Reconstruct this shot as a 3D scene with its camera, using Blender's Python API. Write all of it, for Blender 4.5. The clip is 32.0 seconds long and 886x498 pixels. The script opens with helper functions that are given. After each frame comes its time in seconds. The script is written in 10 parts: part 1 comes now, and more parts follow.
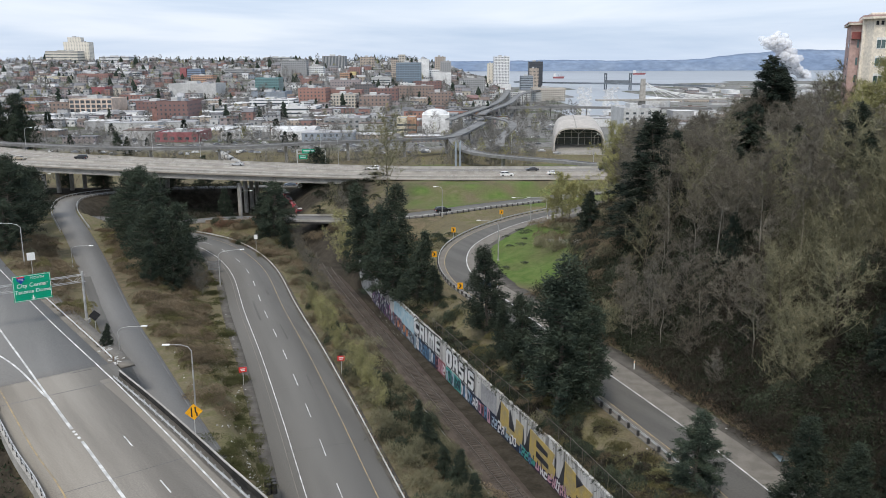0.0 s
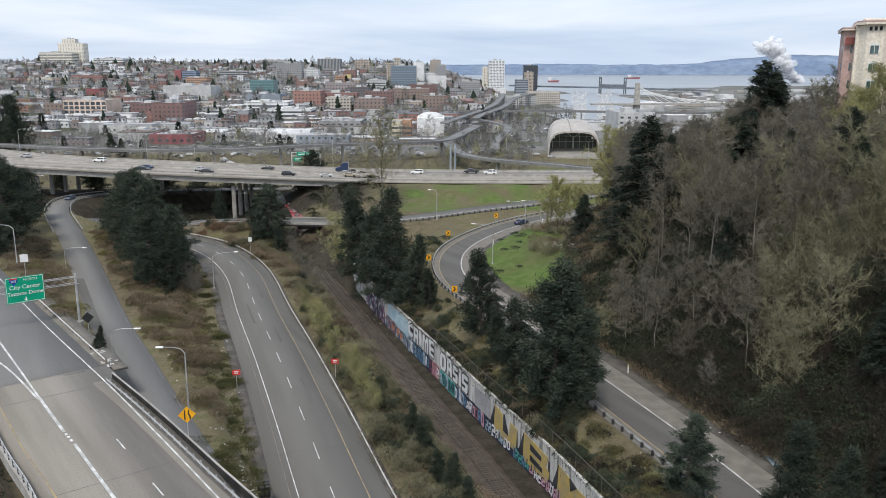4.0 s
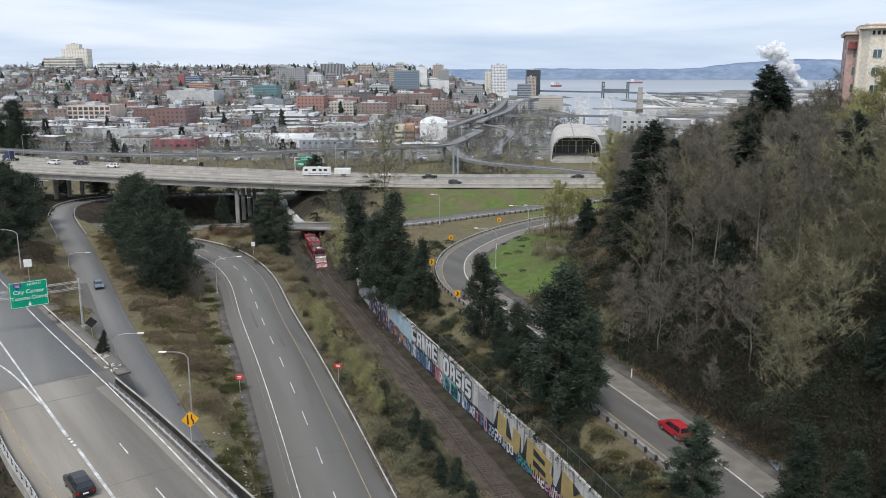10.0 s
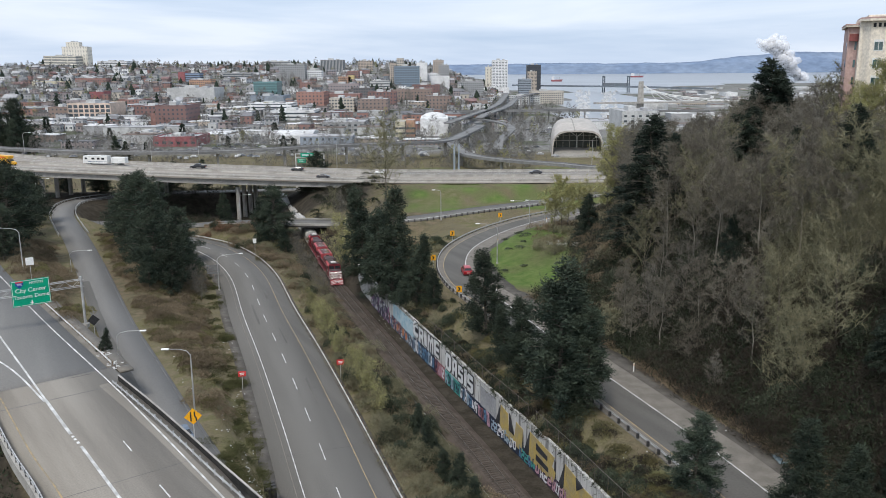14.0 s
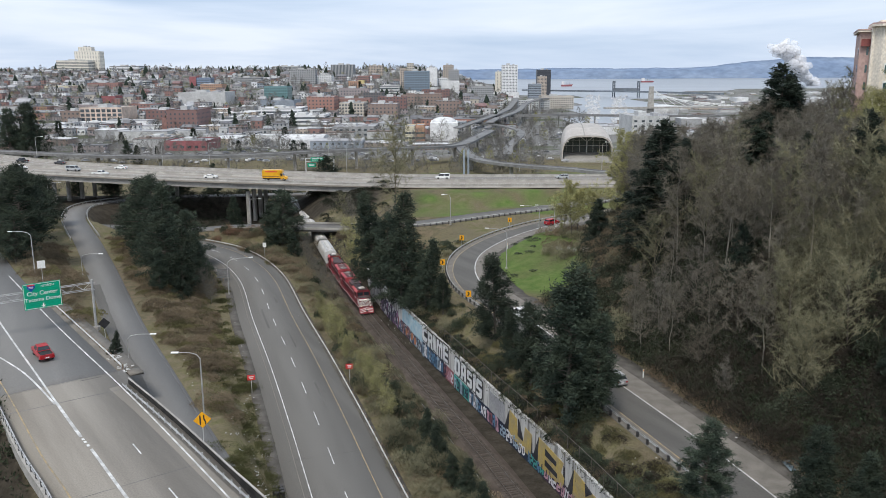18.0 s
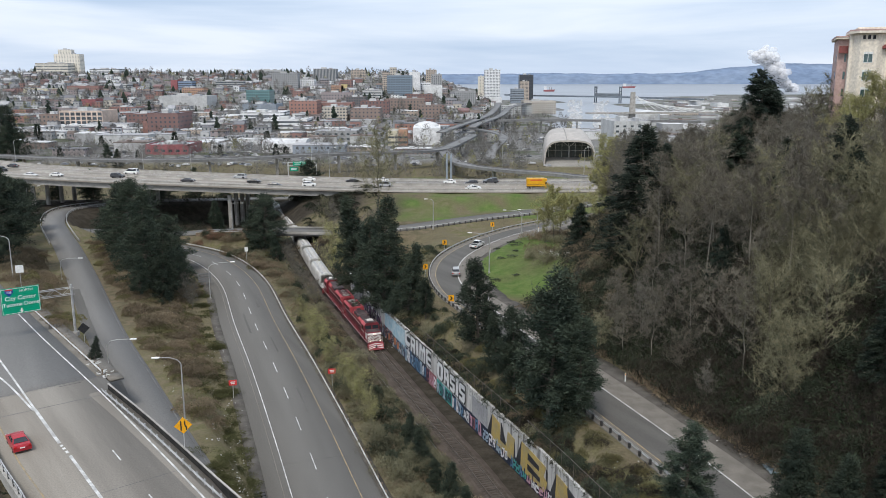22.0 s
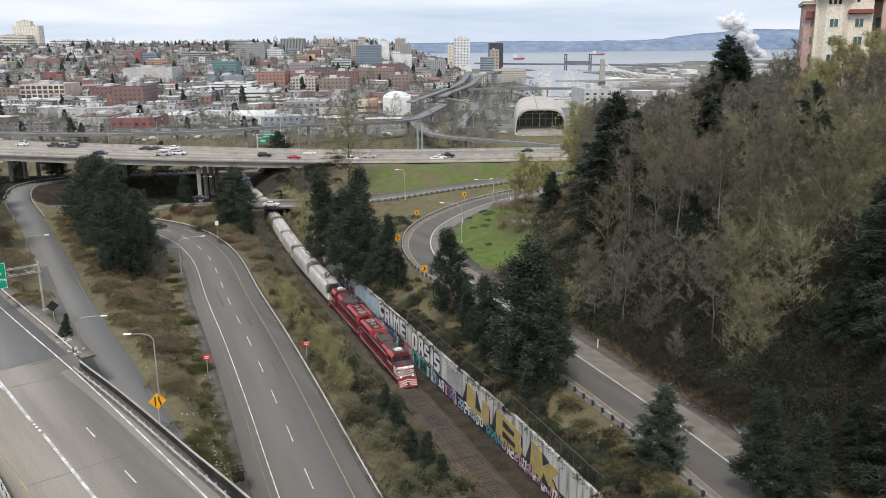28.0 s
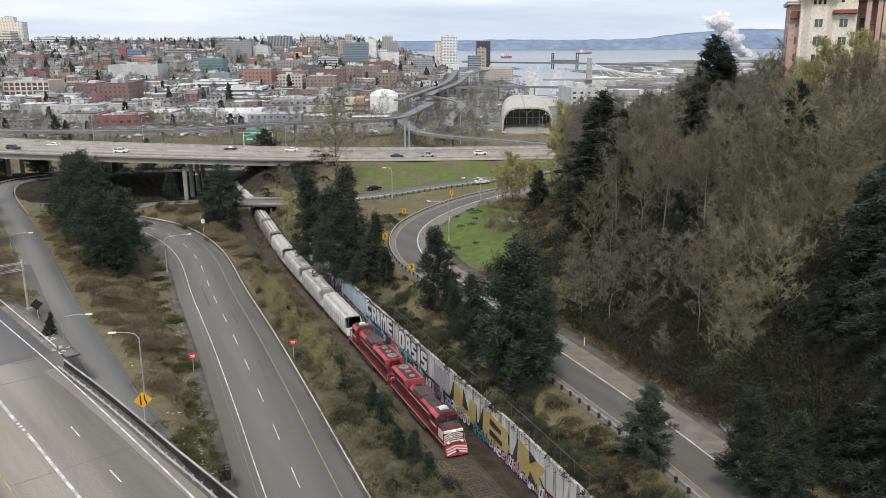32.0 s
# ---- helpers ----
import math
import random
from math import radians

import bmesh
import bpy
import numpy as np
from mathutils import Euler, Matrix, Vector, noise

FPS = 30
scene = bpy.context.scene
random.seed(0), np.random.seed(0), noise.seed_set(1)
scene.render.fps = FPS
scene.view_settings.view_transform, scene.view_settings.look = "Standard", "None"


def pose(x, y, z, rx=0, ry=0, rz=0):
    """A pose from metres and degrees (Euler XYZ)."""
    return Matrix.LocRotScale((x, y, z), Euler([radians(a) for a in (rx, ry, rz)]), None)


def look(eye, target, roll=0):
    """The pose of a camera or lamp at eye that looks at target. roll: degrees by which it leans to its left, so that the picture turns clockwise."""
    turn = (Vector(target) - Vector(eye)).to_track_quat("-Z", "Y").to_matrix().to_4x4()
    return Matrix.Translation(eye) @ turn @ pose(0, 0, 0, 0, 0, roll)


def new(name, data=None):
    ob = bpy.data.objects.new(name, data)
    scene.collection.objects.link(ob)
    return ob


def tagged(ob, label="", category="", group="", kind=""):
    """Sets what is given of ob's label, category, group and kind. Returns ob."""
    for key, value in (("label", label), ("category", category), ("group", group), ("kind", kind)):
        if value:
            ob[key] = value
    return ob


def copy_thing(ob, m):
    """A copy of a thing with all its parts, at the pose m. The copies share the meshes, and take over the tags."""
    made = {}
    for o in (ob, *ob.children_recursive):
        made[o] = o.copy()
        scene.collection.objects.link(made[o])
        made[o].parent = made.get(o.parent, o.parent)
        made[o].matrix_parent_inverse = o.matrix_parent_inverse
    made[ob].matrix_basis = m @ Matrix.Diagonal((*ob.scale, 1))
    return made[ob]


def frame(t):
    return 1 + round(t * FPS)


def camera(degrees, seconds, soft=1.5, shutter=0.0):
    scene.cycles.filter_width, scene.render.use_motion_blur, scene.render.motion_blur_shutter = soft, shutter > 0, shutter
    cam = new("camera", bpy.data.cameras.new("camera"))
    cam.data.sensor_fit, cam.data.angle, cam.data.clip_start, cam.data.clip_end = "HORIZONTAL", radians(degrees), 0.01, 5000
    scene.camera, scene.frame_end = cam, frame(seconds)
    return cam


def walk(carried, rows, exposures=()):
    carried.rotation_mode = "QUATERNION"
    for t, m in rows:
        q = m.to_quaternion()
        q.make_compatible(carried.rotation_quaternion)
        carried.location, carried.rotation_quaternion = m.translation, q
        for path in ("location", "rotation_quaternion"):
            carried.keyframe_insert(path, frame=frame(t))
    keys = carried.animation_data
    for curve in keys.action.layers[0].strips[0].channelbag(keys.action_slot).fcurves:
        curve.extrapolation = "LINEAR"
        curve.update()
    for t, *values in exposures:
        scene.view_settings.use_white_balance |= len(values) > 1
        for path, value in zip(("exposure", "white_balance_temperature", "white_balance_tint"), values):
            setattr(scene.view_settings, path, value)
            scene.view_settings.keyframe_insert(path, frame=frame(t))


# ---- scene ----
# ---- camera ----
cam = camera(57.47, 32.0, 0.8)
EYE = (0.0, 0.0, 51.0)
walk(cam, [
    (0, pose(*EYE, 77.143, 0.165, -0.086)),
    (0.5, pose(*EYE, 77.127, 0.172, -0.105)),
    (1, pose(*EYE, 77.182, 0.068, -0.125)),
    (1.5, pose(*EYE, 77.217, -0.071, -0.191)),
    (2, pose(*EYE, 77.248, -0.116, -0.277)),
    (2.5, pose(*EYE, 77.257, -0.069, -0.372)),
    (3, pose(*EYE, 77.275, -0.139, -0.427)),
    (3.5, pose(*EYE, 77.320, -0.111, -0.439)),
    (5.5, pose(*EYE, 77.564, -0.260, -0.369)),
    (6, pose(*EYE, 77.657, -0.274, -0.429)),
    (6.5, pose(*EYE, 77.692, -0.210, -0.448)),
    (7, pose(*EYE, 77.678, -0.152, -0.419)),
    (7.5, pose(*EYE, 77.713, -0.209, -0.423)),
    (8, pose(*EYE, 77.768, -0.234, -0.428)),
    (8.5, pose(*EYE, 77.817, -0.204, -0.425)),
    (9, pose(*EYE, 77.798, -0.150, -0.318)),
    (9.5, pose(*EYE, 77.696, -0.046, -0.230)),
    (10, pose(*EYE, 77.689, -0.030, -0.227)),
    (10.5, pose(*EYE, 77.738, -0.039, -0.215)),
    (11, pose(*EYE, 77.794, -0.093, -0.231)),
    (11.5, pose(*EYE, 77.787, -0.119, -0.283)),
    (12, pose(*EYE, 77.757, -0.094, -0.254)),
    (12.5, pose(*EYE, 77.691, -0.034, -0.180)),
    (13, pose(*EYE, 77.577, 0.000, 0.000)),
    (13.5, pose(*EYE, 77.507, 0.251, -0.125)),
    (14, pose(*EYE, 77.377, 0.355, -0.208)),
    (14.5, pose(*EYE, 77.201, 0.300, -0.027)),
    (16.5, pose(*EYE, 77.508, 0.408, 0.712)),
    (17, pose(*EYE, 77.630, 0.372, 0.578)),
    (17.5, pose(*EYE, 77.680, 0.319, 0.517)),
    (18, pose(*EYE, 77.709, 0.304, 0.482)),
    (18.5, pose(*EYE, 77.772, 0.264, 0.407)),
    (19, pose(*EYE, 77.876, 0.190, 0.292)),
    (19.5, pose(*EYE, 77.965, 0.111, 0.159)),
    (20, pose(*EYE, 77.988, 0.026, 0.006)),
    (20.5, pose(*EYE, 77.999, -0.004, -0.184)),
    (21, pose(*EYE, 77.999, 0.030, -0.400)),
    (21.5, pose(*EYE, 77.984, 0.005, -0.578)),
    (22, pose(*EYE, 78.018, 0.041, -0.709)),
    (22.5, pose(*EYE, 78.171, -0.014, -0.823)),
    (23, pose(*EYE, 78.333, -0.073, -0.953)),
    (23.5, pose(*EYE, 78.275, -0.070, -1.088)),
    (24, pose(*EYE, 77.831, 0.060, -1.326)),
    (24.5, pose(*EYE, 77.196, 0.240, -1.548)),
    (25, pose(*EYE, 76.770, 0.363, -1.861)),
    (25.5, pose(*EYE, 76.648, 0.417, -2.150)),
    (27.5, pose(*EYE, 76.008, 0.515, -2.715)),
    (28, pose(*EYE, 75.905, 0.557, -2.822)),
    (28.5, pose(*EYE, 75.962, 0.437, -2.942)),
    (29, pose(*EYE, 76.131, 0.352, -3.099)),
    (29.5, pose(*EYE, 76.197, 0.337, -3.226)),
    (30, pose(*EYE, 76.191, 0.306, -3.317)),
    (30.5, pose(*EYE, 76.302, 0.154, -3.363)),
    (31, pose(*EYE, 76.471, 0.128, -3.430)),
    (31.5, pose(*EYE, 76.341, 0.135, -3.497)),
    (32, pose(*EYE, 75.778, 0.300, -3.696)),
], exposures=[(0, 0.12, 6500, 10), (8, 0.12, 6470, 10), (13, 0.12, 6420, 10), (24.5, 0.12, 6420, 10), (27.5, 0.2, 6800, 11), (32, 0.2, 6800, 11)])

# ---- world, sun, exposure ----
world = bpy.data.worlds.new("sky")
scene.world = world
world.use_nodes = True
wn, wl = world.node_tree.nodes, world.node_tree.links
wn.clear()
w_out = wn.new("ShaderNodeOutputWorld")
w_bg = wn.new("ShaderNodeBackground")
w_sky = wn.new("ShaderNodeTexSky")
w_sky.sky_type = "NISHITA"
w_sky.sun_disc = False
w_sky.sun_elevation = radians(42)
w_sky.sun_rotation = radians(200)
w_sky.altitude = 60
w_sky.dust_density = 2.0
w_co = wn.new("ShaderNodeTexCoord")
w_map = wn.new("ShaderNodeMapping")
w_map.inputs["Scale"].default_value = (1.2, 2.4, 13.0)
w_noise = wn.new("ShaderNodeTexNoise")
w_noise.inputs["Scale"].default_value = 1.7
w_noise.inputs["Detail"].default_value = 7
w_noise.inputs["Roughness"].default_value = 0.5
w_noise.inputs["Distortion"].default_value = 0.35
w_ramp = wn.new("ShaderNodeValToRGB")
w_ramp.color_ramp.elements[0].position = 0.33
w_ramp.color_ramp.elements[0].color = (3.9, 4.85, 6.3, 1)
w_ramp.color_ramp.elements[1].position = 0.62
w_ramp.color_ramp.elements[1].color = (6.3, 6.85, 7.7, 1)
w_mid = w_ramp.color_ramp.elements.new(0.47)
w_mid.color = (5.0, 5.8, 7.05, 1)
w_mix = wn.new("ShaderNodeMix")
w_mix.data_type = "RGBA"
w_mix.inputs[0].default_value = 0.9
wl.new(w_co.outputs["Generated"], w_map.inputs["Vector"])
wl.new(w_map.outputs["Vector"], w_noise.inputs["Vector"])
wl.new(w_noise.outputs["Fac"], w_ramp.inputs["Fac"])
wl.new(w_sky.outputs["Color"], w_mix.inputs[6])
wl.new(w_ramp.outputs["Color"], w_mix.inputs[7])
wl.new(w_mix.outputs[2], w_bg.inputs["Color"])
w_bg.inputs["Strength"].default_value = 0.13
wl.new(w_bg.outputs["Background"], w_out.inputs["Surface"])

sun_data = bpy.data.lights.new("sun", "SUN")
sun_data.energy, sun_data.angle, sun_data.color = 2.1, radians(14), (1.0, 0.94, 0.84)
sun = new("sun", sun_data)
sun.matrix_world = look((0, 0, 200), (40, 130, 0))

# ---- materials ----
def rgb(c, k=1.0):
    return (c[0] * k, c[1] * k, c[2] * k, 1.0)


def mat(name, base, other=None, scale=1.0, rough=0.8, metal=0.0, bump=0.0, fine=8.0, vary=0.0, mix=(0.4, 0.62), rough_var=0.0,
        stretch=(1, 1, 1), spec=0.3, streak=None, glow=None, glow_power=0.0, island=False):
    """A two-scale procedural surface: base and other blended by broad noise, darkened and lightened by fine grain, with bump."""
    m = bpy.data.materials.new(name)
    m.use_nodes = True
    n, l = m.node_tree.nodes, m.node_tree.links
    b = n["Principled BSDF"]
    b.inputs["Roughness"].default_value, b.inputs["Metallic"].default_value = rough, metal
    b.inputs["Specular IOR Level"].default_value = spec
    other = other or tuple(c * 0.78 for c in base)
    co = n.new("ShaderNodeTexCoord")
    mp = n.new("ShaderNodeMapping")
    mp.inputs["Scale"].default_value = stretch
    l.new(co.outputs["Object"], mp.inputs["Vector"])
    big = n.new("ShaderNodeTexNoise")
    big.inputs["Scale"].default_value, big.inputs["Detail"].default_value = scale, 5
    l.new(mp.outputs["Vector"], big.inputs["Vector"])
    small = n.new("ShaderNodeTexNoise")
    small.inputs["Scale"].default_value, small.inputs["Detail"].default_value = scale * fine, 4
    l.new((co.outputs["Object"] if streak is not None else mp.outputs["Vector"]), small.inputs["Vector"])
    if streak is not None:
        mp.vector_type = "TEXTURE"
        mp.inputs["Rotation"].default_value = (0, 0, radians(streak))
        mp.inputs["Scale"].default_value = (12.0, 0.9, 1.0)
    ramp = n.new("ShaderNodeMapRange")
    ramp.inputs["From Min"].default_value, ramp.inputs["From Max"].default_value = mix
    l.new(big.outputs["Fac"], ramp.inputs["Value"])
    mx = n.new("ShaderNodeMix")
    mx.data_type = "RGBA"
    mx.inputs[6].default_value, mx.inputs[7].default_value = rgb(base), rgb(other)
    l.new(ramp.outputs["Result"], mx.inputs[0])
    hv = n.new("ShaderNodeHueSaturation")
    l.new(mx.outputs[2], hv.inputs["Color"])
    grain = n.new("ShaderNodeMapRange")
    grain.inputs["From Min"].default_value, grain.inputs["From Max"].default_value = 0.25, 0.75
    grain.inputs["To Min"].default_value, grain.inputs["To Max"].default_value = 0.8, 1.2
    l.new(small.outputs["Fac"], grain.inputs["Value"])
    if vary:
        if island:
            geo = n.new("ShaderNodeNewGeometry")
            source = geo.outputs["Random Per Island"]
        else:
            info = n.new("ShaderNodeObjectInfo")
            source = info.outputs["Random"]
        vr = n.new("ShaderNodeMapRange")
        vr.inputs["To Min"].default_value, vr.inputs["To Max"].default_value = 1 - vary, 1 + vary
        l.new(source, vr.inputs["Value"])
        mul = n.new("ShaderNodeMath")
        mul.operation = "MULTIPLY"
        l.new(grain.outputs["Result"], mul.inputs[0])
        l.new(vr.outputs["Result"], mul.inputs[1])
        l.new(mul.outputs[0], hv.inputs["Value"])
    else:
        l.new(grain.outputs["Result"], hv.inputs["Value"])
    l.new(hv.outputs["Color"], b.inputs["Base Color"])
    if rough_var:
        rr = n.new("ShaderNodeMapRange")
        rr.inputs["To Min"].default_value, rr.inputs["To Max"].default_value = rough - rough_var, min(1, rough + rough_var)
        l.new(big.outputs["Fac"], rr.inputs["Value"])
        l.new(rr.outputs["Result"], b.inputs["Roughness"])
    if bump:
        bp = n.new("ShaderNodeBump")
        bp.inputs["Strength"].default_value, bp.inputs["Distance"].default_value = 0.6, bump
        l.new(small.outputs["Fac"], bp.inputs["Height"])
        l.new(bp.outputs["Normal"], b.inputs["Normal"])
    if glow:
        b.inputs["Emission Color"].default_value = rgb(glow)
        b.inputs["Emission Strength"].default_value = glow_power
    return m


def glass_mat(name, tint, rough=0.08):
    return mat(name, tint, tuple(c * 1.5 for c in tint), scale=0.5, rough=rough, spec=0.8, vary=0.3)


ASPHALT = mat("asphalt", (0.14, 0.133, 0.122), (0.166, 0.158, 0.145), scale=0.35, rough=0.9, bump=0.01, fine=16, streak=109, mix=(0.36, 0.66))
ASPHALT_PALE = mat("asphalt_pale", (0.17, 0.165, 0.158), (0.196, 0.19, 0.18), scale=0.3, rough=0.9, bump=0.01, fine=16, streak=119, mix=(0.36, 0.66))
ASPHALT_DARK = mat("asphalt_dark", (0.104, 0.099, 0.091), (0.136, 0.129, 0.119), scale=0.35, rough=0.9, bump=0.01, fine=16, streak=118, mix=(0.36, 0.66))
GRIT = mat("gritty_shoulder", (0.165, 0.15, 0.13), (0.215, 0.196, 0.17), scale=0.5, rough=0.95, bump=0.01, fine=14)
SHOULDER = mat("gravel_shoulder", (0.082, 0.074, 0.064), (0.13, 0.118, 0.103), scale=0.6, rough=0.95, bump=0.03, fine=14)
CONCRETE_ROAD = mat("concrete_road", (0.186, 0.168, 0.145), (0.292, 0.266, 0.23), scale=0.3, rough=0.85, bump=0.006, fine=20, streak=127, mix=(0.34, 0.68))
FREEWAY_ROAD = mat("freeway_concrete", (0.265, 0.24, 0.21), (0.35, 0.318, 0.278), scale=0.25, rough=0.85, bump=0.006, fine=20, streak=172, mix=(0.34, 0.68))
CONCRETE = mat("concrete", (0.42, 0.4, 0.37), (0.31, 0.295, 0.27), scale=0.3, rough=0.85, bump=0.012, fine=12, vary=0.06)
CONCRETE_DARK = mat("concrete_weathered", (0.2, 0.195, 0.185), (0.13, 0.125, 0.12), scale=0.25, rough=0.9, bump=0.02, fine=10)
WALL_CONCRETE = mat("retaining_wall_concrete", (0.52, 0.51, 0.49), (0.2, 0.195, 0.185), scale=1.9, rough=0.9, bump=0.012, fine=5, stretch=(1, 1, 0.07), mix=(0.5, 0.64), vary=0.1)
PAINT_WHITE = mat("road_paint_white", (0.66, 0.66, 0.64), (0.4, 0.395, 0.38), scale=0.7, rough=0.7, fine=12)
PAINT_YELLOW = mat("road_paint_yellow", (0.4, 0.3, 0.16), (0.25, 0.21, 0.15), scale=0.7, rough=0.7, fine=12)
RAIL_PALE = mat("pale_zinc_rail", (0.68, 0.68, 0.66), (0.5, 0.49, 0.47), scale=0.8, rough=0.55, metal=0.1, fine=10)
GALV = mat("galvanised_steel", (0.5, 0.5, 0.49), (0.36, 0.355, 0.35), scale=0.8, rough=0.55, metal=0.25, fine=10)
STEEL_DARK = mat("dark_steel", (0.06, 0.06, 0.065), (0.09, 0.085, 0.08), scale=1.0, rough=0.6, metal=0.4)
RUST = mat("rusty_rail", (0.13, 0.1, 0.085), (0.19, 0.17, 0.155), scale=2.0, rough=0.55, metal=0.5)
SLEEPER = mat("sleeper_wood", (0.07, 0.059, 0.049), (0.105, 0.088, 0.075), scale=2.0, rough=0.9, bump=0.02, vary=0.3)
BALLAST = mat("ballast", (0.068, 0.053, 0.043), (0.1, 0.08, 0.066), scale=0.5, rough=0.95, bump=0.05, fine=18)
TIMBER = mat("weathered_timber", (0.2, 0.15, 0.11), (0.28, 0.23, 0.18), scale=1.5, rough=0.9, vary=0.15)
ROT_WOOD = mat("rotten_wood", (0.26, 0.2, 0.14), (0.16, 0.125, 0.09), scale=2, rough=0.95)
BLACK = mat("black_rubber", (0.02, 0.02, 0.022), (0.035, 0.035, 0.035), scale=3, rough=0.7)
SIGN_GREEN = mat("sign_green", (0.0, 0.36, 0.2), (0.0, 0.32, 0.18), scale=0.6, rough=0.4)
SIGN_WHITE = mat("sign_white", (0.85, 0.86, 0.84), (0.8, 0.8, 0.78), scale=2, rough=0.4)
SIGN_YELLOW = mat("sign_yellow", (0.9, 0.42, 0.015), (0.82, 0.38, 0.015), scale=1, rough=0.4)
SIGN_RED = mat("sign_red", (0.7, 0.06, 0.06), (0.62, 0.05, 0.05), scale=1, rough=0.45)
SIGN_BLUE = mat("sign_blue", (0.02, 0.08, 0.38), rough=0.4)
SIGN_BACK = mat("sign_back_aluminium", (0.3, 0.3, 0.3), (0.24, 0.24, 0.24), scale=2, rough=0.5, metal=0.5)
BARK = mat("bark", (0.15, 0.128, 0.108), (0.09, 0.076, 0.064), scale=1.4, rough=0.95, bump=0.03, stretch=(1, 1, 0.3))
BARK_PALE = mat("pale_bark", (0.24, 0.226, 0.19), (0.15, 0.141, 0.118), scale=1.2, rough=0.95, bump=0.02, stretch=(1, 1, 0.3))
PINE = mat("pine_needles", (0.034, 0.048, 0.036), (0.058, 0.073, 0.05), scale=0.5, rough=0.9, vary=0.25, fine=7, spec=0.15)
FIR = mat("fir_needles", (0.025, 0.037, 0.029), (0.042, 0.055, 0.039), scale=0.45, rough=0.85, vary=0.25, fine=7, spec=0.15)
TWIG_BROWN = mat("bare_twigs_brown", (0.18, 0.163, 0.13), (0.125, 0.114, 0.092), scale=0.25, rough=0.95, vary=0.25, fine=6, spec=0.1)
TWIG_GREY = mat("bare_twigs_grey", (0.17, 0.157, 0.133), (0.12, 0.112, 0.096), scale=0.25, rough=0.95, vary=0.2, fine=6, spec=0.1)
TWIG_OLIVE = mat("budding_twigs_olive", (0.224, 0.211, 0.136), (0.152, 0.147, 0.095), scale=0.25, rough=0.95, vary=0.22, fine=6, spec=0.1)
BUD_YELLOW = mat("budding_leaves_yellow", (0.36, 0.345, 0.15), (0.26, 0.25, 0.11), scale=0.4, rough=0.9, vary=0.2, fine=6, spec=0.15)
BRUSH_BROWN = mat("dry_bramble", (0.225, 0.178, 0.122), (0.155, 0.126, 0.086), scale=0.4, rough=0.95, vary=0.3, fine=7, spec=0.1)
BRUSH_OLIVE = mat("olive_bramble", (0.165, 0.148, 0.072), (0.105, 0.104, 0.052), scale=0.4, rough=0.95, vary=0.3, fine=7, spec=0.1)
BRUSH_GREEN = mat("green_shrub", (0.052, 0.066, 0.042), (0.085, 0.098, 0.068), scale=0.5, rough=0.9, vary=0.25, fine=7, spec=0.15)
BLOSSOM = mat("white_blossom", (0.62, 0.6, 0.56), (0.45, 0.43, 0.38), scale=1, rough=0.9)
LITTER = mat("pale_litter", (0.66, 0.65, 0.62), (0.45, 0.44, 0.42), scale=2, rough=0.8, vary=0.3)

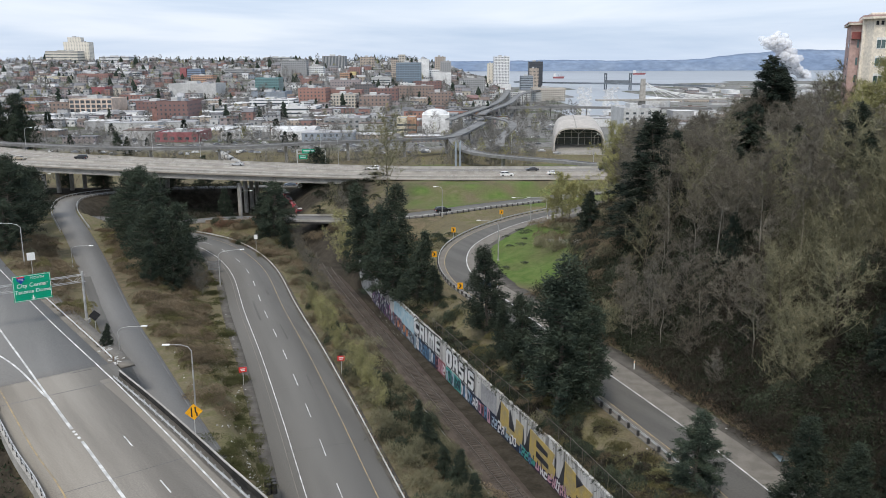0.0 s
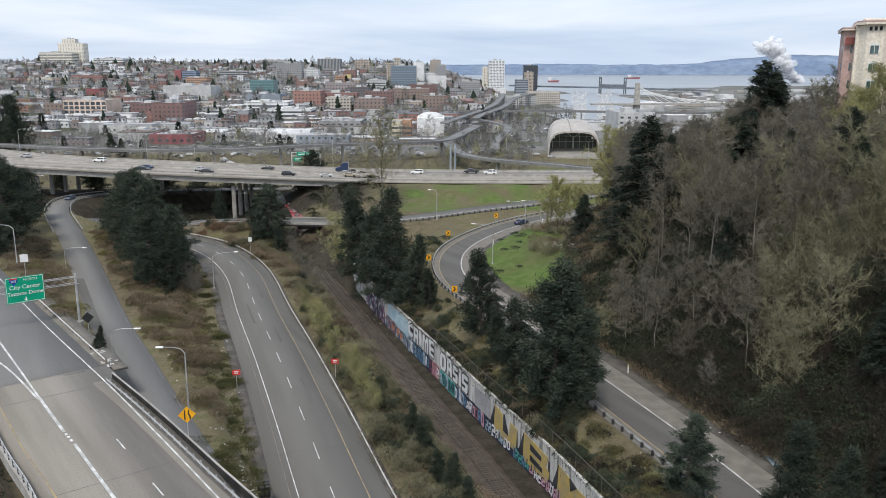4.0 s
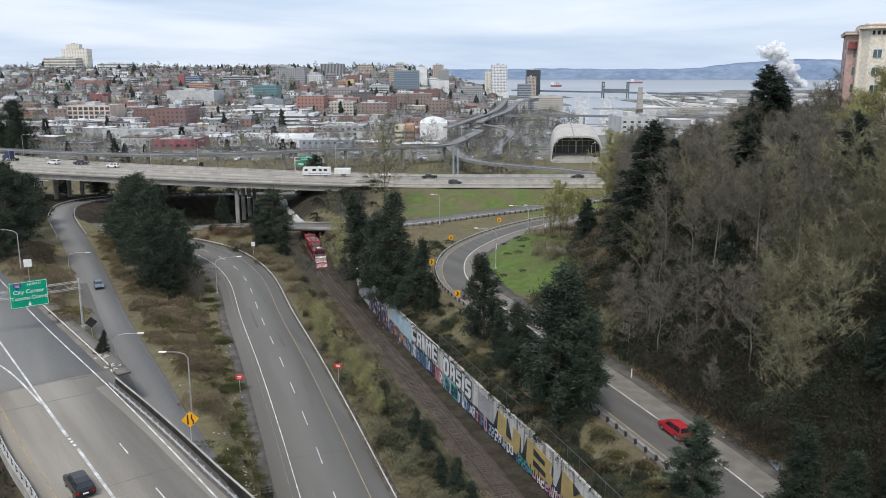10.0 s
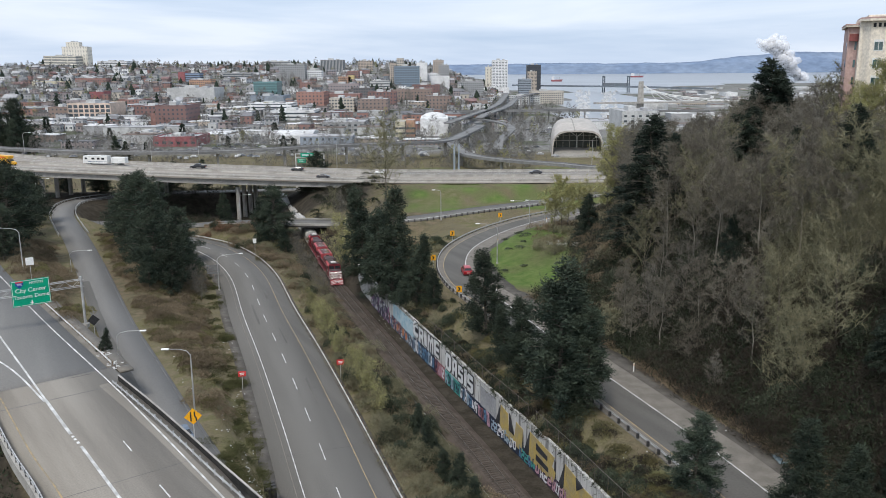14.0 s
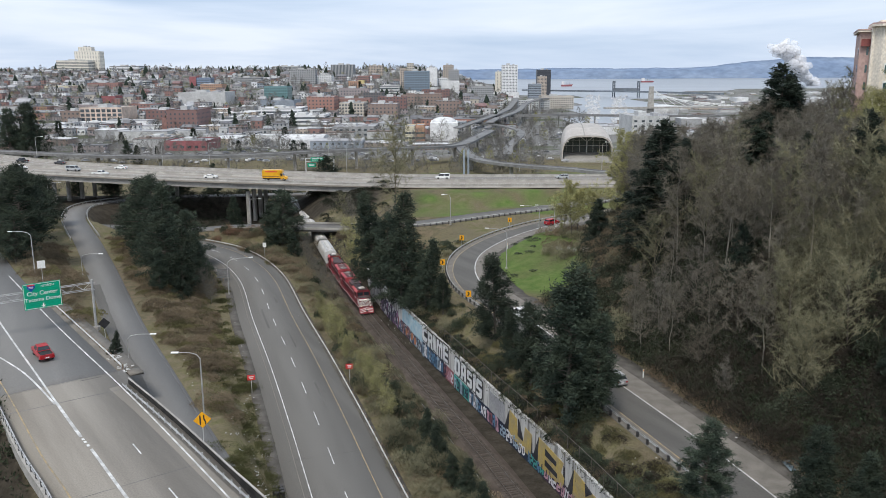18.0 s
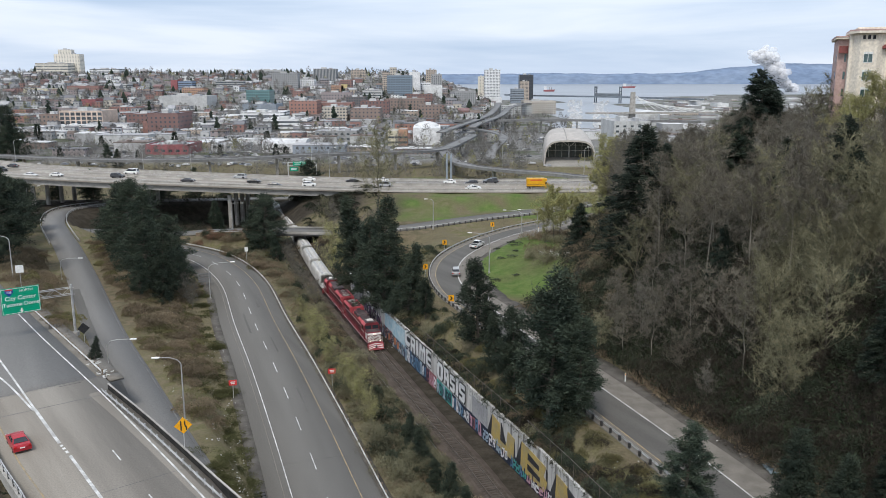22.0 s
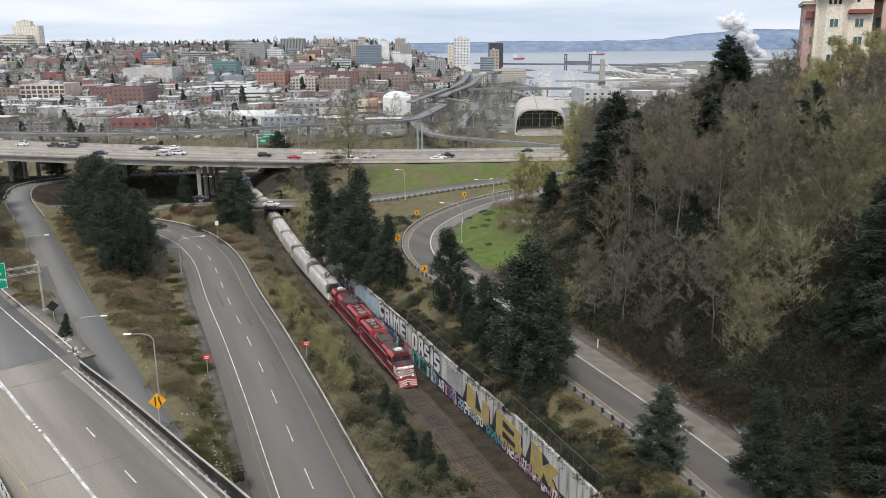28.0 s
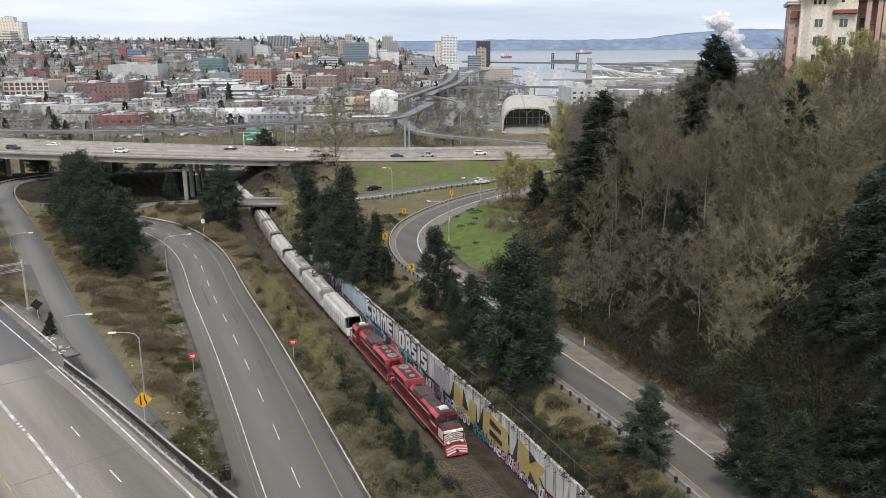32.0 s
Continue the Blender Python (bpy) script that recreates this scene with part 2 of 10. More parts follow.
# ---- mesh tools ----
class Build:
    """Collects faces of one mesh."""

    def __init__(self):
        self.v, self.f, self.s = [], [], []

    def face(self, *pts):
        i = len(self.v)
        self.v.extend(tuple(p) for p in pts)
        self.f.append(tuple(range(i, i + len(pts))))

    def add(self, verts, faces, m=None):
        i = len(self.v)
        self.v.extend(tuple(m @ Vector(p)) if m else tuple(p) for p in verts)
        self.f.extend(tuple(i + k for k in f) for f in faces)

    def box(self, x0, y0, z0, x1, y1, z1, m=None, bevel=0.0):
        b = bevel
        if b <= 0:
            vs = [(x, y, z) for z in (z0, z1) for x, y in ((x0, y0), (x1, y0), (x1, y1), (x0, y1))]
            fs = [(0, 3, 2, 1), (4, 5, 6, 7), (0, 1, 5, 4), (1, 2, 6, 5), (2, 3, 7, 6), (3, 0, 4, 7)]
        else:
            ring = [(x0 + b, y0), (x1 - b, y0), (x1, y0 + b), (x1, y1 - b), (x1 - b, y1), (x0 + b, y1), (x0, y1 - b), (x0, y0 + b)]
            inn = [(x0 + b, y0 + b), (x1 - b, y0 + b), (x1 - b, y0 + b), (x1 - b, y1 - b), (x1 - b, y1 - b), (x0 + b, y1 - b), (x0 + b, y1 - b), (x0 + b, y0 + b)]
            vs = [(x, y, z0) for x, y in inn] + [(x, y, z0 + b) for x, y in ring] + [(x, y, z1 - b) for x, y in ring] + [(x, y, z1) for x, y in inn]
            fs = [tuple(range(7, -1, -1)), tuple(range(24, 32))]
            for k in range(3):
                fs += [(k * 8 + i, k * 8 + (i + 1) % 8, k * 8 + 8 + (i + 1) % 8, k * 8 + 8 + i) for i in range(8)]
        self.add(vs, fs, m)
        return self

    def tube(self, a, b, r0, r1=None, n=8, caps=True):
        """A round bar from a to b, tapering from r0 to r1."""
        a, b = Vector(a), Vector(b)
        r1 = r0 if r1 is None else r1
        d = (b - a).normalized()
        u = d.orthogonal().normalized()
        w = d.cross(u)
        vs = [a + (u * math.cos(k * 2 * math.pi / n) + w * math.sin(k * 2 * math.pi / n)) * r0 for k in range(n)]
        vs += [b + (u * math.cos(k * 2 * math.pi / n) + w * math.sin(k * 2 * math.pi / n)) * r1 for k in range(n)]
        fs = [(k, (k + 1) % n, n + (k + 1) % n, n + k) for k in range(n)]
        if caps:
            fs += [tuple(range(n - 1, -1, -1)), tuple(range(n, 2 * n))]
        self.add(vs, fs)
        return self

    def prism(self, outline, x0, x1, axis="x", m=None):
        """An outline extruded along an axis: for x the outline is (y, z), for y it is (x, z), for z it is (x, y)."""
        n = len(outline)
        put = {"x": lambda p, k: (k, p[0], p[1]), "y": lambda p, k: (p[0], k, p[1]), "z": lambda p, k: (p[0], p[1], k)}[axis]
        vs = [put(p, x0) for p in outline] + [put(p, x1) for p in outline]
        fs = [(k, (k + 1) % n, n + (k + 1) % n, n + k) for k in range(n)] + [tuple(range(n - 1, -1, -1)), tuple(range(n, 2 * n))]
        self.add(vs, fs, m)
        return self

    def mesh(self, name, material, smooth=False):
        me = bpy.data.meshes.new(name)
        me.from_pydata(self.v, [], self.f)
        me.materials.append(material)
        if smooth:
            me.polygons.foreach_set("use_smooth", [True] * len(me.polygons))
        bm = bmesh.new()
        bm.from_mesh(me)
        bmesh.ops.recalc_face_normals(bm, faces=bm.faces)
        bm.to_mesh(me)
        bm.free()
        me.update()
        return me

    def quick(self, name, material):
        """As mesh(), with the faces as they were laid."""
        me = bpy.data.meshes.new(name)
        me.from_pydata(self.v, [], self.f)
        me.materials.append(material)
        me.update()
        return me


def part(name, build, material, parent=None, label="", smooth=False):
    ob = new(name, build.mesh(name, material, smooth))
    ob.parent = parent
    if label:
        tagged(ob, label)
    return ob


def thing(name, label, category, m=None, group="", kind=""):
    ob = new(name)
    ob.empty_display_size = 0.5
    if m is not None:
        ob.matrix_basis = m
    return tagged(ob, label, category, group, kind)


def piece(name, mesh, parent, m=None):
    ob = new(name, mesh)
    ob.parent = parent
    if m is not None:
        ob.matrix_basis = m
    return ob


def curve_pts(pts, step=3.0):
    """A smooth line through the points, about step metres between its own."""
    P = [np.array(p, float) for p in pts]
    P = [2 * P[0] - P[1], *P, 2 * P[-1] - P[-2]]
    out = []
    for a, b, c, d in zip(P, P[1:], P[2:], P[3:]):
        n = max(1, int(np.linalg.norm((c - b)[:2]) / step))
        for k in range(n):
            t = k / n
            out.append(0.5 * (2 * b + (c - a) * t + (2 * a - 5 * b + 4 * c - d) * t * t + (3 * b - a - 3 * c + d) * t ** 3))
    out.append(P[-2])
    return np.array(out)


def offsets(line, d):
    """The line moved sideways by d metres (to the right of its way)."""
    t = np.gradient(line[:, :2], axis=0)
    t /= np.linalg.norm(t, axis=1)[:, None]
    out = line.copy()
    out[:, 0] += t[:, 1] * d
    out[:, 1] -= t[:, 0] * d
    return out


def strip(line, d0, d1, dz=0.0, thick=0.0, build=None):
    """A ribbon along a line, from d0 to d1 to its right; with sides when thick."""
    b = build or Build()
    L, R = offsets(line, d0), offsets(line, d1)
    n = len(line)
    rows = [[(p[0], p[1], p[2] + dz) for p in L], [(p[0], p[1], p[2] + dz) for p in R]]
    if thick:
        rows = [[(p[0], p[1], p[2] + dz - thick) for p in L], *rows, [(p[0], p[1], p[2] + dz - thick) for p in R]]
    k = len(rows)
    vs = [rows[j][i] for i in range(n) for j in range(k)]
    fs = [(i * k + j, i * k + j + 1, (i + 1) * k + j + 1, (i + 1) * k + j) for i in range(n - 1) for j in range(k - 1)]
    if thick:
        fs += [(i * k + k - 1, i * k, (i + 1) * k, (i + 1) * k + k - 1) for i in range(n - 1)]
        fs += [(0, 1, 2, 3), tuple((n - 1) * k + j for j in (3, 2, 1, 0))]
    b.add(vs, fs)
    return b


def sweep(line, d, outline, build=None):
    """An outline of (sideways, up) carried along a line at d to its right."""
    b = build or Build()
    n, k = len(line), len(outline)
    vs = []
    rows = [offsets(line, d + o[0]) for o in outline]
    for i in range(n):
        for j, o in enumerate(outline):
            p = rows[j][i]
            vs.append((p[0], p[1], p[2] + o[1]))
    fs = [(i * k + j, i * k + (j + 1) % k, (i + 1) * k + (j + 1) % k, (i + 1) * k + j) for i in range(n - 1) for j in range(k)]
    fs += [tuple(range(k)), tuple((n - 1) * k + j for j in reversed(range(k)))]
    b.add(vs, fs)
    return b


def along(line):
    """Length along the line at each of its points."""
    return np.concatenate([[0], np.cumsum(np.linalg.norm(np.diff(line, axis=0), axis=1))])


def at_len(line, s):
    """The place and the heading (degrees about z, from +y) at length s, straight on past the ends."""
    L = along(line)
    i = int(np.clip(np.searchsorted(L, s) - 1, 0, len(line) - 2))
    d = line[i + 1] - line[i]
    p = line[i] + d * ((s - L[i]) / (L[i + 1] - L[i]))
    return p, math.degrees(math.atan2(-d[0], d[1]))


def cut(line, s0, s1):
    """The stretch of a line from s0 to s1."""
    L = along(line)
    mid = [p for p, s in zip(line, L) if s0 < s < s1]
    return np.array([at_len(line, s0)[0], *mid, at_len(line, s1)[0]])

# ---- plan: the lines of road, rail and wall ----
TRACK = curve_pts([(36, 10, 0), (20, 56, 0), (8.4, 89.9, 0), (5.0, 100.4, 0), (-2.2, 121, 0), (-9.9, 143.6, 0), (-17.3, 165, 0), (-26.8, 193.2, 0), (-34.3, 219, 0), (-41.5, 244, 0), (-56, 292, 0), (-78, 350, 0), (-105, 410, 0)], 3)
WALL = curve_pts([(33, 36, 0), (20.5, 70, 0), (13.9, 89.9, 0), (9.1, 103.1, 0), (5.6, 112.3, 0), (1.5, 123.9, 0), (-3.5, 137.5, 0), (-9.2, 153.5, 0), (-15.3, 171.3, 0), (-20, 186, 0)], 2)
MID = curve_pts([(8, 28, 2.5), (-3.5, 60, 2.5), (-12.0, 85.5, 2.5), (-18.8, 106.5, 2.5), (-27.4, 132.2, 2.5), (-36.4, 157.8, 2.5), (-45.8, 186.0, 2.5), (-54.4, 204.6, 2.5), (-62.8, 217.0, 2.6), (-69.2, 223.4, 2.6), (-77.5, 229.0, 2.7), (-88, 233.0, 2.8), (-99, 235.5, 3.0)], 2.5)
HIGHWAY = curve_pts([(190, -260, 11), (60, -60, 11), (9, 16, 11), (-5, 36, 11), (-28.0, 70.5, 11), (-38.8, 84.3, 11), (-50.9, 100.4, 11), (-63.1, 116, 11), (-77.2, 134, 11), (-95.5, 158, 11), (-126, 200, 11.5), (-260, 380, 14), (-420, 620, 14)], 3)
RAMP = curve_pts([(150, -200, 8), (40, -30, 7), (-8, 52, 6.2), (-19.5, 70, 6.2), (-27.6, 84.5, 6), (-36, 99, 6), (-47.2, 118.9, 6), (-60.2, 142, 6), (-80.4, 180.7, 6), (-98.6, 214.5, 6), (-110.6, 235.7, 6), (-119.5, 252, 6), (-126.0, 267.5, 6), (-128.2, 279, 6), (-125.5, 287, 6), (-117, 294, 6), (-100, 301, 6), (-60, 310, 5.5), (-20, 320, 5), (120, 330, 4)], 2.5)
LOOP = curve_pts([(110, -240, 9), (66, -60, 8), (46, 22, 8), (38, 50, 8), (30.4, 80, 8), (27.2, 90.5, 8), (23.8, 101, 8), (15.6, 126, 8), (9.9, 145, 8), (5.0, 160.5, 8), (3.4, 176, 8), (5.6, 192.5, 8), (12.6, 209.5, 8), (22.3, 224.5, 8), (33, 235, 8.2), (50, 246, 9), (70, 252, 10), (130, 262, 12), (400, 275, 11)], 2)
RAMP_FAR = curve_pts([(-600, 330, 3), (-260, 285, 3), (-150, 264, 3), (-96, 250, 3.4), (-78, 243.5, 4.4), (-68, 241.5, 5.4), (-46, 237.5, 6.4), (-25, 234, 6.9), (-8, 235, 7.7), (12, 244.5, 8.6), (33, 254.5, 9.2), (60, 263, 11), (110, 269, 12.5), (400, 283, 11.2)], 3)
FREEWAY = curve_pts([(-1250, 1010, 27), (-700, 650, 24), (-420, 470, 21.4), (-260, 366, 19.4), (-183, 316, 17.8), (-142, 297, 17.0), (-76, 286, 15.4), (-16, 286, 13.4), (52, 287, 13.0), (130, 290, 12.8), (330, 300, 11.5), (1200, 340, 8)], 4)

# the loop by its y, for what lies beside it
SORTED_LOOP = (LOOP[LOOP[:, 0] < 60][:, 1], LOOP[LOOP[:, 0] < 60][:, 0])


# ---- ground ----
def seg_dist(px, py, line):
    """Distance to a line and its height at the nearest place, for many places at once."""
    best = np.full(px.shape, 1e9)
    zz = np.zeros(px.shape)
    for a, b in zip(line[:-1], line[1:]):
        d = b - a
        t = np.clip(((px - a[0]) * d[0] + (py - a[1]) * d[1]) / (d[0] ** 2 + d[1] ** 2), 0, 1)
        q = np.hypot(px - a[0] - t * d[0], py - a[1] - t * d[1])
        near = q < best
        best = np.where(near, q, best)
        zz = np.where(near, a[2] + t * d[2], zz)
    return best, zz


def lift(line, dz, d=0.0):
    out = offsets(line, d)[::2].copy()
    out[:, 2] += dz
    return out


def wall_x(y):
    return np.interp(y, [-400, 36, *WALL[:, 1], 260, 400, 6000], [190, 33, *WALL[:, 0], -46, -95, -95])


def far_height(x, y):
    """The broad land: the gulch's mouth, the flats, the city's hill and the bed of the bay."""
    flats = np.interp(y, [0, 260, 330, 480, 900, 1400, 6000], [2, 1, 2, 0, -4, -6.4, -6.4])
    ratio = x / np.maximum(y, 50)
    side = np.clip((0.085 - ratio) / 0.12, 0, 1)
    side = side * side * (3 - 2 * side)
    hill = np.interp(y, [450, 700, 1000, 1400, 1800, 2200, 2600, 3200, 5000], [0, -3, 6, 24, 46, 60, 62, 45, -14])
    out = flats + (hill - flats) * side * np.clip((y - 450) / 250, 0, 1)
    bay = np.clip((y - 2150) / 60, 0, 1) * np.clip((ratio - 0.078) / 0.01, 0, 1) * (1 - np.clip((ratio - 0.27) / 0.02, 0, 1) * np.clip((2900 - y) / 60, 0, 1))
    reach = np.clip((y - 900) / 40, 0, 1) * np.clip((ratio - 0.158) / 0.008, 0, 1) * np.clip((0.222 - ratio) / 0.008, 0, 1)
    return out - 8 * np.maximum(bay, reach) * (1 - side)


def near_controls():
    S = lambda *p: np.array(p, float)
    left = [
        (lift(TRACK, -0.32), 2.9), (lift(MID[MID[:, 1] < 240], -0.12), 7.6), (lift(RAMP, -0.12), 4.2), (lift(WALL, -0.25, -0.6), 0.4),
        (lift(HIGHWAY[(HIGHWAY[:, 1] > 96) & (HIGHWAY[:, 1] < 420)], -0.2), 9.0),
        (S((-70, 60, 1), (-75, 80, 1), (-95, 110, 4)), 6), (S((-40, 40, 1), (-60, 60, 1)), 8),
        (lift(RAMP_FAR[(RAMP_FAR[:, 0] > -84) & (RAMP_FAR[:, 0] < -52)], -0.2), 4.6), (S((-64, 236.0, 4.6), (-57, 234.5, 4.4)), 0.8),
        (S((-90, 262, 1), (-66, 266, 0), (-50, 262, 0)), 8), (S((-110, 262, 1.5), (-88, 270, 0), (-55, 330, 0)), 6),
        (S((-170, 220, 12), (-150, 180, 12)), 12), (S((-200, 330, 3), (-150, 350, 2), (-20, 380, 2)), 10)]
    right = [
        (lift(LOOP, -0.12), 6.2), (lift(WALL, 5.7, 0.8), 0.4), (lift(RAMP_FAR[RAMP_FAR[:, 0] > -22], -0.15), 4.5),
        (lift(FREEWAY[(FREEWAY[:, 0] > -8) & (FREEWAY[:, 0] < 420)], -0.4), 17),
        (S((58, 60, 27), (56, 90, 29), (54, 120, 29), (52, 150, 27), (54, 180, 24), (62, 215, 19)), 1.0),
        (S((95, 40, 44), (86, 90, 46), (80, 125, 43), (78, 160, 40), (88, 200, 34), (105, 240, 24)), 4.0),
        (S((20, 190, 10), (27, 205, 10)), 4), (S((10, 226, 7.0), (20, 236, 7.6)), 2),
        (S((-20, 204, 1.5), (-12, 220, 4)), 2), (S((-30, 330, 2), (60, 340, 1), (200, 340, 4)), 10)]
    return left, right


def idw(px, py, controls):
    num, den = np.zeros(px.shape), np.zeros(px.shape)
    for line, half in controls:
        d, z = seg_dist(px, py, line)
        d = np.maximum(0, d - half)
        w = 1 / (d * d + 0.05) ** 1.25
        num += w * z
        den += w
    return num / den


def heights(x, y):
    """Ground height at many places."""
    left, right = near_controls()
    zl, zr = idw(x, y, left), idw(x, y, right)
    # past the wall's far end the two sides grade into one another
    u = x - wall_x(y)
    soft = np.clip((y - 183) / 26, 0, 1) * 9 + 1e-3
    k = np.clip(u / soft * 0.5 + 0.5, 0, 1)
    k = np.where(y > 183, k * k * (3 - 2 * k), (u > 0.1).astype(float))
    near = zl * (1 - k) + zr * k
    bumpy = np.array([noise.noise((a * 0.11, b * 0.11, 0.0)) for a, b in zip(x.ravel(), y.ravel())]).reshape(x.shape) * 0.35
    roads = np.full(x.shape, 1e9)
    for line, half in ((MID, 8.5), (RAMP, 5), (LOOP, 7), (TRACK, 3.2), (RAMP_FAR[RAMP_FAR[:, 0] > -22], 6), (HIGHWAY, 10), (WALL, 0.6)):
        roads = np.minimum(roads, seg_dist(x, y, line[::2])[0] - half)
    near = near + bumpy * np.clip(roads / 3, 0, 1)
    f = np.clip((y - 305) / 60, 0, 1) + np.clip((np.abs(x) - 150) / 120, 0, 1)
    f = np.clip(f, 0, 1)
    f = f * f * (3 - 2 * f)
    return near * (1 - f) + far_height(x, y) * f


def ground_sheet():
    us = [-4200, -3000, -2200, -1600, -1200, -900, -700, -550, -440, -360, -300, -260, -225, -195, -170, -150]
    us += list(np.arange(-135, -66, 3.0)) + list(np.arange(-66, -8, 1.5)) + list(np.arange(-8, -0.9, 0.9)) + [-0.05, 0.42]
    us += list(np.arange(1.3, 10, 1.0)) + list(np.arange(10, 60, 1.8)) + list(np.arange(61, 120, 4.0))
    us += [130, 150, 180, 220, 270, 330, 400, 500, 640, 820, 1050, 1350, 1700, 2200, 2900, 3800]
    ys = [-700, -400, -220, -120, -60, -20, 5, 20] + list(np.arange(30, 270, 1.6)) + list(np.arange(271, 330, 3.0))
    y = 333.0
    while y < 4700:
        ys.append(y)
        y *= 1.028
    ys += [4700, 4850]
    U, Y = np.meshgrid(np.array(us, float), np.array(ys, float))
    X = U + wall_x(Y)
    Z = heights(X, Y)
    nr, nc = X.shape
    vs = np.stack([X, Y, Z], -1).reshape(-1, 3)
    idx = np.arange(nr * nc).reshape(nr, nc)
    fs = np.stack([idx[:-1, :-1], idx[:-1, 1:], idx[1:, 1:], idx[1:, :-1]], -1).reshape(-1, 4)
    me = bpy.data.meshes.new("ground")
    me.from_pydata(vs.tolist(), [], fs.tolist())
    # zones: red grass, green city floor, blue bare dark soil and painted bridge shade
    x, y = X.ravel(), Y.ravel()
    n1 = np.array([noise.noise((a * 0.05, b * 0.05, 3.0)) for a, b in zip(x, y)])
    n2 = np.array([noise.noise((a * 0.16, b * 0.16, 7.0)) for a, b in zip(x, y)])
    dl = seg_dist(x, y, LOOP[::2])[0]
    inside = np.clip((x - np.interp(y, *SORTED_LOOP) - 5) / 3, 0, 1)
    grass = inside * np.clip(1.2 - np.hypot((x - 20) / 14, (y - 186) / 34) ** 2, 0, 1) * 1.6
    bank = np.clip((y - 240) / 6, 0, 1) * np.clip((275 - y) / 5, 0, 1) * np.clip((x + 20) / 14, 0, 1)
    grass = np.maximum(grass, bank * (0.5 + 0.55 * n2))
    verge = np.clip(1 - np.abs(x - np.interp(y, MID[:, 1], MID[:, 0]) + 12.5) / 3.2, 0, 1) * (y < 190) * (y > 60)
    grass = np.maximum(grass, verge * (0.36 + 0.45 * n2))
    meadow = np.clip((y - 292) / 12, 0, 1) * np.clip((430 - y) / 30, 0, 1) * np.clip((x + 40) / 30, 0, 1)
    grass = np.maximum(grass, meadow * (0.5 + 0.8 * n1))
    ledge = np.clip((x - np.interp(y, WALL[:, 1], WALL[:, 0]) - 2) / 2, 0, 1) * np.clip((np.interp(y, *SORTED_LOOP) - 4 - x) / 2, 0, 1) * (y > 55) * (y < 125)
    grass = np.maximum(grass, ledge * np.clip((y - 68) / 8, 0, 1) * np.clip((100 - y) / 8, 0, 1) * (0.3 + 0.6 * n2))
    city = np.clip((y - 470) / 60, 0, 1)
    soil_shade = np.clip(1 - seg_dist(x, y, TRACK[::2])[0] / 7.5, 0, 1) * 2.2 * (y < 250)
    # shade under the freeway, put in as dark ground
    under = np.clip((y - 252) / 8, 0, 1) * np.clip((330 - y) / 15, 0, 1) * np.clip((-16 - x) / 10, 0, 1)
    soil_shade = np.maximum(soil_shade, under * 0.8)
    # shade beside the highway bridge, likewise put in as dark ground
    soil_shade = np.maximum(soil_shade, np.clip((np.interp(y, HIGHWAY[:, 1], HIGHWAY[:, 0]) - 9 - x) / 3, 0, 1) * (y < 112) * (y > 20))
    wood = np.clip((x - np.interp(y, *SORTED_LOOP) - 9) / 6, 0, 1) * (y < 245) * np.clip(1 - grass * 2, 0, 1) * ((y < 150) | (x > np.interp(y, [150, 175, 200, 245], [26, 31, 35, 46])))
    soil_shade = np.maximum(soil_shade, wood)
    col = np.clip(np.stack([grass, city, soil_shade, np.ones_like(x)], -1), 0, 1)
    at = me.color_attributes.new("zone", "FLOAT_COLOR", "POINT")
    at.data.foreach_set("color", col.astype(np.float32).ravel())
    me.polygons.foreach_set("use_smooth", [True] * len(me.polygons))
    me.materials.append(ground_material())
    me.update()
    return tagged(new("ground", me), "brown brushy ground with green grass banks, dark dirt by the track and shade painted by the bridges", "ground", kind="structure")


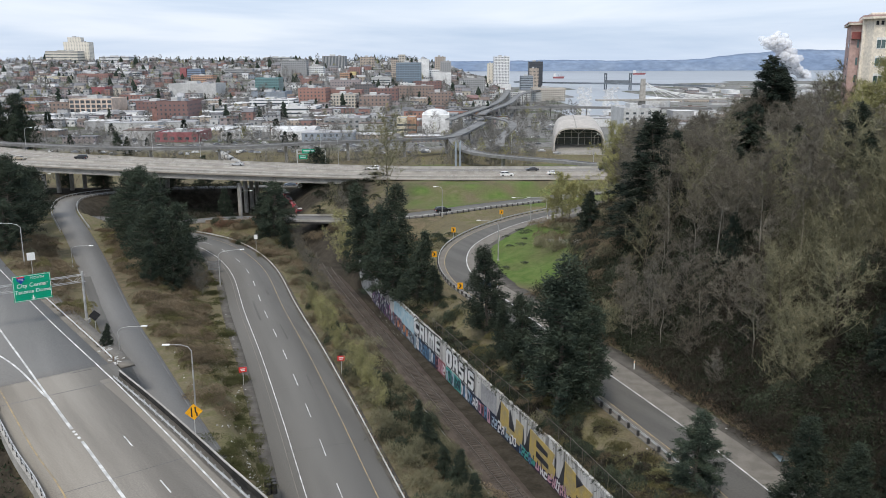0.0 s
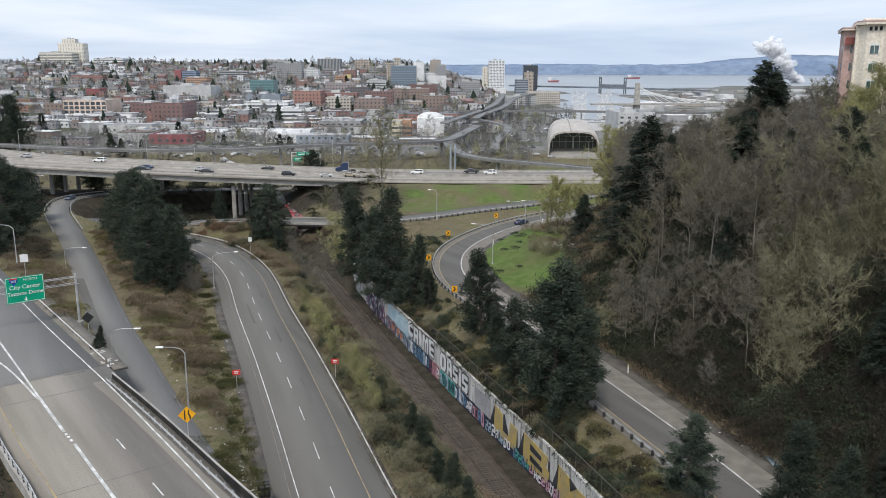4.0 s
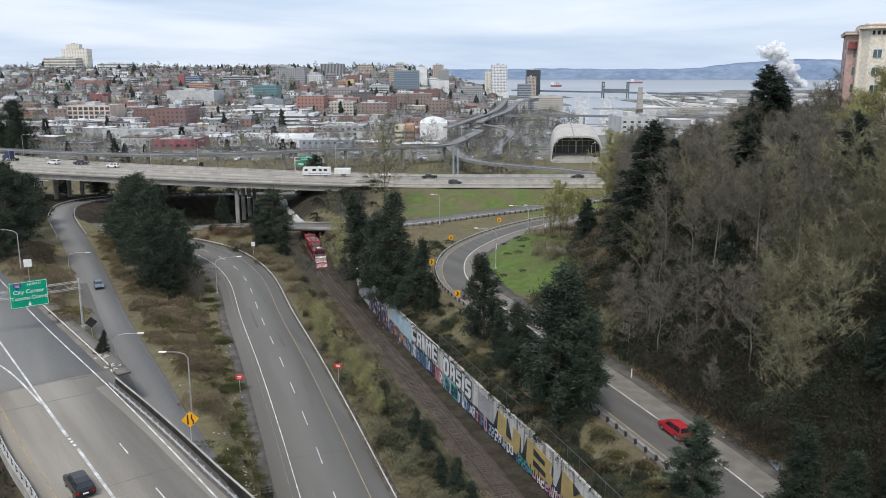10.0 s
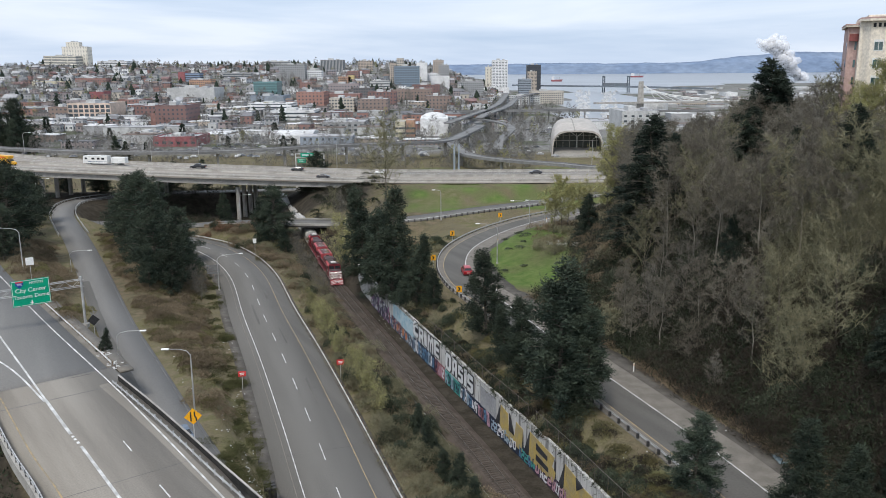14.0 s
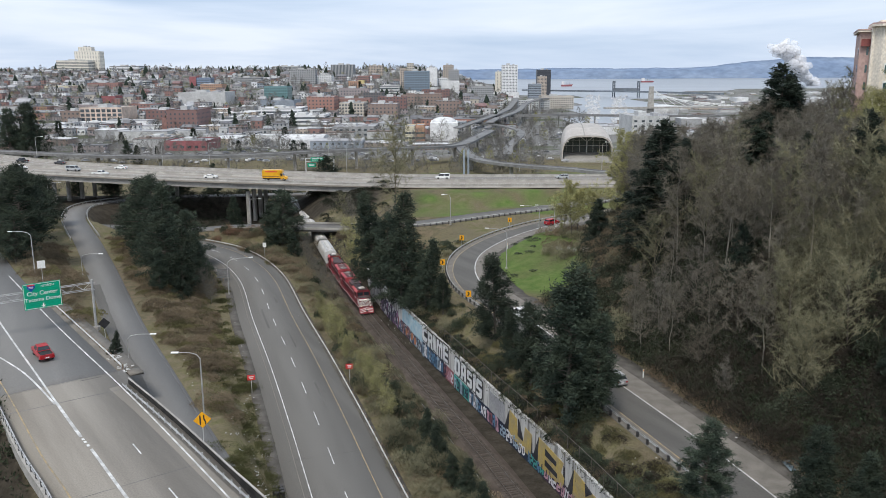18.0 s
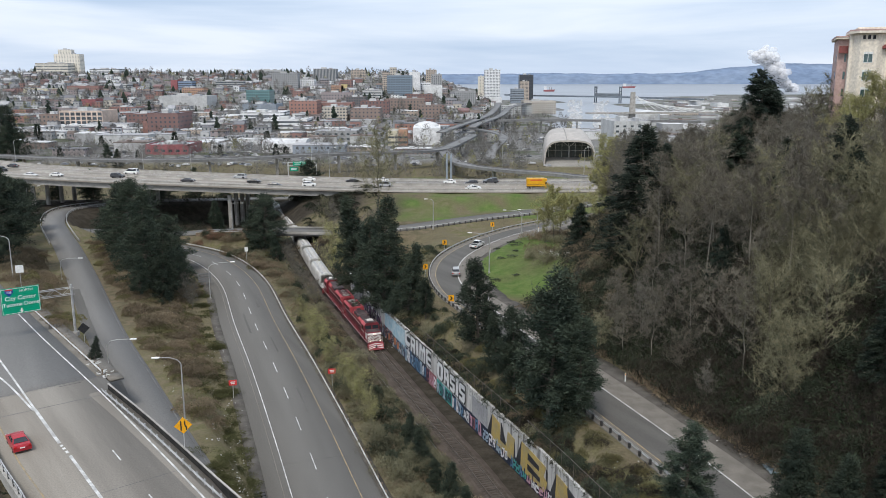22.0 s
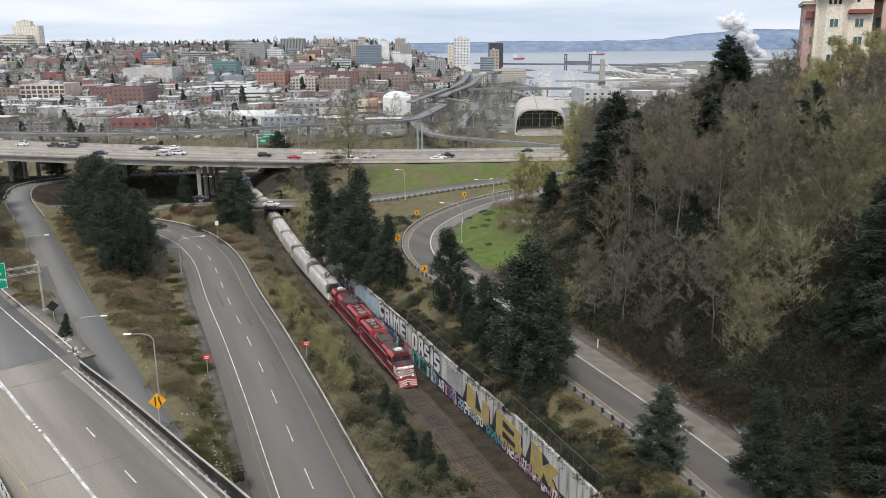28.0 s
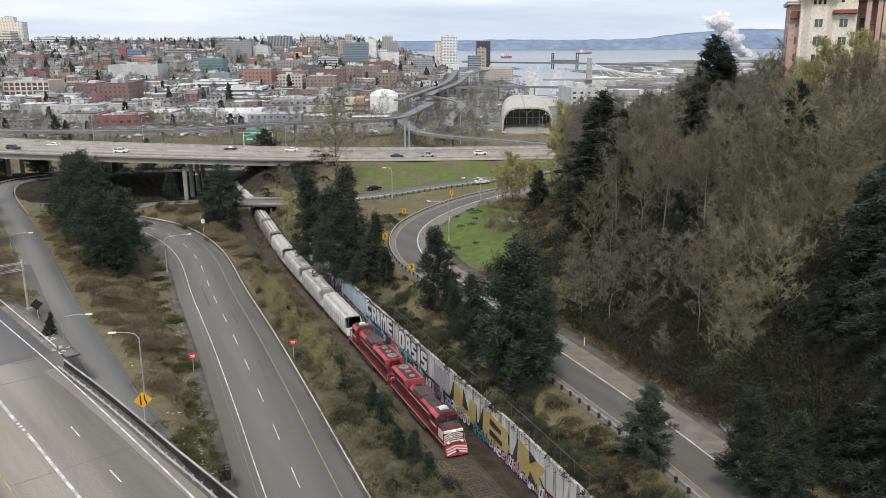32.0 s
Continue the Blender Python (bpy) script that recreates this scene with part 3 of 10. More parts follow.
def ground_material():
    m = bpy.data.materials.new("ground")
    m.use_nodes = True
    n, l = m.node_tree.nodes, m.node_tree.links
    b = n["Principled BSDF"]
    b.inputs["Roughness"].default_value = 0.95
    b.inputs["Specular IOR Level"].default_value = 0.1
    co = n.new("ShaderNodeTexCoord")
    at = n.new("ShaderNodeVertexColor")
    at.layer_name = "zone"
    sep = n.new("ShaderNodeSeparateColor")
    l.new(at.outputs["Color"], sep.inputs["Color"])

    def tex(scale, detail=6):
        t = n.new("ShaderNodeTexNoise")
        t.inputs["Scale"].default_value, t.inputs["Detail"].default_value = scale, detail
        l.new(co.outputs["Object"], t.inputs["Vector"])
        return t.outputs["Fac"]

    def blend(fac, a, c, lo=0.4, hi=0.6):
        r = n.new("ShaderNodeMapRange")
        r.inputs["From Min"].default_value, r.inputs["From Max"].default_value = lo, hi
        l.new(fac, r.inputs["Value"])
        x = n.new("ShaderNodeMix")
        x.data_type = "RGBA"
        l.new(r.outputs["Result"], x.inputs[0])
        for k, v in ((6, a), (7, c)):
            if isinstance(v, tuple):
                x.inputs[k].default_value = rgb(v)
            else:
                l.new(v, x.inputs[k])
        return x.outputs[2]

    broad, mid, small = tex(0.06), tex(0.5), tex(3.0)
    brush = blend(broad, blend(mid, (0.158, 0.126, 0.084), (0.108, 0.096, 0.058)), blend(mid, (0.128, 0.122, 0.058), (0.178, 0.15, 0.098)))
    green = blend(mid, (0.085, 0.135, 0.034), (0.12, 0.16, 0.05))
    green = blend(broad, green, (0.115, 0.105, 0.056), 0.5, 0.74)
    town = blend(tex(0.02), blend(mid, (0.15, 0.148, 0.142), (0.26, 0.255, 0.245)), (0.09, 0.1, 0.062), 0.52, 0.62)
    # dark soil colour, also laid where bridge shade is painted
    soil_shade = blend(mid, (0.038, 0.033, 0.025), (0.06, 0.051, 0.04))
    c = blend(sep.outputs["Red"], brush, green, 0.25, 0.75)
    c = blend(sep.outputs["Blue"], c, soil_shade, 0.2, 0.7)
    c = blend(sep.outputs["Green"], c, town, 0.2, 0.8)
    hv = n.new("ShaderNodeHueSaturation")
    g = n.new("ShaderNodeMapRange")
    g.inputs["To Min"].default_value, g.inputs["To Max"].default_value = 0.55, 1.45
    l.new(small, g.inputs["Value"])
    l.new(g.outputs["Result"], hv.inputs["Value"])
    l.new(c, hv.inputs["Color"])
    l.new(hv.outputs["Color"], b.inputs["Base Color"])
    bp = n.new("ShaderNodeBump")
    bp.inputs["Strength"].default_value, bp.inputs["Distance"].default_value = 0.8, 0.25
    l.new(tex(1.6), bp.inputs["Height"])
    l.new(bp.outputs["Normal"], b.inputs["Normal"])
    return m


ground = ground_sheet()


def ground_z(x, y):
    return float(heights(np.array([float(x)]), np.array([float(y)]))[0])


def ground_zs(pts):
    a = np.array(pts, float)
    return heights(a[:, 0], a[:, 1])

# ---- roads ----
def road(name, line, d0, d1, material, label, category="road", dz=0.0, thick=0.25):
    ob = new(name, strip(line, d0, d1, dz, thick).mesh(name, material, True))
    return tagged(ob, label, category, kind="structure")


def paint(parent, line, d, w, material, name="line", dash=None, dz=0.02, s0=0.0, s1=None):
    """A painted line on a road: one mesh, or one a dash."""
    total = along(line)[-1]
    s1 = total if s1 is None else s1
    if dash is None:
        spans = [(s0, s1)]
    else:
        spans, s = [], s0
        while s < s1 - dash[0]:
            spans.append((s, s + dash[0]))
            s += dash[1]
    for a, b in spans:
        ob = new(name, strip(cut(line, a, b), d - w / 2, d + w / 2, dz).mesh(name, material))
        ob.parent = parent


def y_len(line, y):
    """Length along a line where it first reaches that y."""
    return float(np.interp(y, line[:, 1], along(line)))


mid_road = road("road", MID, -6.6, 6.2, ASPHALT, "two-lane grey asphalt ramp road with dashed centre line")
paint(mid_road, MID, -3.9, 0.13, PAINT_WHITE, "edge_line")
paint(mid_road, MID, -4.75, 0.1, GRIT, "joint", dz=0.015)
paint(mid_road, MID, 5.1, 2.1, ASPHALT_DARK, "shoulder_strip", dz=0.006)
paint(mid_road, MID, 3.9, 0.13, PAINT_YELLOW, "edge_line")
paint(mid_road, MID, 0.0, 0.14, PAINT_WHITE, "lane_dash", dash=(4.9, 12.19), s0=y_len(MID, 104.0) + 2.1 - 12.19 * 6)
shoulder_left = road("shoulder", MID, -8.2, -6.4, SHOULDER, "dark gravel shoulder strewn with litter", dz=-0.03)
shoulder_right = road("shoulder", MID, 6.1, 7.3, SHOULDER, "dark gravel shoulder beside the guard rail", dz=-0.03)

S_JOINT = y_len(HIGHWAY, 101.0)
deck_line = cut(HIGHWAY, 0, S_JOINT)
hw_line = cut(HIGHWAY, S_JOINT, along(HIGHWAY)[-1])
highway_deck = road("road", deck_line, -8.8, 7.4, CONCRETE_ROAD, "pale worn concrete bridge deck of the highway", thick=1.1)
highway = road("road", hw_line, -8.8, 6.7, ASPHALT_PALE, "grey asphalt highway lanes past the bridge joint")
hw_shoulder = road("shoulder", cut(hw_line, 0.2, 60), 6.6, 9.6, GRIT, "pale gravel shoulder beside the highway", dz=-0.05)
road("shoulder", cut(HIGHWAY, S_JOINT - 2.2, S_JOINT + 0.2), 7.7, 9.55, GRIT, "gravel shoulder beside the bridge joint", dz=-0.05, thick=0.3)
for ob, line in ((highway_deck, deck_line), (highway, hw_line)):
    paint(ob, line, -6.9, 0.16, PAINT_YELLOW, "edge_line")


def free_line(*pts):
    return curve_pts([(x, y, 11.0) for x, y in pts], 2.0)


EDGE = free_line((48, -20), (-2, 45), (-21.2, 70.6), (-31.5, 84.2), (-43.2, 99.3), (-64.8, 126.3), (-90, 159))
paint(highway_deck, EDGE, 0, 0.2, PAINT_WHITE, "edge_line")
GORE = free_line((-6, 38), (-31.1, 70.6), (-39.4, 81.4), (-41.7, 84.2), (-48.3, 92.8), (-57.4, 104.8), (-68.9, 119.9), (-100, 161))
paint(highway_deck, GORE, 0, 0.32, PAINT_WHITE, "gore_line", s1=y_len(GORE, 81.4))
for y0, y1 in ((82.0, 82.5), (82.9, 83.3), (83.6, 84.0)):
    paint(highway_deck, GORE, 0, 0.3, PAINT_WHITE, "gore_dash", s0=y_len(GORE, y0), s1=y_len(GORE, y1))
paint(highway_deck, GORE, 0, 0.36, PAINT_WHITE, "gore_line", s0=y_len(GORE, 84.4), s1=y_len(GORE, 94))
paint(highway_deck, GORE, 0, 0.26, PAINT_WHITE, "gore_line", s0=y_len(GORE, 94))
BRANCH = free_line((-49.2, 93.6), (-56.9, 102.5), (-62.6, 108.1), (-74, 118), (-96, 136))
paint(highway_deck, BRANCH, 0, 0.26, PAINT_WHITE, "gore_line", dz=0.024)
LANE = free_line((3, 33), (-26.3, 70.7), (-35.2, 82.5), (-45, 95))
paint(highway_deck, LANE, 0, 0.15, PAINT_WHITE, "lane_dash", dash=(3.05, 12.19), s0=y_len(LANE, 80.2) - 12.19 * 4, s1=y_len(LANE, 83.4))
# joints across the deck and patches of other asphalt
for x0, y0, x1, y1, w, m in ((-53.6, 90.6, -43.0, 98.4, 0.16, CONCRETE_DARK), (-36.8, 70.2, -24.6, 79.4, 0.1, CONCRETE_DARK), (-49.6, 101.4, -47.4, 103.0, 0.2, ASPHALT_DARK)):
    seg = curve_pts([(x0, y0, 11), (x1, y1, 11)], 2.0)
    paint(highway_deck, seg, 0, w, m, "joint", dz=0.012)
for y, d, l, w in ((112, 2.0, 10, 0.3), (139, 1.7, 9, 0.3), (151, -1.5, 14, 0.4), (168, 2.1, 7, 0.5)):
    paint(mid_road, MID, d, w, ASPHALT_DARK, "patch", dz=0.008, s0=y_len(MID, y), s1=y_len(MID, y) + l)
for y in (97, 117.5, 143, 162, 178, 195):
    p, head = at_len(MID, y_len(MID, y))
    t = Vector((math.cos(radians(head)), math.sin(radians(head)), 0))
    a, b = Vector(p) - t * 5.4, Vector(p) + t * 5.6
    paint(mid_road, curve_pts([tuple(a), tuple(b)], 2.0), 0, 0.09, ASPHALT_DARK, "crack", dz=0.011)

ramp = road("road", RAMP, -3.3, 3.3, ASPHALT_PALE, "narrow grey asphalt ramp curving under the freeway")
paint(ramp, RAMP, 2.9, 0.1, CONCRETE_DARK, "edge_line", dz=0.02)
paint(ramp, RAMP, -2.35, 1.8, ASPHALT_DARK, "shoulder_strip", dz=0.006, s1=y_len(RAMP, 172))
paint(ramp, RAMP, -1.4, 0.1, CONCRETE_DARK, "edge_line", dz=0.02, s1=y_len(RAMP, 172))
loop = road("road", LOOP, -4.6, 5.1, ASPHALT, "dark asphalt loop ramp curving round a grass bank")
paint(loop, LOOP, -0.45, 4.9, ASPHALT_DARK, "lane", dz=0.008)
paint(loop, LOOP, -2.9, 0.16, PAINT_YELLOW, "edge_line")
paint(loop, LOOP, 3.85, 3.6, GRIT, "shoulder_strip", dz=0.006)
paint(loop, LOOP, -3.75, 1.5, GRIT, "shoulder_strip", dz=0.006)
paint(loop, LOOP, 2.05, 0.2, PAINT_WHITE, "edge_line")
verge = road("shoulder", cut(LOOP, 300, 520), 5.0, 8.6, SHOULDER, "brown gravel and dirt shoulder beside the loop road", dz=-0.04, thick=0.6)
ramp_far = road("road", RAMP_FAR, -4.2, 4.2, ASPHALT, "pale asphalt ramp below the freeway's grass bank")

# ---- freeway ----
ABUT = float(np.interp(-24, FREEWAY[:, 0], along(FREEWAY)))
bridge_line = cut(FREEWAY, 0, ABUT)
fill_line = cut(FREEWAY, ABUT, along(FREEWAY)[-1])
freeway_deck = thing("freeway_viaduct", "long pale concrete freeway viaduct on round columns", "viaduct", kind="structure")
part("deck", strip(bridge_line, -14.2, 14.2, 0, 0.5), FREEWAY_ROAD, freeway_deck)
for d in (-12.5, -6.2, 0, 6.2, 12.9):
    part("girder", sweep(bridge_line, d, [(-0.35, -0.48), (0.35, -0.48), (0.35, -2.3), (-0.35, -2.3)]), CONCRETE, freeway_deck)
JERSEY = [(-0.3, 0), (-0.22, 0.3), (-0.1, 0.42), (-0.1, 0.95), (0.1, 0.95), (0.1, 0.42), (0.22, 0.3), (0.3, 0)]
for line, owner in ((bridge_line, freeway_deck),):
    for d in (-13.9, 0, 13.9):
        part("parapet", sweep(line, d, JERSEY), CONCRETE, owner)
freeway = road("road", fill_line, -15.5, 15.5, FREEWAY_ROAD, "wide pale concrete freeway on its embankment")
for d in (-13.9, 0, 13.9):
    part("parapet", sweep(fill_line, d, JERSEY), CONCRETE, freeway)
for ob, line in ((freeway_deck, bridge_line), (freeway, fill_line)):
    for d in (-9.0, -5.3, 5.3, 9.0):
        paint(ob, line, d, 0.2, PAINT_WHITE, "lane_line")
    for d in (-12.6, 12.6):
        paint(ob, line, d, 0.2, PAINT_WHITE, "edge_line")
# bents: cap beam and two round columns
for x in (-172, -139, -104, -69, -40):
    s = float(np.interp(x, FREEWAY[:, 0], along(FREEWAY)))
    p, head = at_len(FREEWAY, s)
    cap = Build().box(-13.4, -0.9, -3.7, 13.4, 0.9, -2.28, pose(p[0], p[1], p[2], 0, 0, head + 90), bevel=0.15)
    part("cap_beam", cap, CONCRETE, freeway_deck)
    t = Vector((math.sin(radians(-head + 90)), math.cos(radians(-head + 90)), 0))
    for d in (-10.5, -3.5, 3.5, 10.5):
        q = Vector(p) + t * d
        g = ground_z(q.x, q.y)
        part("column", Build().tube((q.x, q.y, g - 0.5), (q.x, q.y, p[2] - 3.6), 0.75, n=14), CONCRETE, freeway_deck, smooth=False)
pa, ha = at_len(FREEWAY, ABUT)
abut = tagged(new("abutment_wall", Build().box(-14.5, -0.5, -13, 14.5, 0.6, -0.55, pose(pa[0], pa[1], pa[2], 0, 0, ha + 90), bevel=0.05).mesh("abutment_wall", CONCRETE)), "pale concrete abutment wall with black lettering", "wall", kind="structure")

# ---- retaining wall ----
RETAIN_H = 6.0
retaining = thing("retaining_wall", "tall weathered concrete retaining wall covered in graffiti", "wall", kind="structure")
WALL_LEN = along(WALL)[-1]
PANEL = 2.44
s = 0.0
while s + 1 < WALL_LEN:
    a, b = s + 0.015, min(s + PANEL, WALL_LEN) - 0.015
    part("panel", sweep(cut(WALL, a, b), 0.2, [(-0.2, -0.6), (-0.16, RETAIN_H), (0.2, RETAIN_H), (0.2, -0.6)]), WALL_CONCRETE, retaining)
    s += PANEL

# ---- railway ----
railway = thing("railway_track", "single railway track with worn sleepers on dark ballast", "railway", kind="structure")
part("ballast_bed", sweep(TRACK, 0, [(-2.4, -0.35), (-1.6, -0.02), (1.6, -0.02), (2.4, -0.35)]), BALLAST, railway)
rail_out = [(-0.07, 0), (-0.035, 0.05), (-0.036, 0.16), (0.036, 0.16), (0.035, 0.05), (0.07, 0)]
for d in (-0.755, 0.755):
    part("rail", sweep(TRACK, d, [(a, z + 0.03) for a, z in rail_out]), RUST, railway)

# ---- trees and shrubs ----
def soup(name, tris, material, smooth=False):
    """A mesh of loose triangles from an array (n, 3, 3)."""
    n = len(tris)
    me = bpy.data.meshes.new(name)
    me.vertices.add(n * 3)
    me.vertices.foreach_set("co", np.asarray(tris, np.float32).ravel())
    me.loops.add(n * 3)
    me.loops.foreach_set("vertex_index", np.arange(n * 3, dtype=np.int32))
    me.polygons.add(n)
    me.polygons.foreach_set("loop_start", np.arange(0, n * 3, 3, dtype=np.int32))
    me.polygons.foreach_set("loop_total", np.full(n, 3, np.int32))
    me.update(calc_edges=True)
    me.materials.append(material)
    return me


def blades(base, way, length, width, rng):
    """A narrow triangle at each base, along its way."""
    way = way / np.linalg.norm(way, axis=1)[:, None]
    side = np.cross(way, rng.normal(size=way.shape))
    side /= np.linalg.norm(side, axis=1)[:, None] + 1e-9
    L, W = np.reshape(length, (-1, 1)), np.reshape(width, (-1, 1))
    return np.stack([base - side * W / 2, base + side * W / 2, base + way * L], 1)


def trunk_build(h, r, rng, lean=0.04, n=7, top=0.08):
    b = Build()
    pts = [Vector((0, 0, -0.6))]
    dx, dy = rng.normal(0, lean, 2)
    for k in range(1, 7):
        t = k / 6
        pts.append(Vector((dx * h * t + rng.normal(0, 0.012) * h * t, dy * h * t + rng.normal(0, 0.012) * h * t, h * t)))
    for k in range(6):
        f0, f1 = 1 - (1 - top) * k / 6, 1 - (1 - top) * (k + 1) / 6
        b.tube(pts[k], pts[k + 1], r * f0, r * f1, n, caps=k == 5)
    return b, pts


def on_trunk(pts, t):
    k = min(5, int(t * 6))
    return pts[k].lerp(pts[k + 1], t * 6 - k)


def conifer(name, label, h, radius, needles, seed, droop, bare=0.12, shape="cone", count=95, clump=7, per=13, size=0.55, wide=0.2):
    """A conifer: a tapered trunk, limbs in loose whorls and needle sprays along them."""
    rng = np.random.default_rng(seed)
    tree = thing(name, label, "tree")
    wood, pts = trunk_build(h, 0.012 * h + 0.06, rng)
    base, way = [], []
    for i in range(count):
        t = bare + (1 - bare) * (i + rng.random()) / count
        if shape == "cone":
            reach = radius * (1 - t) ** 0.8 * (0.75 + 0.5 * rng.random()) + 0.25
        else:
            reach = radius * math.sin(math.pi * min(1, 0.18 + 0.82 * t)) ** 0.6 * (0.45 + 0.75 * rng.random()) * (1.05 - 0.4 * t) + 0.3
        a = i * 2.4 + rng.normal(0, 0.5)
        o = np.array(on_trunk(pts, t * 0.985))
        d = np.array([math.cos(a), math.sin(a), droop + 0.5 * max(0, t - 0.6) + rng.normal(0, 0.12)])
        end = o + d * reach
        wood.tube(o, end, 0.035 + 0.012 * reach, 0.012, 3, caps=False)
        n = max(2, int(clump * reach / radius + 1.5))
        for k in range(n):
            f = 0.3 + 0.75 * (k + rng.random()) / n
            c = o + d * reach * f + rng.normal(0, 0.18, 3) + np.array([0, 0, -0.12 * reach * f * f if droop < 0 else 0.1])
            m = per + int(rng.integers(0, 5))
            w = rng.normal(size=(m, 3)) * np.array([1, 1, 0.55]) + d * 0.7 + np.array([0, 0, 0.15 if droop > 0 else -0.2])
            base.append(np.repeat(c[None], m, 0) + rng.normal(0, 0.2, (m, 3)))
            way.append(w)
    m = 26
    tip = np.array(pts[-1])
    base.append(np.repeat(tip[None], m, 0) + rng.normal(0, 0.12, (m, 3)) - np.array([0, 0, 0.4]))
    way.append(rng.normal(size=(m, 3)) * 0.5 + np.array([0, 0, 1.0]))
    base, way = np.concatenate(base), np.concatenate(way)
    tri = blades(base, way, size * (0.6 + 0.8 * rng.random(len(base))), wide * (0.7 + 0.6 * rng.random(len(base))), rng)
    part("trunk", wood, BARK, tree)
    piece("crown", soup("crown", tri, needles), tree)
    return tree


def bare_tree(name, label, h, spread, twig, bark, seed, limbs=15, stems=1, buds=None, fork=0.28, twig_w=0.05, fine=5, bud_n=2, up=0.8, bud_size=0.16):
    """A leafless tree: stems, two orders of limbs and a haze of twigs, with buds where it has any."""
    rng = np.random.default_rng(seed)
    tree = thing(name, label, "tree")
    wood, limb = Build(), Build()
    tw_b, tw_w, tw_l = [], [], []
    for sidx in range(stems):
        b, pts = trunk_build(h * (1 - 0.12 * sidx * rng.random()), (0.0075 * h + 0.02) / (1 + 0.3 * (stems - 1)), rng, lean=0.05 + 0.09 * (stems > 1), n=6, top=0.12)
        wood.add(b.v, b.f)
        for i in range(limbs):
            t = fork + (1 - fork) * (i + rng.random()) / limbs
            o = np.array(on_trunk(pts, min(0.995, t)))
            a = i * 2.4 + rng.normal(0, 0.6)
            reach = spread * (1.15 - 0.75 * t) * (0.6 + 0.6 * rng.random())
            d = np.array([math.cos(a), math.sin(a), up * (0.7 + 0.7 * rng.random())])
            mid_p = o + d * reach * 0.5 + rng.normal(0, 0.08 * reach, 3)
            end = mid_p + (d * 0.5 + np.array([0, 0, 0.12])) * reach + rng.normal(0, 0.1 * reach, 3)
            r = 0.014 + 0.0075 * reach
            limb.tube(o, mid_p, r, r * 0.65, 4, caps=False)
            limb.tube(mid_p, end, r * 0.65, r * 0.25, 3, caps=False)
            for k in range(6):
                f = 0.25 + 0.75 * (k + rng.random()) / 6
                q = o + (mid_p - o) * min(1, f * 2) if f < 0.5 else mid_p + (end - mid_p) * (f * 2 - 1)
                e = rng.normal(size=3) * np.array([1, 1, 0.6]) + d * 0.6 + np.array([0, 0, 0.35])
                e = e / np.linalg.norm(e) * reach * (0.28 + 0.25 * rng.random())
                tw_b.append(q), tw_w.append(e), tw_l.append((np.linalg.norm(e), 0.05))
                for j in range(fine):
                    g = 0.2 + 0.8 * rng.random()
                    w = rng.normal(size=3) + e / np.linalg.norm(e) * 0.9 + np.array([0, 0, 0.25])
                    tw_b.append(q + e * g), tw_w.append(w), tw_l.append((0.5 + 0.7 * rng.random(), twig_w))
    tw_b, tw_w, tw_l = np.array(tw_b), np.array(tw_w), np.array(tw_l)
    tri = blades(tw_b, tw_w, tw_l[:, 0], tw_l[:, 1], rng)
    part("trunk", wood, bark, tree)
    part("branchwork", limb, twig, tree)
    piece("crown", soup("crown", tri, twig), tree)
    if buds:
        k = rng.integers(0, len(tw_b), int(len(tw_b) * bud_n))
        p = tri[k, 2] * 0.6 + tri[k, 0] * 0.4 + rng.normal(0, 0.14, (len(k), 3))
        piece("bud_mass", soup("bud_mass", blades(p, rng.normal(size=(len(k), 3)), bud_size * (0.7 + 0.8 * rng.random(len(k))), bud_size * 0.8, rng), buds), tree)
    return tree


def bush(name, label, r, h, leaf, seed, n=700, size=0.4, wide=0.09, category="shrub"):
    """A mound of stems and leaves, uneven and open at its edge."""
    rng = np.random.default_rng(seed)
    ob = thing(name, label, category)
    lumps = rng.normal(size=(7, 2)) * r * 0.38
    lh = h * (0.55 + 0.45 * rng.random(7))
    k = rng.integers(0, 7, n)
    a, q = rng.random(n) * 2 * math.pi, np.sqrt(rng.random(n))
    x, y = lumps[k, 0] + np.cos(a) * q * r * 0.55, lumps[k, 1] + np.sin(a) * q * r * 0.55
    z = lh[k] * np.sqrt(np.maximum(0, 1 - q * q)) * (0.45 + 0.55 * rng.random(n)) - 0.1
    base = np.stack([x, y, z], 1)
    way = np.stack([np.cos(a) * q, np.sin(a) * q, np.full(n, 0.5)], 1) + rng.normal(0, 0.6, (n, 3))
    tri = blades(base, way, size * (0.6 + 0.9 * rng.random(n)), wide * (0.6 + 0.8 * rng.random(n)), rng)
    stems = Build()
    for i in range(9):
        e = rng.normal(size=3) * np.array([r * 0.4, r * 0.4, 0])
        stems.tube((e[0] * 0.3, e[1] * 0.3, -0.3), (e[0], e[1], h * (0.5 + 0.4 * rng.random())), 0.03, 0.01, 3, caps=False)
    part("stem", stems, BARK, ob)
    piece("foliage", soup("foliage", tri, leaf), ob)
    return ob


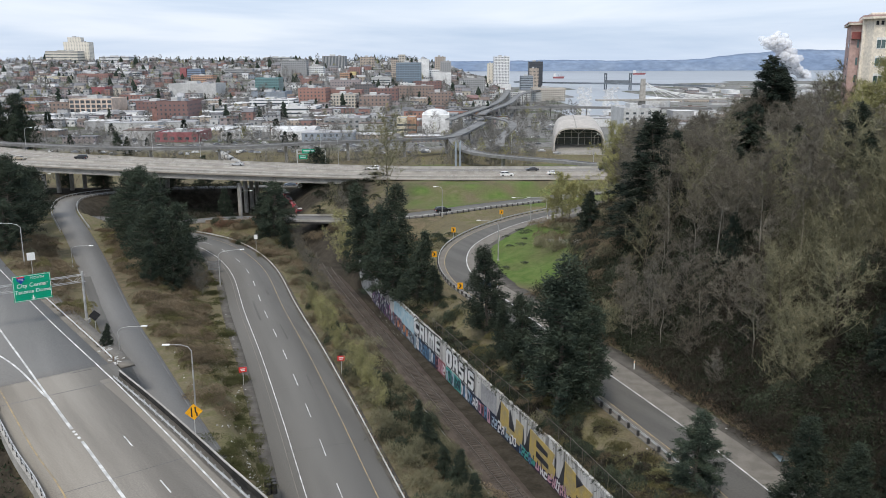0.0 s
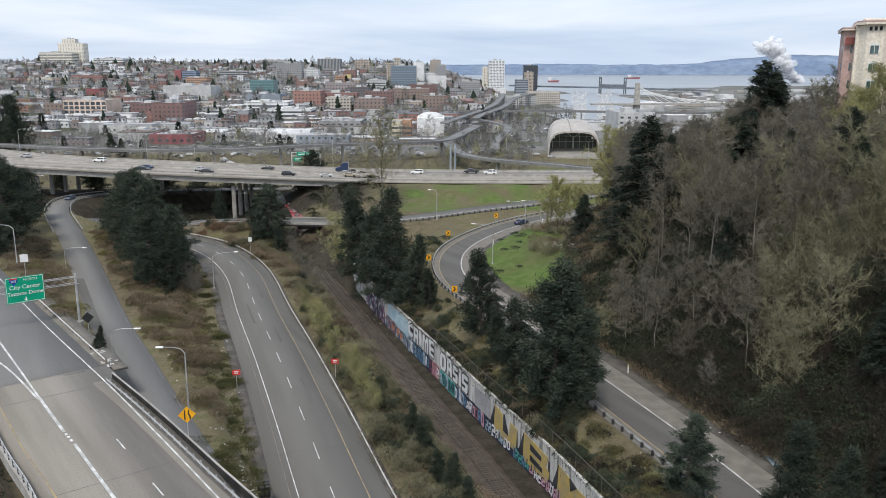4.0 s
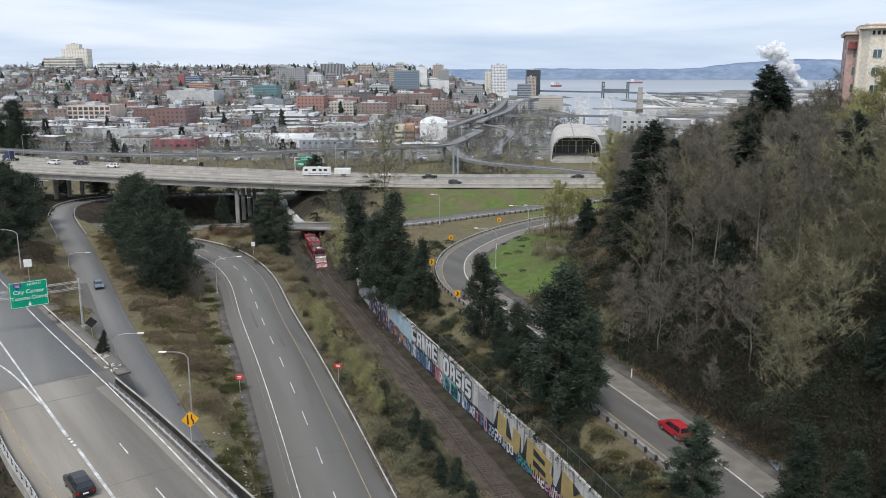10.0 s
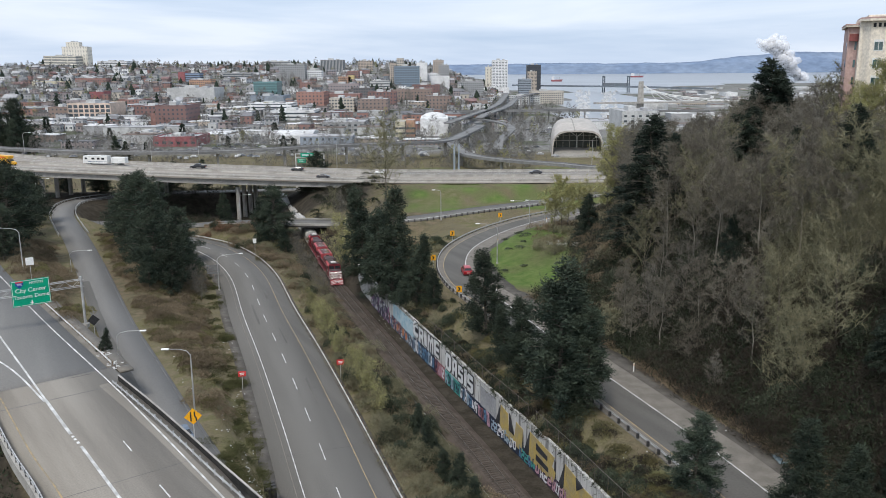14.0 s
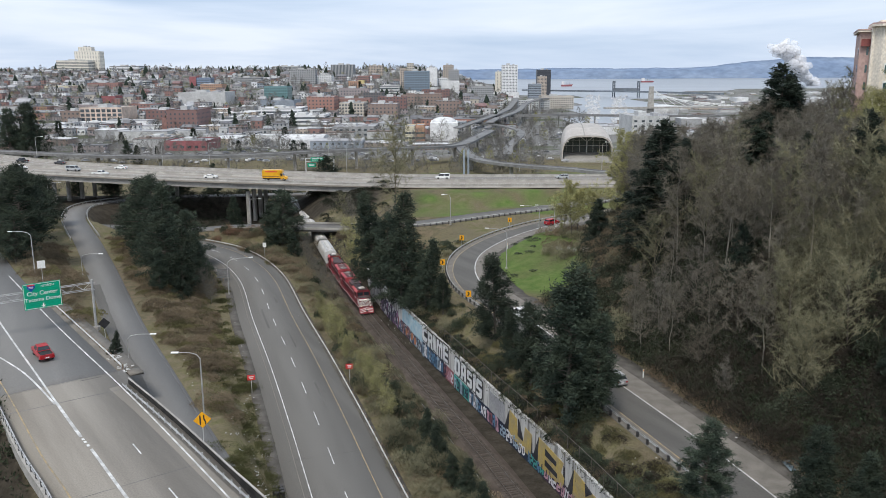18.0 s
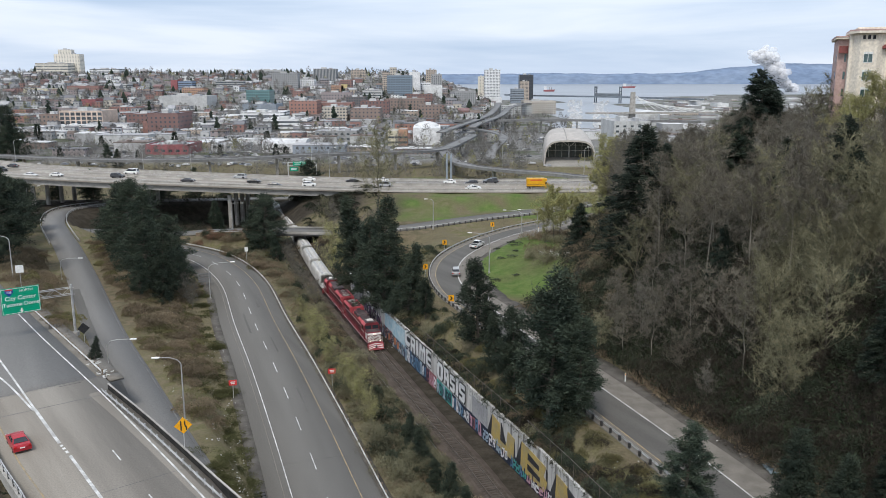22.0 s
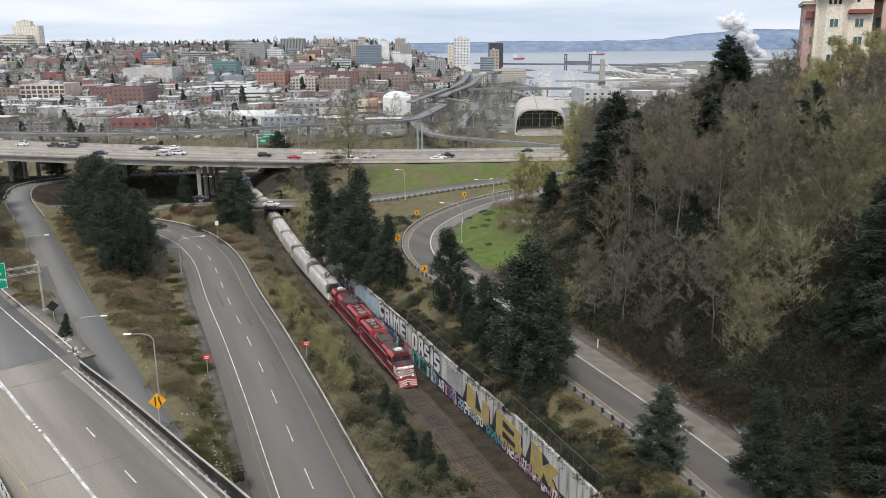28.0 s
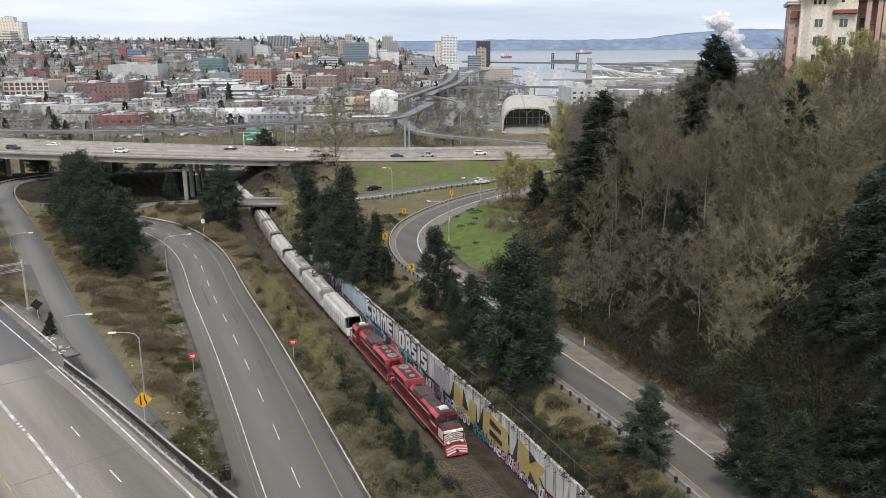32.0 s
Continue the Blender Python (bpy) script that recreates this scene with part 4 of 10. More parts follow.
class Kind:
    """Variants of a plant; each call of at() places one more."""

    def __init__(self, variants, group=""):
        self.variants, self.used, self.group, self.i = variants, [False] * len(variants), group, 0

    def at(self, x, y, z, k=1.0, kz=None, which=None, turn=None, tilt=(0, 0)):
        i = self.i % len(self.variants) if which is None else which
        self.i += 1
        turn = (self.i * 137.5) % 360 if turn is None else turn
        m = pose(x, y, z, tilt[0], tilt[1], turn) @ Matrix.Diagonal((k, k, kz or k, 1))
        if self.used[i]:
            ob = copy_thing(self.variants[i], m)
            ob.scale = m.to_scale()
        else:
            ob = self.variants[i]
            ob.matrix_basis = m
            self.used[i] = True
        if self.group:
            tagged(ob, group=self.group)
        return ob


PINES = Kind([
    conifer("pine_tree", "dark green pine with open uneven limbs", 12, 2.5, PINE, 11, 0.2, 0.1, "round", 84, 10, 26, 0.31, 0.095),
    conifer("pine_tree", "dark green pine with open uneven limbs", 12, 2.2, PINE, 12, 0.16, 0.16, "round", 76, 10, 26, 0.31, 0.095),
    conifer("pine_tree", "dense dark green pine, broad at the base", 12, 3.1, PINE, 13, 0.08, 0.04, "cone", 110, 10, 24, 0.32, 0.095),
    conifer("pine_tree", "broad round-headed dark green pine", 12, 4.3, PINE, 14, 0.22, 0.08, "round", 110, 12, 24, 0.3, 0.09),
    conifer("pine_tree", "broad dark green pine with layered limbs", 12, 3.9, PINE, 15, 0.1, 0.04, "cone", 120, 12, 24, 0.3, 0.09)])
FIRS = Kind([
    conifer("fir_tree", "tall dark green fir with drooping limbs", 20, 5.2, FIR, 21, -0.14, 0.05, "cone", 140, 12, 26, 0.5, 0.11),
    conifer("fir_tree", "tall dark green fir with drooping limbs", 20, 4.6, FIR, 22, -0.1, 0.12, "cone", 125, 12, 26, 0.5, 0.11)])
ALDERS = Kind([
    bare_tree("bare_tree", "leafless brown alder with slender pale trunk", 13, 3.4, TWIG_BROWN, BARK_PALE, 31, limbs=26, fine=20, twig_w=0.034),
    bare_tree("bare_tree", "leafless brown alder with slender pale trunk", 13, 3.2, TWIG_BROWN, BARK_PALE, 32, limbs=26, fine=20, twig_w=0.034, up=1.0),
    bare_tree("bare_tree", "leafless grey-brown maple with several stems", 11, 3.8, TWIG_GREY, BARK_PALE, 33, limbs=11, stems=3, fork=0.12, fine=18, twig_w=0.034),
    bare_tree("bare_tree", "leafless grey-brown maple with spreading limbs", 12, 4.2, TWIG_GREY, BARK, 34, limbs=28, fork=0.12, fine=20, twig_w=0.034),
    bare_tree("bare_tree", "budding olive-brown tree with dense twigs", 11, 4.2, TWIG_OLIVE, BARK, 35, limbs=14, stems=2, fork=0.1, fine=20, twig_w=0.036),
    bare_tree("bare_tree", "leafless brown thicket tree with many stems", 10, 4.4, TWIG_BROWN, BARK, 36, limbs=11, stems=3, fork=0.08, fine=19, twig_w=0.036)], "bare trees on the hillside")
WILLOWS = Kind([
    bare_tree("willow_tree", "budding yellow-green willow with many stems", 9, 2.6, TWIG_OLIVE, BARK, 41, limbs=9, stems=4, fork=0.12, fine=7, buds=BUD_YELLOW, bud_n=2.2, up=1.4),
    bare_tree("willow_tree", "budding yellow-green willow with a round crown", 10, 3.6, TWIG_OLIVE, BARK, 42, limbs=16, stems=1, fork=0.18, fine=8, buds=BUD_YELLOW, bud_n=20.0, up=0.9, bud_size=0.105)])
COTTONWOOD = Kind([bare_tree("bare_tree", "tall leafless tan tree with upright limbs", 22, 7.0, TWIG_OLIVE, BARK, 51, limbs=40, fork=0.2, fine=34, up=1.1, twig_w=0.06)])
BUSHES = Kind([
    bush("bramble_bush", "dry brown bramble mound on the verge", 2.4, 1.7, BRUSH_BROWN, 61, 2600, 0.26, 0.085),
    bush("bramble_bush", "dry brown and olive bramble mound", 2.6, 1.5, BRUSH_OLIVE, 62, 2600, 0.26, 0.085),
    bush("shrub", "leafless olive-brown shrub on the bank", 2.0, 2.6, TWIG_OLIVE, 63, 2200, 0.45, 0.042),
    bush("shrub", "dull green evergreen shrub", 1.8, 2.6, BRUSH_GREEN, 64, 2400, 0.22, 0.1),
    bush("shrub", "round leafless tan-brown shrub", 1.9, 2.3, BRUSH_BROWN, 65, 2600, 0.36, 0.05)])


def ground_at(rows):
    zs = ground_zs([(r[0], r[1]) for r in rows])
    return [(r[0], r[1], float(z), *r[2:]) for r, z in zip(rows, zs)]


# pines along the wall, the loop and the ramps: x, y, height, variant
for x, y, z, h, v in ground_at([
        (-10.0, 158, 22, 2), (-16.6, 176, 20, 2), (-5.2, 151, 14.5, 2), (-13.0, 166, 17, 0), (-1.5, 146, 8, 1),
        (7.3, 125.5, 15, 0), (14.8, 98, 21, 0), (11.4, 108.5, 13, 1), (18.6, 96.5, 14, 1), (9.6, 117, 9, 2), (16.4, 104, 15, 2),
        (33.5, 69, 11.5, 1), (36.5, 67, 10.5, 2),
        (-84.0, 216, 20, 3), (-89, 226, 15, 3), (-78, 205, 21, 3), (-70, 190, 20, 4), (-63, 174, 17, 3), (-94, 233, 12, 3), (-66, 200, 15, 3), (-60, 184, 13, 4), (-57.6, 167, 15, 2), (-61.5, 164.5, 10, 1),
        (-99.5, 182, 19, 3), (-116.5, 222, 18, 3), (-109.5, 202, 19, 3), (-95.5, 172, 12, 3), (-113.5, 212, 16, 4), (-107.5, 190, 15, 3), (-121.5, 238, 16, 3), (-274, 529, 34, 3), (-283, 520, 31, 4), (-292, 560, 26, 4), (-268, 515, 22, 4), (-262, 520, 17, 3), (-200, 500, 12, 4), (-182, 470, 11, 4),
        # belt added beyond the viaduct to darken the gap below it
        *[(-196 + 9.4 * k, 306 + (k * 7) % 23, 9 + (k * 5) % 4, 3 + k % 2) for k in range(15)],
        (-48, 225, 16.5, 3), (-52, 229, 11, 1), (-74, 271, 10, 0), (-70, 262, 8, 1), (-43, 219, 9, 2), (-4.0, 104, 5.5, 2), (-1.4, 96, 6.5, 2), (-3.0, 99.5, 5.5, 1), (1.6, 88, 6.0, 2), (3.4, 84, 5.5, 1), (0.2, 91, 5, 1), (-21, 148, 4, 1)]):
    PINES.at(x, y, z - 0.2, h / 12, which=v)
for x, y, z, h, v in ground_at([
        (38.2, 142.4, 21.5, 0), (60.5, 155.5, 24.5, 0), (57.5, 152.0, 17, 1), (64, 157, 17, 1), (51.5, 98, 14.5, 0), (49.0, 101, 10, 1), (42.0, 113, 9, 1), (32.4, 173.6, 10.5, 1), (55, 107.5, 17.5, 0), (51.5, 77, 20, 0), (60, 84, 16, 1), (66, 160, 15, 1), (44, 150, 13, 1), (52, 120, 14, 1), (43, 56, 15, 0), (46, 64, 18, 1), (41, 47, 14, 0), (49, 72, 15, 0), (47, 80, 10, 1), (53, 68, 14, 0), (50, 62, 15, 1), (57, 64, 13, 0), (44, 70, 8, 1), (47, 52, 13, 0), (54, 76, 11, 1), (60, 72, 12, 0), (56, 81, 14, 0), (59, 86, 13, 1), (52, 84, 9, 1)]):
    FIRS.at(x, y, z - 0.3, h / 20 * (1.5 if y > 140 else 1.25), h / 20, which=v)
for x, y, z, h, v in ground_at([
        (-24.6, 196, 13, 0), (-14.0, 122, 5.5, 0), (-11.0, 114, 5.5, 0), (-9.0, 108, 4.5, 0), (-17.5, 130, 5.5, 0), (-22.5, 145, 5, 0), (-26.5, 158, 5, 0), (31.2, 204.5, 12.5, 1), (33.5, 210, 10, 1), (45.2, 205, 19, 1), (48.5, 208, 16, 1), (-20.5, 139, 7, 0), (67, 122, 12.5, 1), (61.5, 121, 14, 1), (64.5, 124, 13, 1), (71, 121, 9.5, 1), (58.5, 118, 13, 1), (38, 212, 9, 1), (42.0, 201, 14, 1), (28.5, 201, 9, 1), (-24, 150, 5, 0)]):
    WILLOWS.at(x, y, z - 0.2, h / (9 if v == 0 else 10), which=v)
for x, y, z, k, v in ground_at([(57.5, 116, 1.1, 3), (60.5, 118, 1.15, 2), (62.5, 114, 0.9, 3), (66, 117, 0.8, 1), (70, 117, 0.7, 3), (74, 119, 0.7, 3), (-51.6, 167.5, 0.55, 2), (-53.5, 170, 0.55, 3), (26.8, 122, 0.6, 4), *[(float(np.interp(y, TRACK[:, 1], TRACK[:, 0])) - 5.0 - 0.5 * (y % 3), y, 0.4 + 0.03 * (y % 5), 5 if y % 2 else 3) for y in range(178, 234, 5)], (-30, 239, 0.75, 2), (-26, 230, 0.7, 3), (-21, 222, 0.65, 2), (-33, 247, 0.7, 4), (-18, 233, 0.6, 5), (-24, 214, 0.55, 2), (-14, 224, 0.6, 4)]):
    ALDERS.at(x, y, z - 0.3, k, which=v)
WILLOWS.at(-136.5, 560, ground_z(-136.5, 560) - 0.3, 1.0, which=1)
WILLOWS.at(-12.4, 117, ground_z(-12.4, 117) - 0.2, 0.5, 0.75, which=0)
for k in range(30):
    x, y = 39.5 + 3.1 * (k % 6) + 0.9 * math.sin(k * 2.3), 83 + 4.4 * (k // 6) + 1.1 * math.cos(k * 1.7)
    if y > 87 and x / y > 0.425 and x - np.interp(y, *SORTED_LOOP) > 13.5:
        ALDERS.at(x, y, ground_z(x, y) - 0.3, 0.8 + 0.07 * (k % 5), which=4 if k % 3 else 1)
PINES.at(25.6, 75.2, ground_z(25.6, 75.2) - 0.2, 0.98, 0.76, which=0)
PINES.at(-49.4, 112.4, 10.75, 0.3, which=2)
COTTONWOOD.at(-17.2, 248.2, ground_z(-17.2, 248.2) - 0.3, 1.2)

# the wooded hillside: its open brushy shoulder towards the loop, and how high the crowns reach by their bearing
SHOULDER_EDGE = ([120, 135, 150, 175, 200, 240], [27, 33, 37, 41, 44.5, 52])
rng = np.random.default_rng(5)
spots = []
for _ in range(6500):
    y = rng.uniform(42, 236)
    xl = np.interp(y, *SORTED_LOOP)
    x = xl + rng.uniform(11, 70)
    if x > 104 or (y > 120 and x < np.interp(y, *SHOULDER_EDGE)):
        continue
    if (y < 82 and rng.random() < 0.6) or (y < 98 and x - xl < np.interp(y, [70, 98], [40, 19])):
        continue
    if all((x - a) ** 2 + (y - b) ** 2 > 4.0 ** 2 for a, b in spots):
        spots.append((x, y))
for x, y, z in ground_at(spots):
    edge = x - float(np.interp(y, *SORTED_LOOP))
    tall = np.interp(edge, [11, 22, 40], [0.62, 1.05, 1.1]) * rng.uniform(0.75, 1.3)
    olive = rng.random() < (0.45 if 84 < y < 112 and x > 44 else 0.08)
    v = 4 if olive else (0, 1, 0, 2, 3, 5, 1)[int(rng.integers(0, 7))]
    crest = 51 + y * float(np.interp(x / y, [0.26, 0.29, 0.31, 0.35, 0.45, 0.47, 0.5, 0.52, 0.56, 0.6], [-0.07, -0.068, -0.055, -0.046, -0.04, -0.02, -0.005, 0.004, -0.01, -0.03]))
    if (0.345 < x / y < 0.41 and y < 148) or (0.25 < x / y < 0.283 and y < 136):
        crest = min(crest, 51 - 0.115 * y)
    tall = min(tall, (crest + rng.normal(0, 0.5) - z) / (13, 13, 11, 12, 11, 10)[v])
    if tall > 0.3:
        ALDERS.at(x, y, z - 0.3, tall, which=v)


HILL_TWIG = mat("dead_undergrowth", (0.088, 0.081, 0.062), (0.058, 0.054, 0.042), scale=0.3, rough=0.95, fine=7, spec=0.1)
# darker twig colour that carries the shade below the trees
SHADED_TWIG = mat("shade_dark_bramble", (0.062, 0.052, 0.041), (0.04, 0.035, 0.028), scale=0.4, rough=0.95, fine=7, spec=0.1)
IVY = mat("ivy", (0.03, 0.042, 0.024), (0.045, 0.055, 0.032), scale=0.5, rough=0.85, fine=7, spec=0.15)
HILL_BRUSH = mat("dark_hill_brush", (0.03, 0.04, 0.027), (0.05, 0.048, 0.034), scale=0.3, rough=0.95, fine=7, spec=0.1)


# undergrowth: one loose mass of stems and dead leaves
def thicket(name, label, spots, leaf, seed, per=10, size=0.8, wide=0.1, rise=0.9):
    g = np.random.default_rng(seed)
    p = np.array(ground_at(spots))
    base = np.repeat(p, per, 0) + g.normal(0, 0.6, (len(p) * per, 3)) * np.array([1, 1, 0.15])
    base[:, 2] += g.random(len(base)) * rise
    way = g.normal(0, 0.7, base.shape) + np.array([0, 0, 0.7])
    tri = blades(base, way, size * (0.5 + g.random(len(base))), wide * (0.6 + 0.8 * g.random(len(base))), g)
    return tagged(new(name, soup(name, tri, leaf)), label, "undergrowth", kind="stuff")


def scatter(n, seed, inside, x0, x1, y0, y1):
    g = np.random.default_rng(seed)
    pts = np.stack([g.uniform(x0, x1, n), g.uniform(y0, y1, n)], 1)
    return pts[inside(pts[:, 0], pts[:, 1])].tolist()


def right_of(line, x, y):
    return x - np.interp(y, line[:, 1], line[:, 0])


hill_spots = scatter(24000, 71, lambda x, y: ((x - np.interp(y, *SORTED_LOOP)) > 8.5) & (x < 75) & ((y < 150) | (x > np.interp(y, [150, 175, 200, 240], [24, 29, 34, 44]))), 14, 80, 40, 240)
thicket("undergrowth", "brown leafless undergrowth on the hillside", hill_spots[:9000], HILL_TWIG, 72, 14, 1.0, 0.05, 2.2)
tangle = scatter(24000, 106, lambda x, y: ((x - np.interp(y, *SORTED_LOOP)) > np.interp(y, [70, 84, 100, 112], [34, 20, 16, 12])) & (x < 82) & (y > 72) & ((y < 120) | (x > np.interp(y, *SHOULDER_EDGE) + 2)), 14, 84, 60, 240)
thicket("twig_tangle", "fine tangle of brown twigs between the bare trees", tangle[:4600], TWIG_BROWN, 107, 18, 1.0, 0.032, 5.0)
thicket("twig_tangle", "fine tangle of grey twigs between the bare trees", tangle[6500:10000], TWIG_GREY, 108, 18, 1.0, 0.032, 5.5)
olive_spots = scatter(1900, 124, lambda x, y: (x / y > 0.425) & (x / y < 0.62) & (x - np.interp(y, *SORTED_LOOP) > 13), 34, 64, 90, 108)
thicket("twig_tangle", "fine haze of budding olive twigs on the near slope", olive_spots, TWIG_OLIVE, 125, 46, 0.9, 0.03, 8.0)
foot_spots = [(x, y) for x, y in hill_spots if y < 112 and x - np.interp(y, *SORTED_LOOP) < 24]
thicket("undergrowth", "dark brown tangle of brambles at the hill's foot", foot_spots, SHADED_TWIG, 109, 26, 0.8, 0.036, 3.2)
thicket("undergrowth", "dull olive and green brush on the hillside", hill_spots[9000:], HILL_BRUSH, 73, 10, 0.7, 0.16, 1.5)
median = lambda x, y: (right_of(RAMP[RAMP[:, 0] < 20][:130], x, y) > 6.6) & (right_of(MID, x, y) < -11.5)
med_spots = scatter(9000, 74, median, -100, -10, 80, 236)
thicket("undergrowth", "dry brown grass and brambles between the ramps", med_spots[::2], BRUSH_BROWN, 75, 22, 0.5, 0.05, 0.9)
thicket("undergrowth", "olive grass and brambles between the ramps", med_spots[1::2], BRUSH_OLIVE, 76, 16, 0.4, 0.05, 0.4)
bank = lambda x, y: (right_of(MID, x, y) > 8.6) & (right_of(TRACK, x, y) < -4.0)
bank_spots = scatter(9000, 77, bank, -60, 10, 60, 236)
thicket("undergrowth", "brown brambles on the bank above the track", bank_spots[::2], BRUSH_BROWN, 78, 20, 0.6, 0.055, 1.1)
thicket("undergrowth", "olive brambles on the bank above the track", bank_spots[1::2], BRUSH_OLIVE, 79, 16, 0.5, 0.06, 0.9)
strip_r = lambda x, y: (right_of(WALL, x, y) > 1.2) & ((x - np.interp(y, *SORTED_LOOP)) < -6.5)
strip_spots = scatter(7000, 80, strip_r, -40, 30, 60, 205)
reeds = [(float(np.interp(y, *SORTED_LOOP)) + d, y) for y, d in zip(np.random.default_rng(88).uniform(72, 112, 420), 8.6 + np.abs(np.random.default_rng(89).normal(0, 0.9, 420)))]
DEAD_GRASS = mat("dead_grass", (0.3, 0.235, 0.165), (0.2, 0.155, 0.11), scale=0.6, rough=0.95, fine=6, spec=0.1)
thicket("dead_grass", "tall dry tan grass along the loop road", reeds, DEAD_GRASS, 90, 14, 1.2, 0.05, 0.5)
belt = scatter(1500, 91, lambda x, y: (x < -60) | (y > 330), -300, 60, 318, 470)
thicket("undergrowth", "grey-brown brush behind the freeway", belt, TWIG_BROWN, 92, 12, 1.6, 0.14, 2.6)
# dark brush added to stand in for the viaduct's shade
below = scatter(2200, 93, lambda x, y: (np.abs(x - np.interp(y, TRACK[:, 1], TRACK[:, 0])) > 5) & (x < -26) & (x > -110), -110, -20, 250, 335)
thicket("undergrowth", "dark brush that stands in for shade below the freeway", below, HILL_BRUSH, 94, 12, 0.8, 0.14, 1.0)
thicket("undergrowth", "olive and brown brush above the wall", strip_spots, BRUSH_OLIVE, 81, 18, 0.5, 0.055, 0.8)
gore = lambda x, y: (right_of(RAMP[RAMP[:, 0] < 20][:130], x, y) < -7.5) & (right_of(HIGHWAY, x, y) > 11) & (y < 212)
gore_spots = scatter(9000, 98, gore, -125, -48, 118, 240)
thicket("undergrowth", "dry brown brambles between highway and ramp", gore_spots, BRUSH_BROWN, 99, 16, 0.5, 0.055, 0.9)
# low dark foliage added in place of the shade beside the bridge
under_deck = scatter(5200, 126, lambda x, y: right_of(HIGHWAY, x, y) < -11.0, -110, -10, 30, 112)
thicket("ivy", "dark foliage standing in for shade beside the highway bridge", under_deck, IVY, 127, 26, 0.45, 0.2, 1.2)
thicket("ivy", "dark evergreen brush among the bare trees", hill_spots[::5], HILL_BRUSH, 100, 16, 0.6, 0.12, 3.4)
def mounds(label, spots, leaf, seed, n, r, h, per=700, size=0.26, wide=0.09):
    """Round bramble mounds grown into one another."""
    g = np.random.default_rng(seed)
    c = np.array(ground_at([spots[j] for j in g.choice(len(spots), n)]))
    rad, tall = r * (0.6 + 0.7 * g.random(n)), h * (0.5 + 0.7 * g.random(n))
    k = np.repeat(np.arange(n), per)
    a, q = g.random(n * per) * 6.283, np.sqrt(g.random(n * per))
    lump = 1 + 0.3 * np.sin(a * 3 + k) + 0.2 * np.sin(a * 5 + 2 * k)
    base = c[k] + np.stack([np.cos(a) * q * rad[k] * lump, np.sin(a) * q * rad[k] * lump, tall[k] * np.sqrt(np.maximum(0, 1 - q * q)) * (0.7 + 0.3 * g.random(n * per)) - 0.1], 1)
    way = np.stack([np.cos(a) * q, np.sin(a) * q, np.full(n * per, 0.6)], 1) + g.normal(0, 0.6, (n * per, 3))
    tri = blades(base, way, size * (0.6 + 0.9 * g.random(n * per)), wide * (0.6 + 0.8 * g.random(n * per)), g)
    return tagged(new("brambles", soup("brambles", tri, leaf)), label, "undergrowth", kind="stuff")


# single mounds
shoulder_spots = [(x, y) for x, y in hill_spots if y > 118 and x < np.interp(y, *SHOULDER_EDGE) + 1]
thicket("undergrowth", "brown brambles on the open shoulder of the hill", shoulder_spots[::2], BRUSH_BROWN, 101, 14, 0.6, 0.06, 1.1)
for spots, kinds, seed, n, k0, k1 in ((med_spots, (0, 0, 4, 1, 0, 4), 82, 110, 0.5, 1.15), (bank_spots, (4, 0, 3, 1, 2, 0), 83, 100, 0.55, 1.3), (gore_spots, (0, 4, 0, 1), 97, 50, 0.6, 1.2), (strip_spots, (3, 1, 2, 3), 84, 70, 0.45, 1.0), (shoulder_spots, (0, 4, 4, 2, 0, 3), 86, 40, 0.7, 1.4)):
    g = np.random.default_rng(seed)
    for j in g.choice(len(spots), n, replace=False):
        x, y = spots[j]
        BUSHES.at(x, y, ground_z(x, y) - 0.1, g.uniform(k0, k1), which=kinds[int(g.integers(0, len(kinds)))])

crown_of_wall = [(float(np.interp(y, WALL[:, 1], WALL[:, 0])) + d, y) for y, d in zip(np.random.default_rng(102).uniform(66, 184, 700), np.abs(np.random.default_rng(103).normal(0, 0.55, 900)) + 0.55)]
thicket("brush", "dark ragged brush along the top of the wall", crown_of_wall[:420], HILL_BRUSH, 104, 12, 0.5, 0.07, 0.35)
thicket("brush", "olive ragged brush along the top of the wall", crown_of_wall[420:], BRUSH_OLIVE, 105, 10, 0.5, 0.06, 0.35)
mounds("brown bramble mounds between the ramps", med_spots, BRUSH_BROWN, 110, 170, 1.9, 1.5, 1200, 0.2, 0.06)
mounds("olive bramble mounds between the ramps", med_spots, BRUSH_OLIVE, 111, 150, 1.8, 1.0, 1000, 0.2, 0.06)
VERGE_GRASS = mat("verge_grass", (0.125, 0.13, 0.06), (0.09, 0.092, 0.042), scale=0.5, rough=0.95, vary=0.25, fine=7, spec=0.1)
verge_line = scatter(900, 136, lambda x, y: (right_of(MID, x, y) < -8.6) & (right_of(MID, x, y) > -15), -70, -14, 78, 190)
mounds("olive-green grass on the verge beside the ramp road", verge_line, VERGE_GRASS, 137, 170, 1.7, 0.35, 700, 0.24, 0.05)
mounds("brown bramble mounds on the bank above the track", bank_spots, BRUSH_BROWN, 112, 130, 1.9, 1.8)
mounds("olive shrubs on the bank above the track", bank_spots, TWIG_OLIVE, 113, 70, 1.9, 2.4, 700, 0.45, 0.05)
near_bank = [q for q in bank_spots if q[1] < 132]
mounds("grey-green shrubs on the bank above the track", near_bank, BRUSH_GREEN, 118, 75, 1.7, 2.6, 800, 0.24, 0.1)
mounds("tall olive shrubs on the bank above the track", near_bank, TWIG_OLIVE, 119, 60, 1.8, 3.4, 900, 0.5, 0.045)
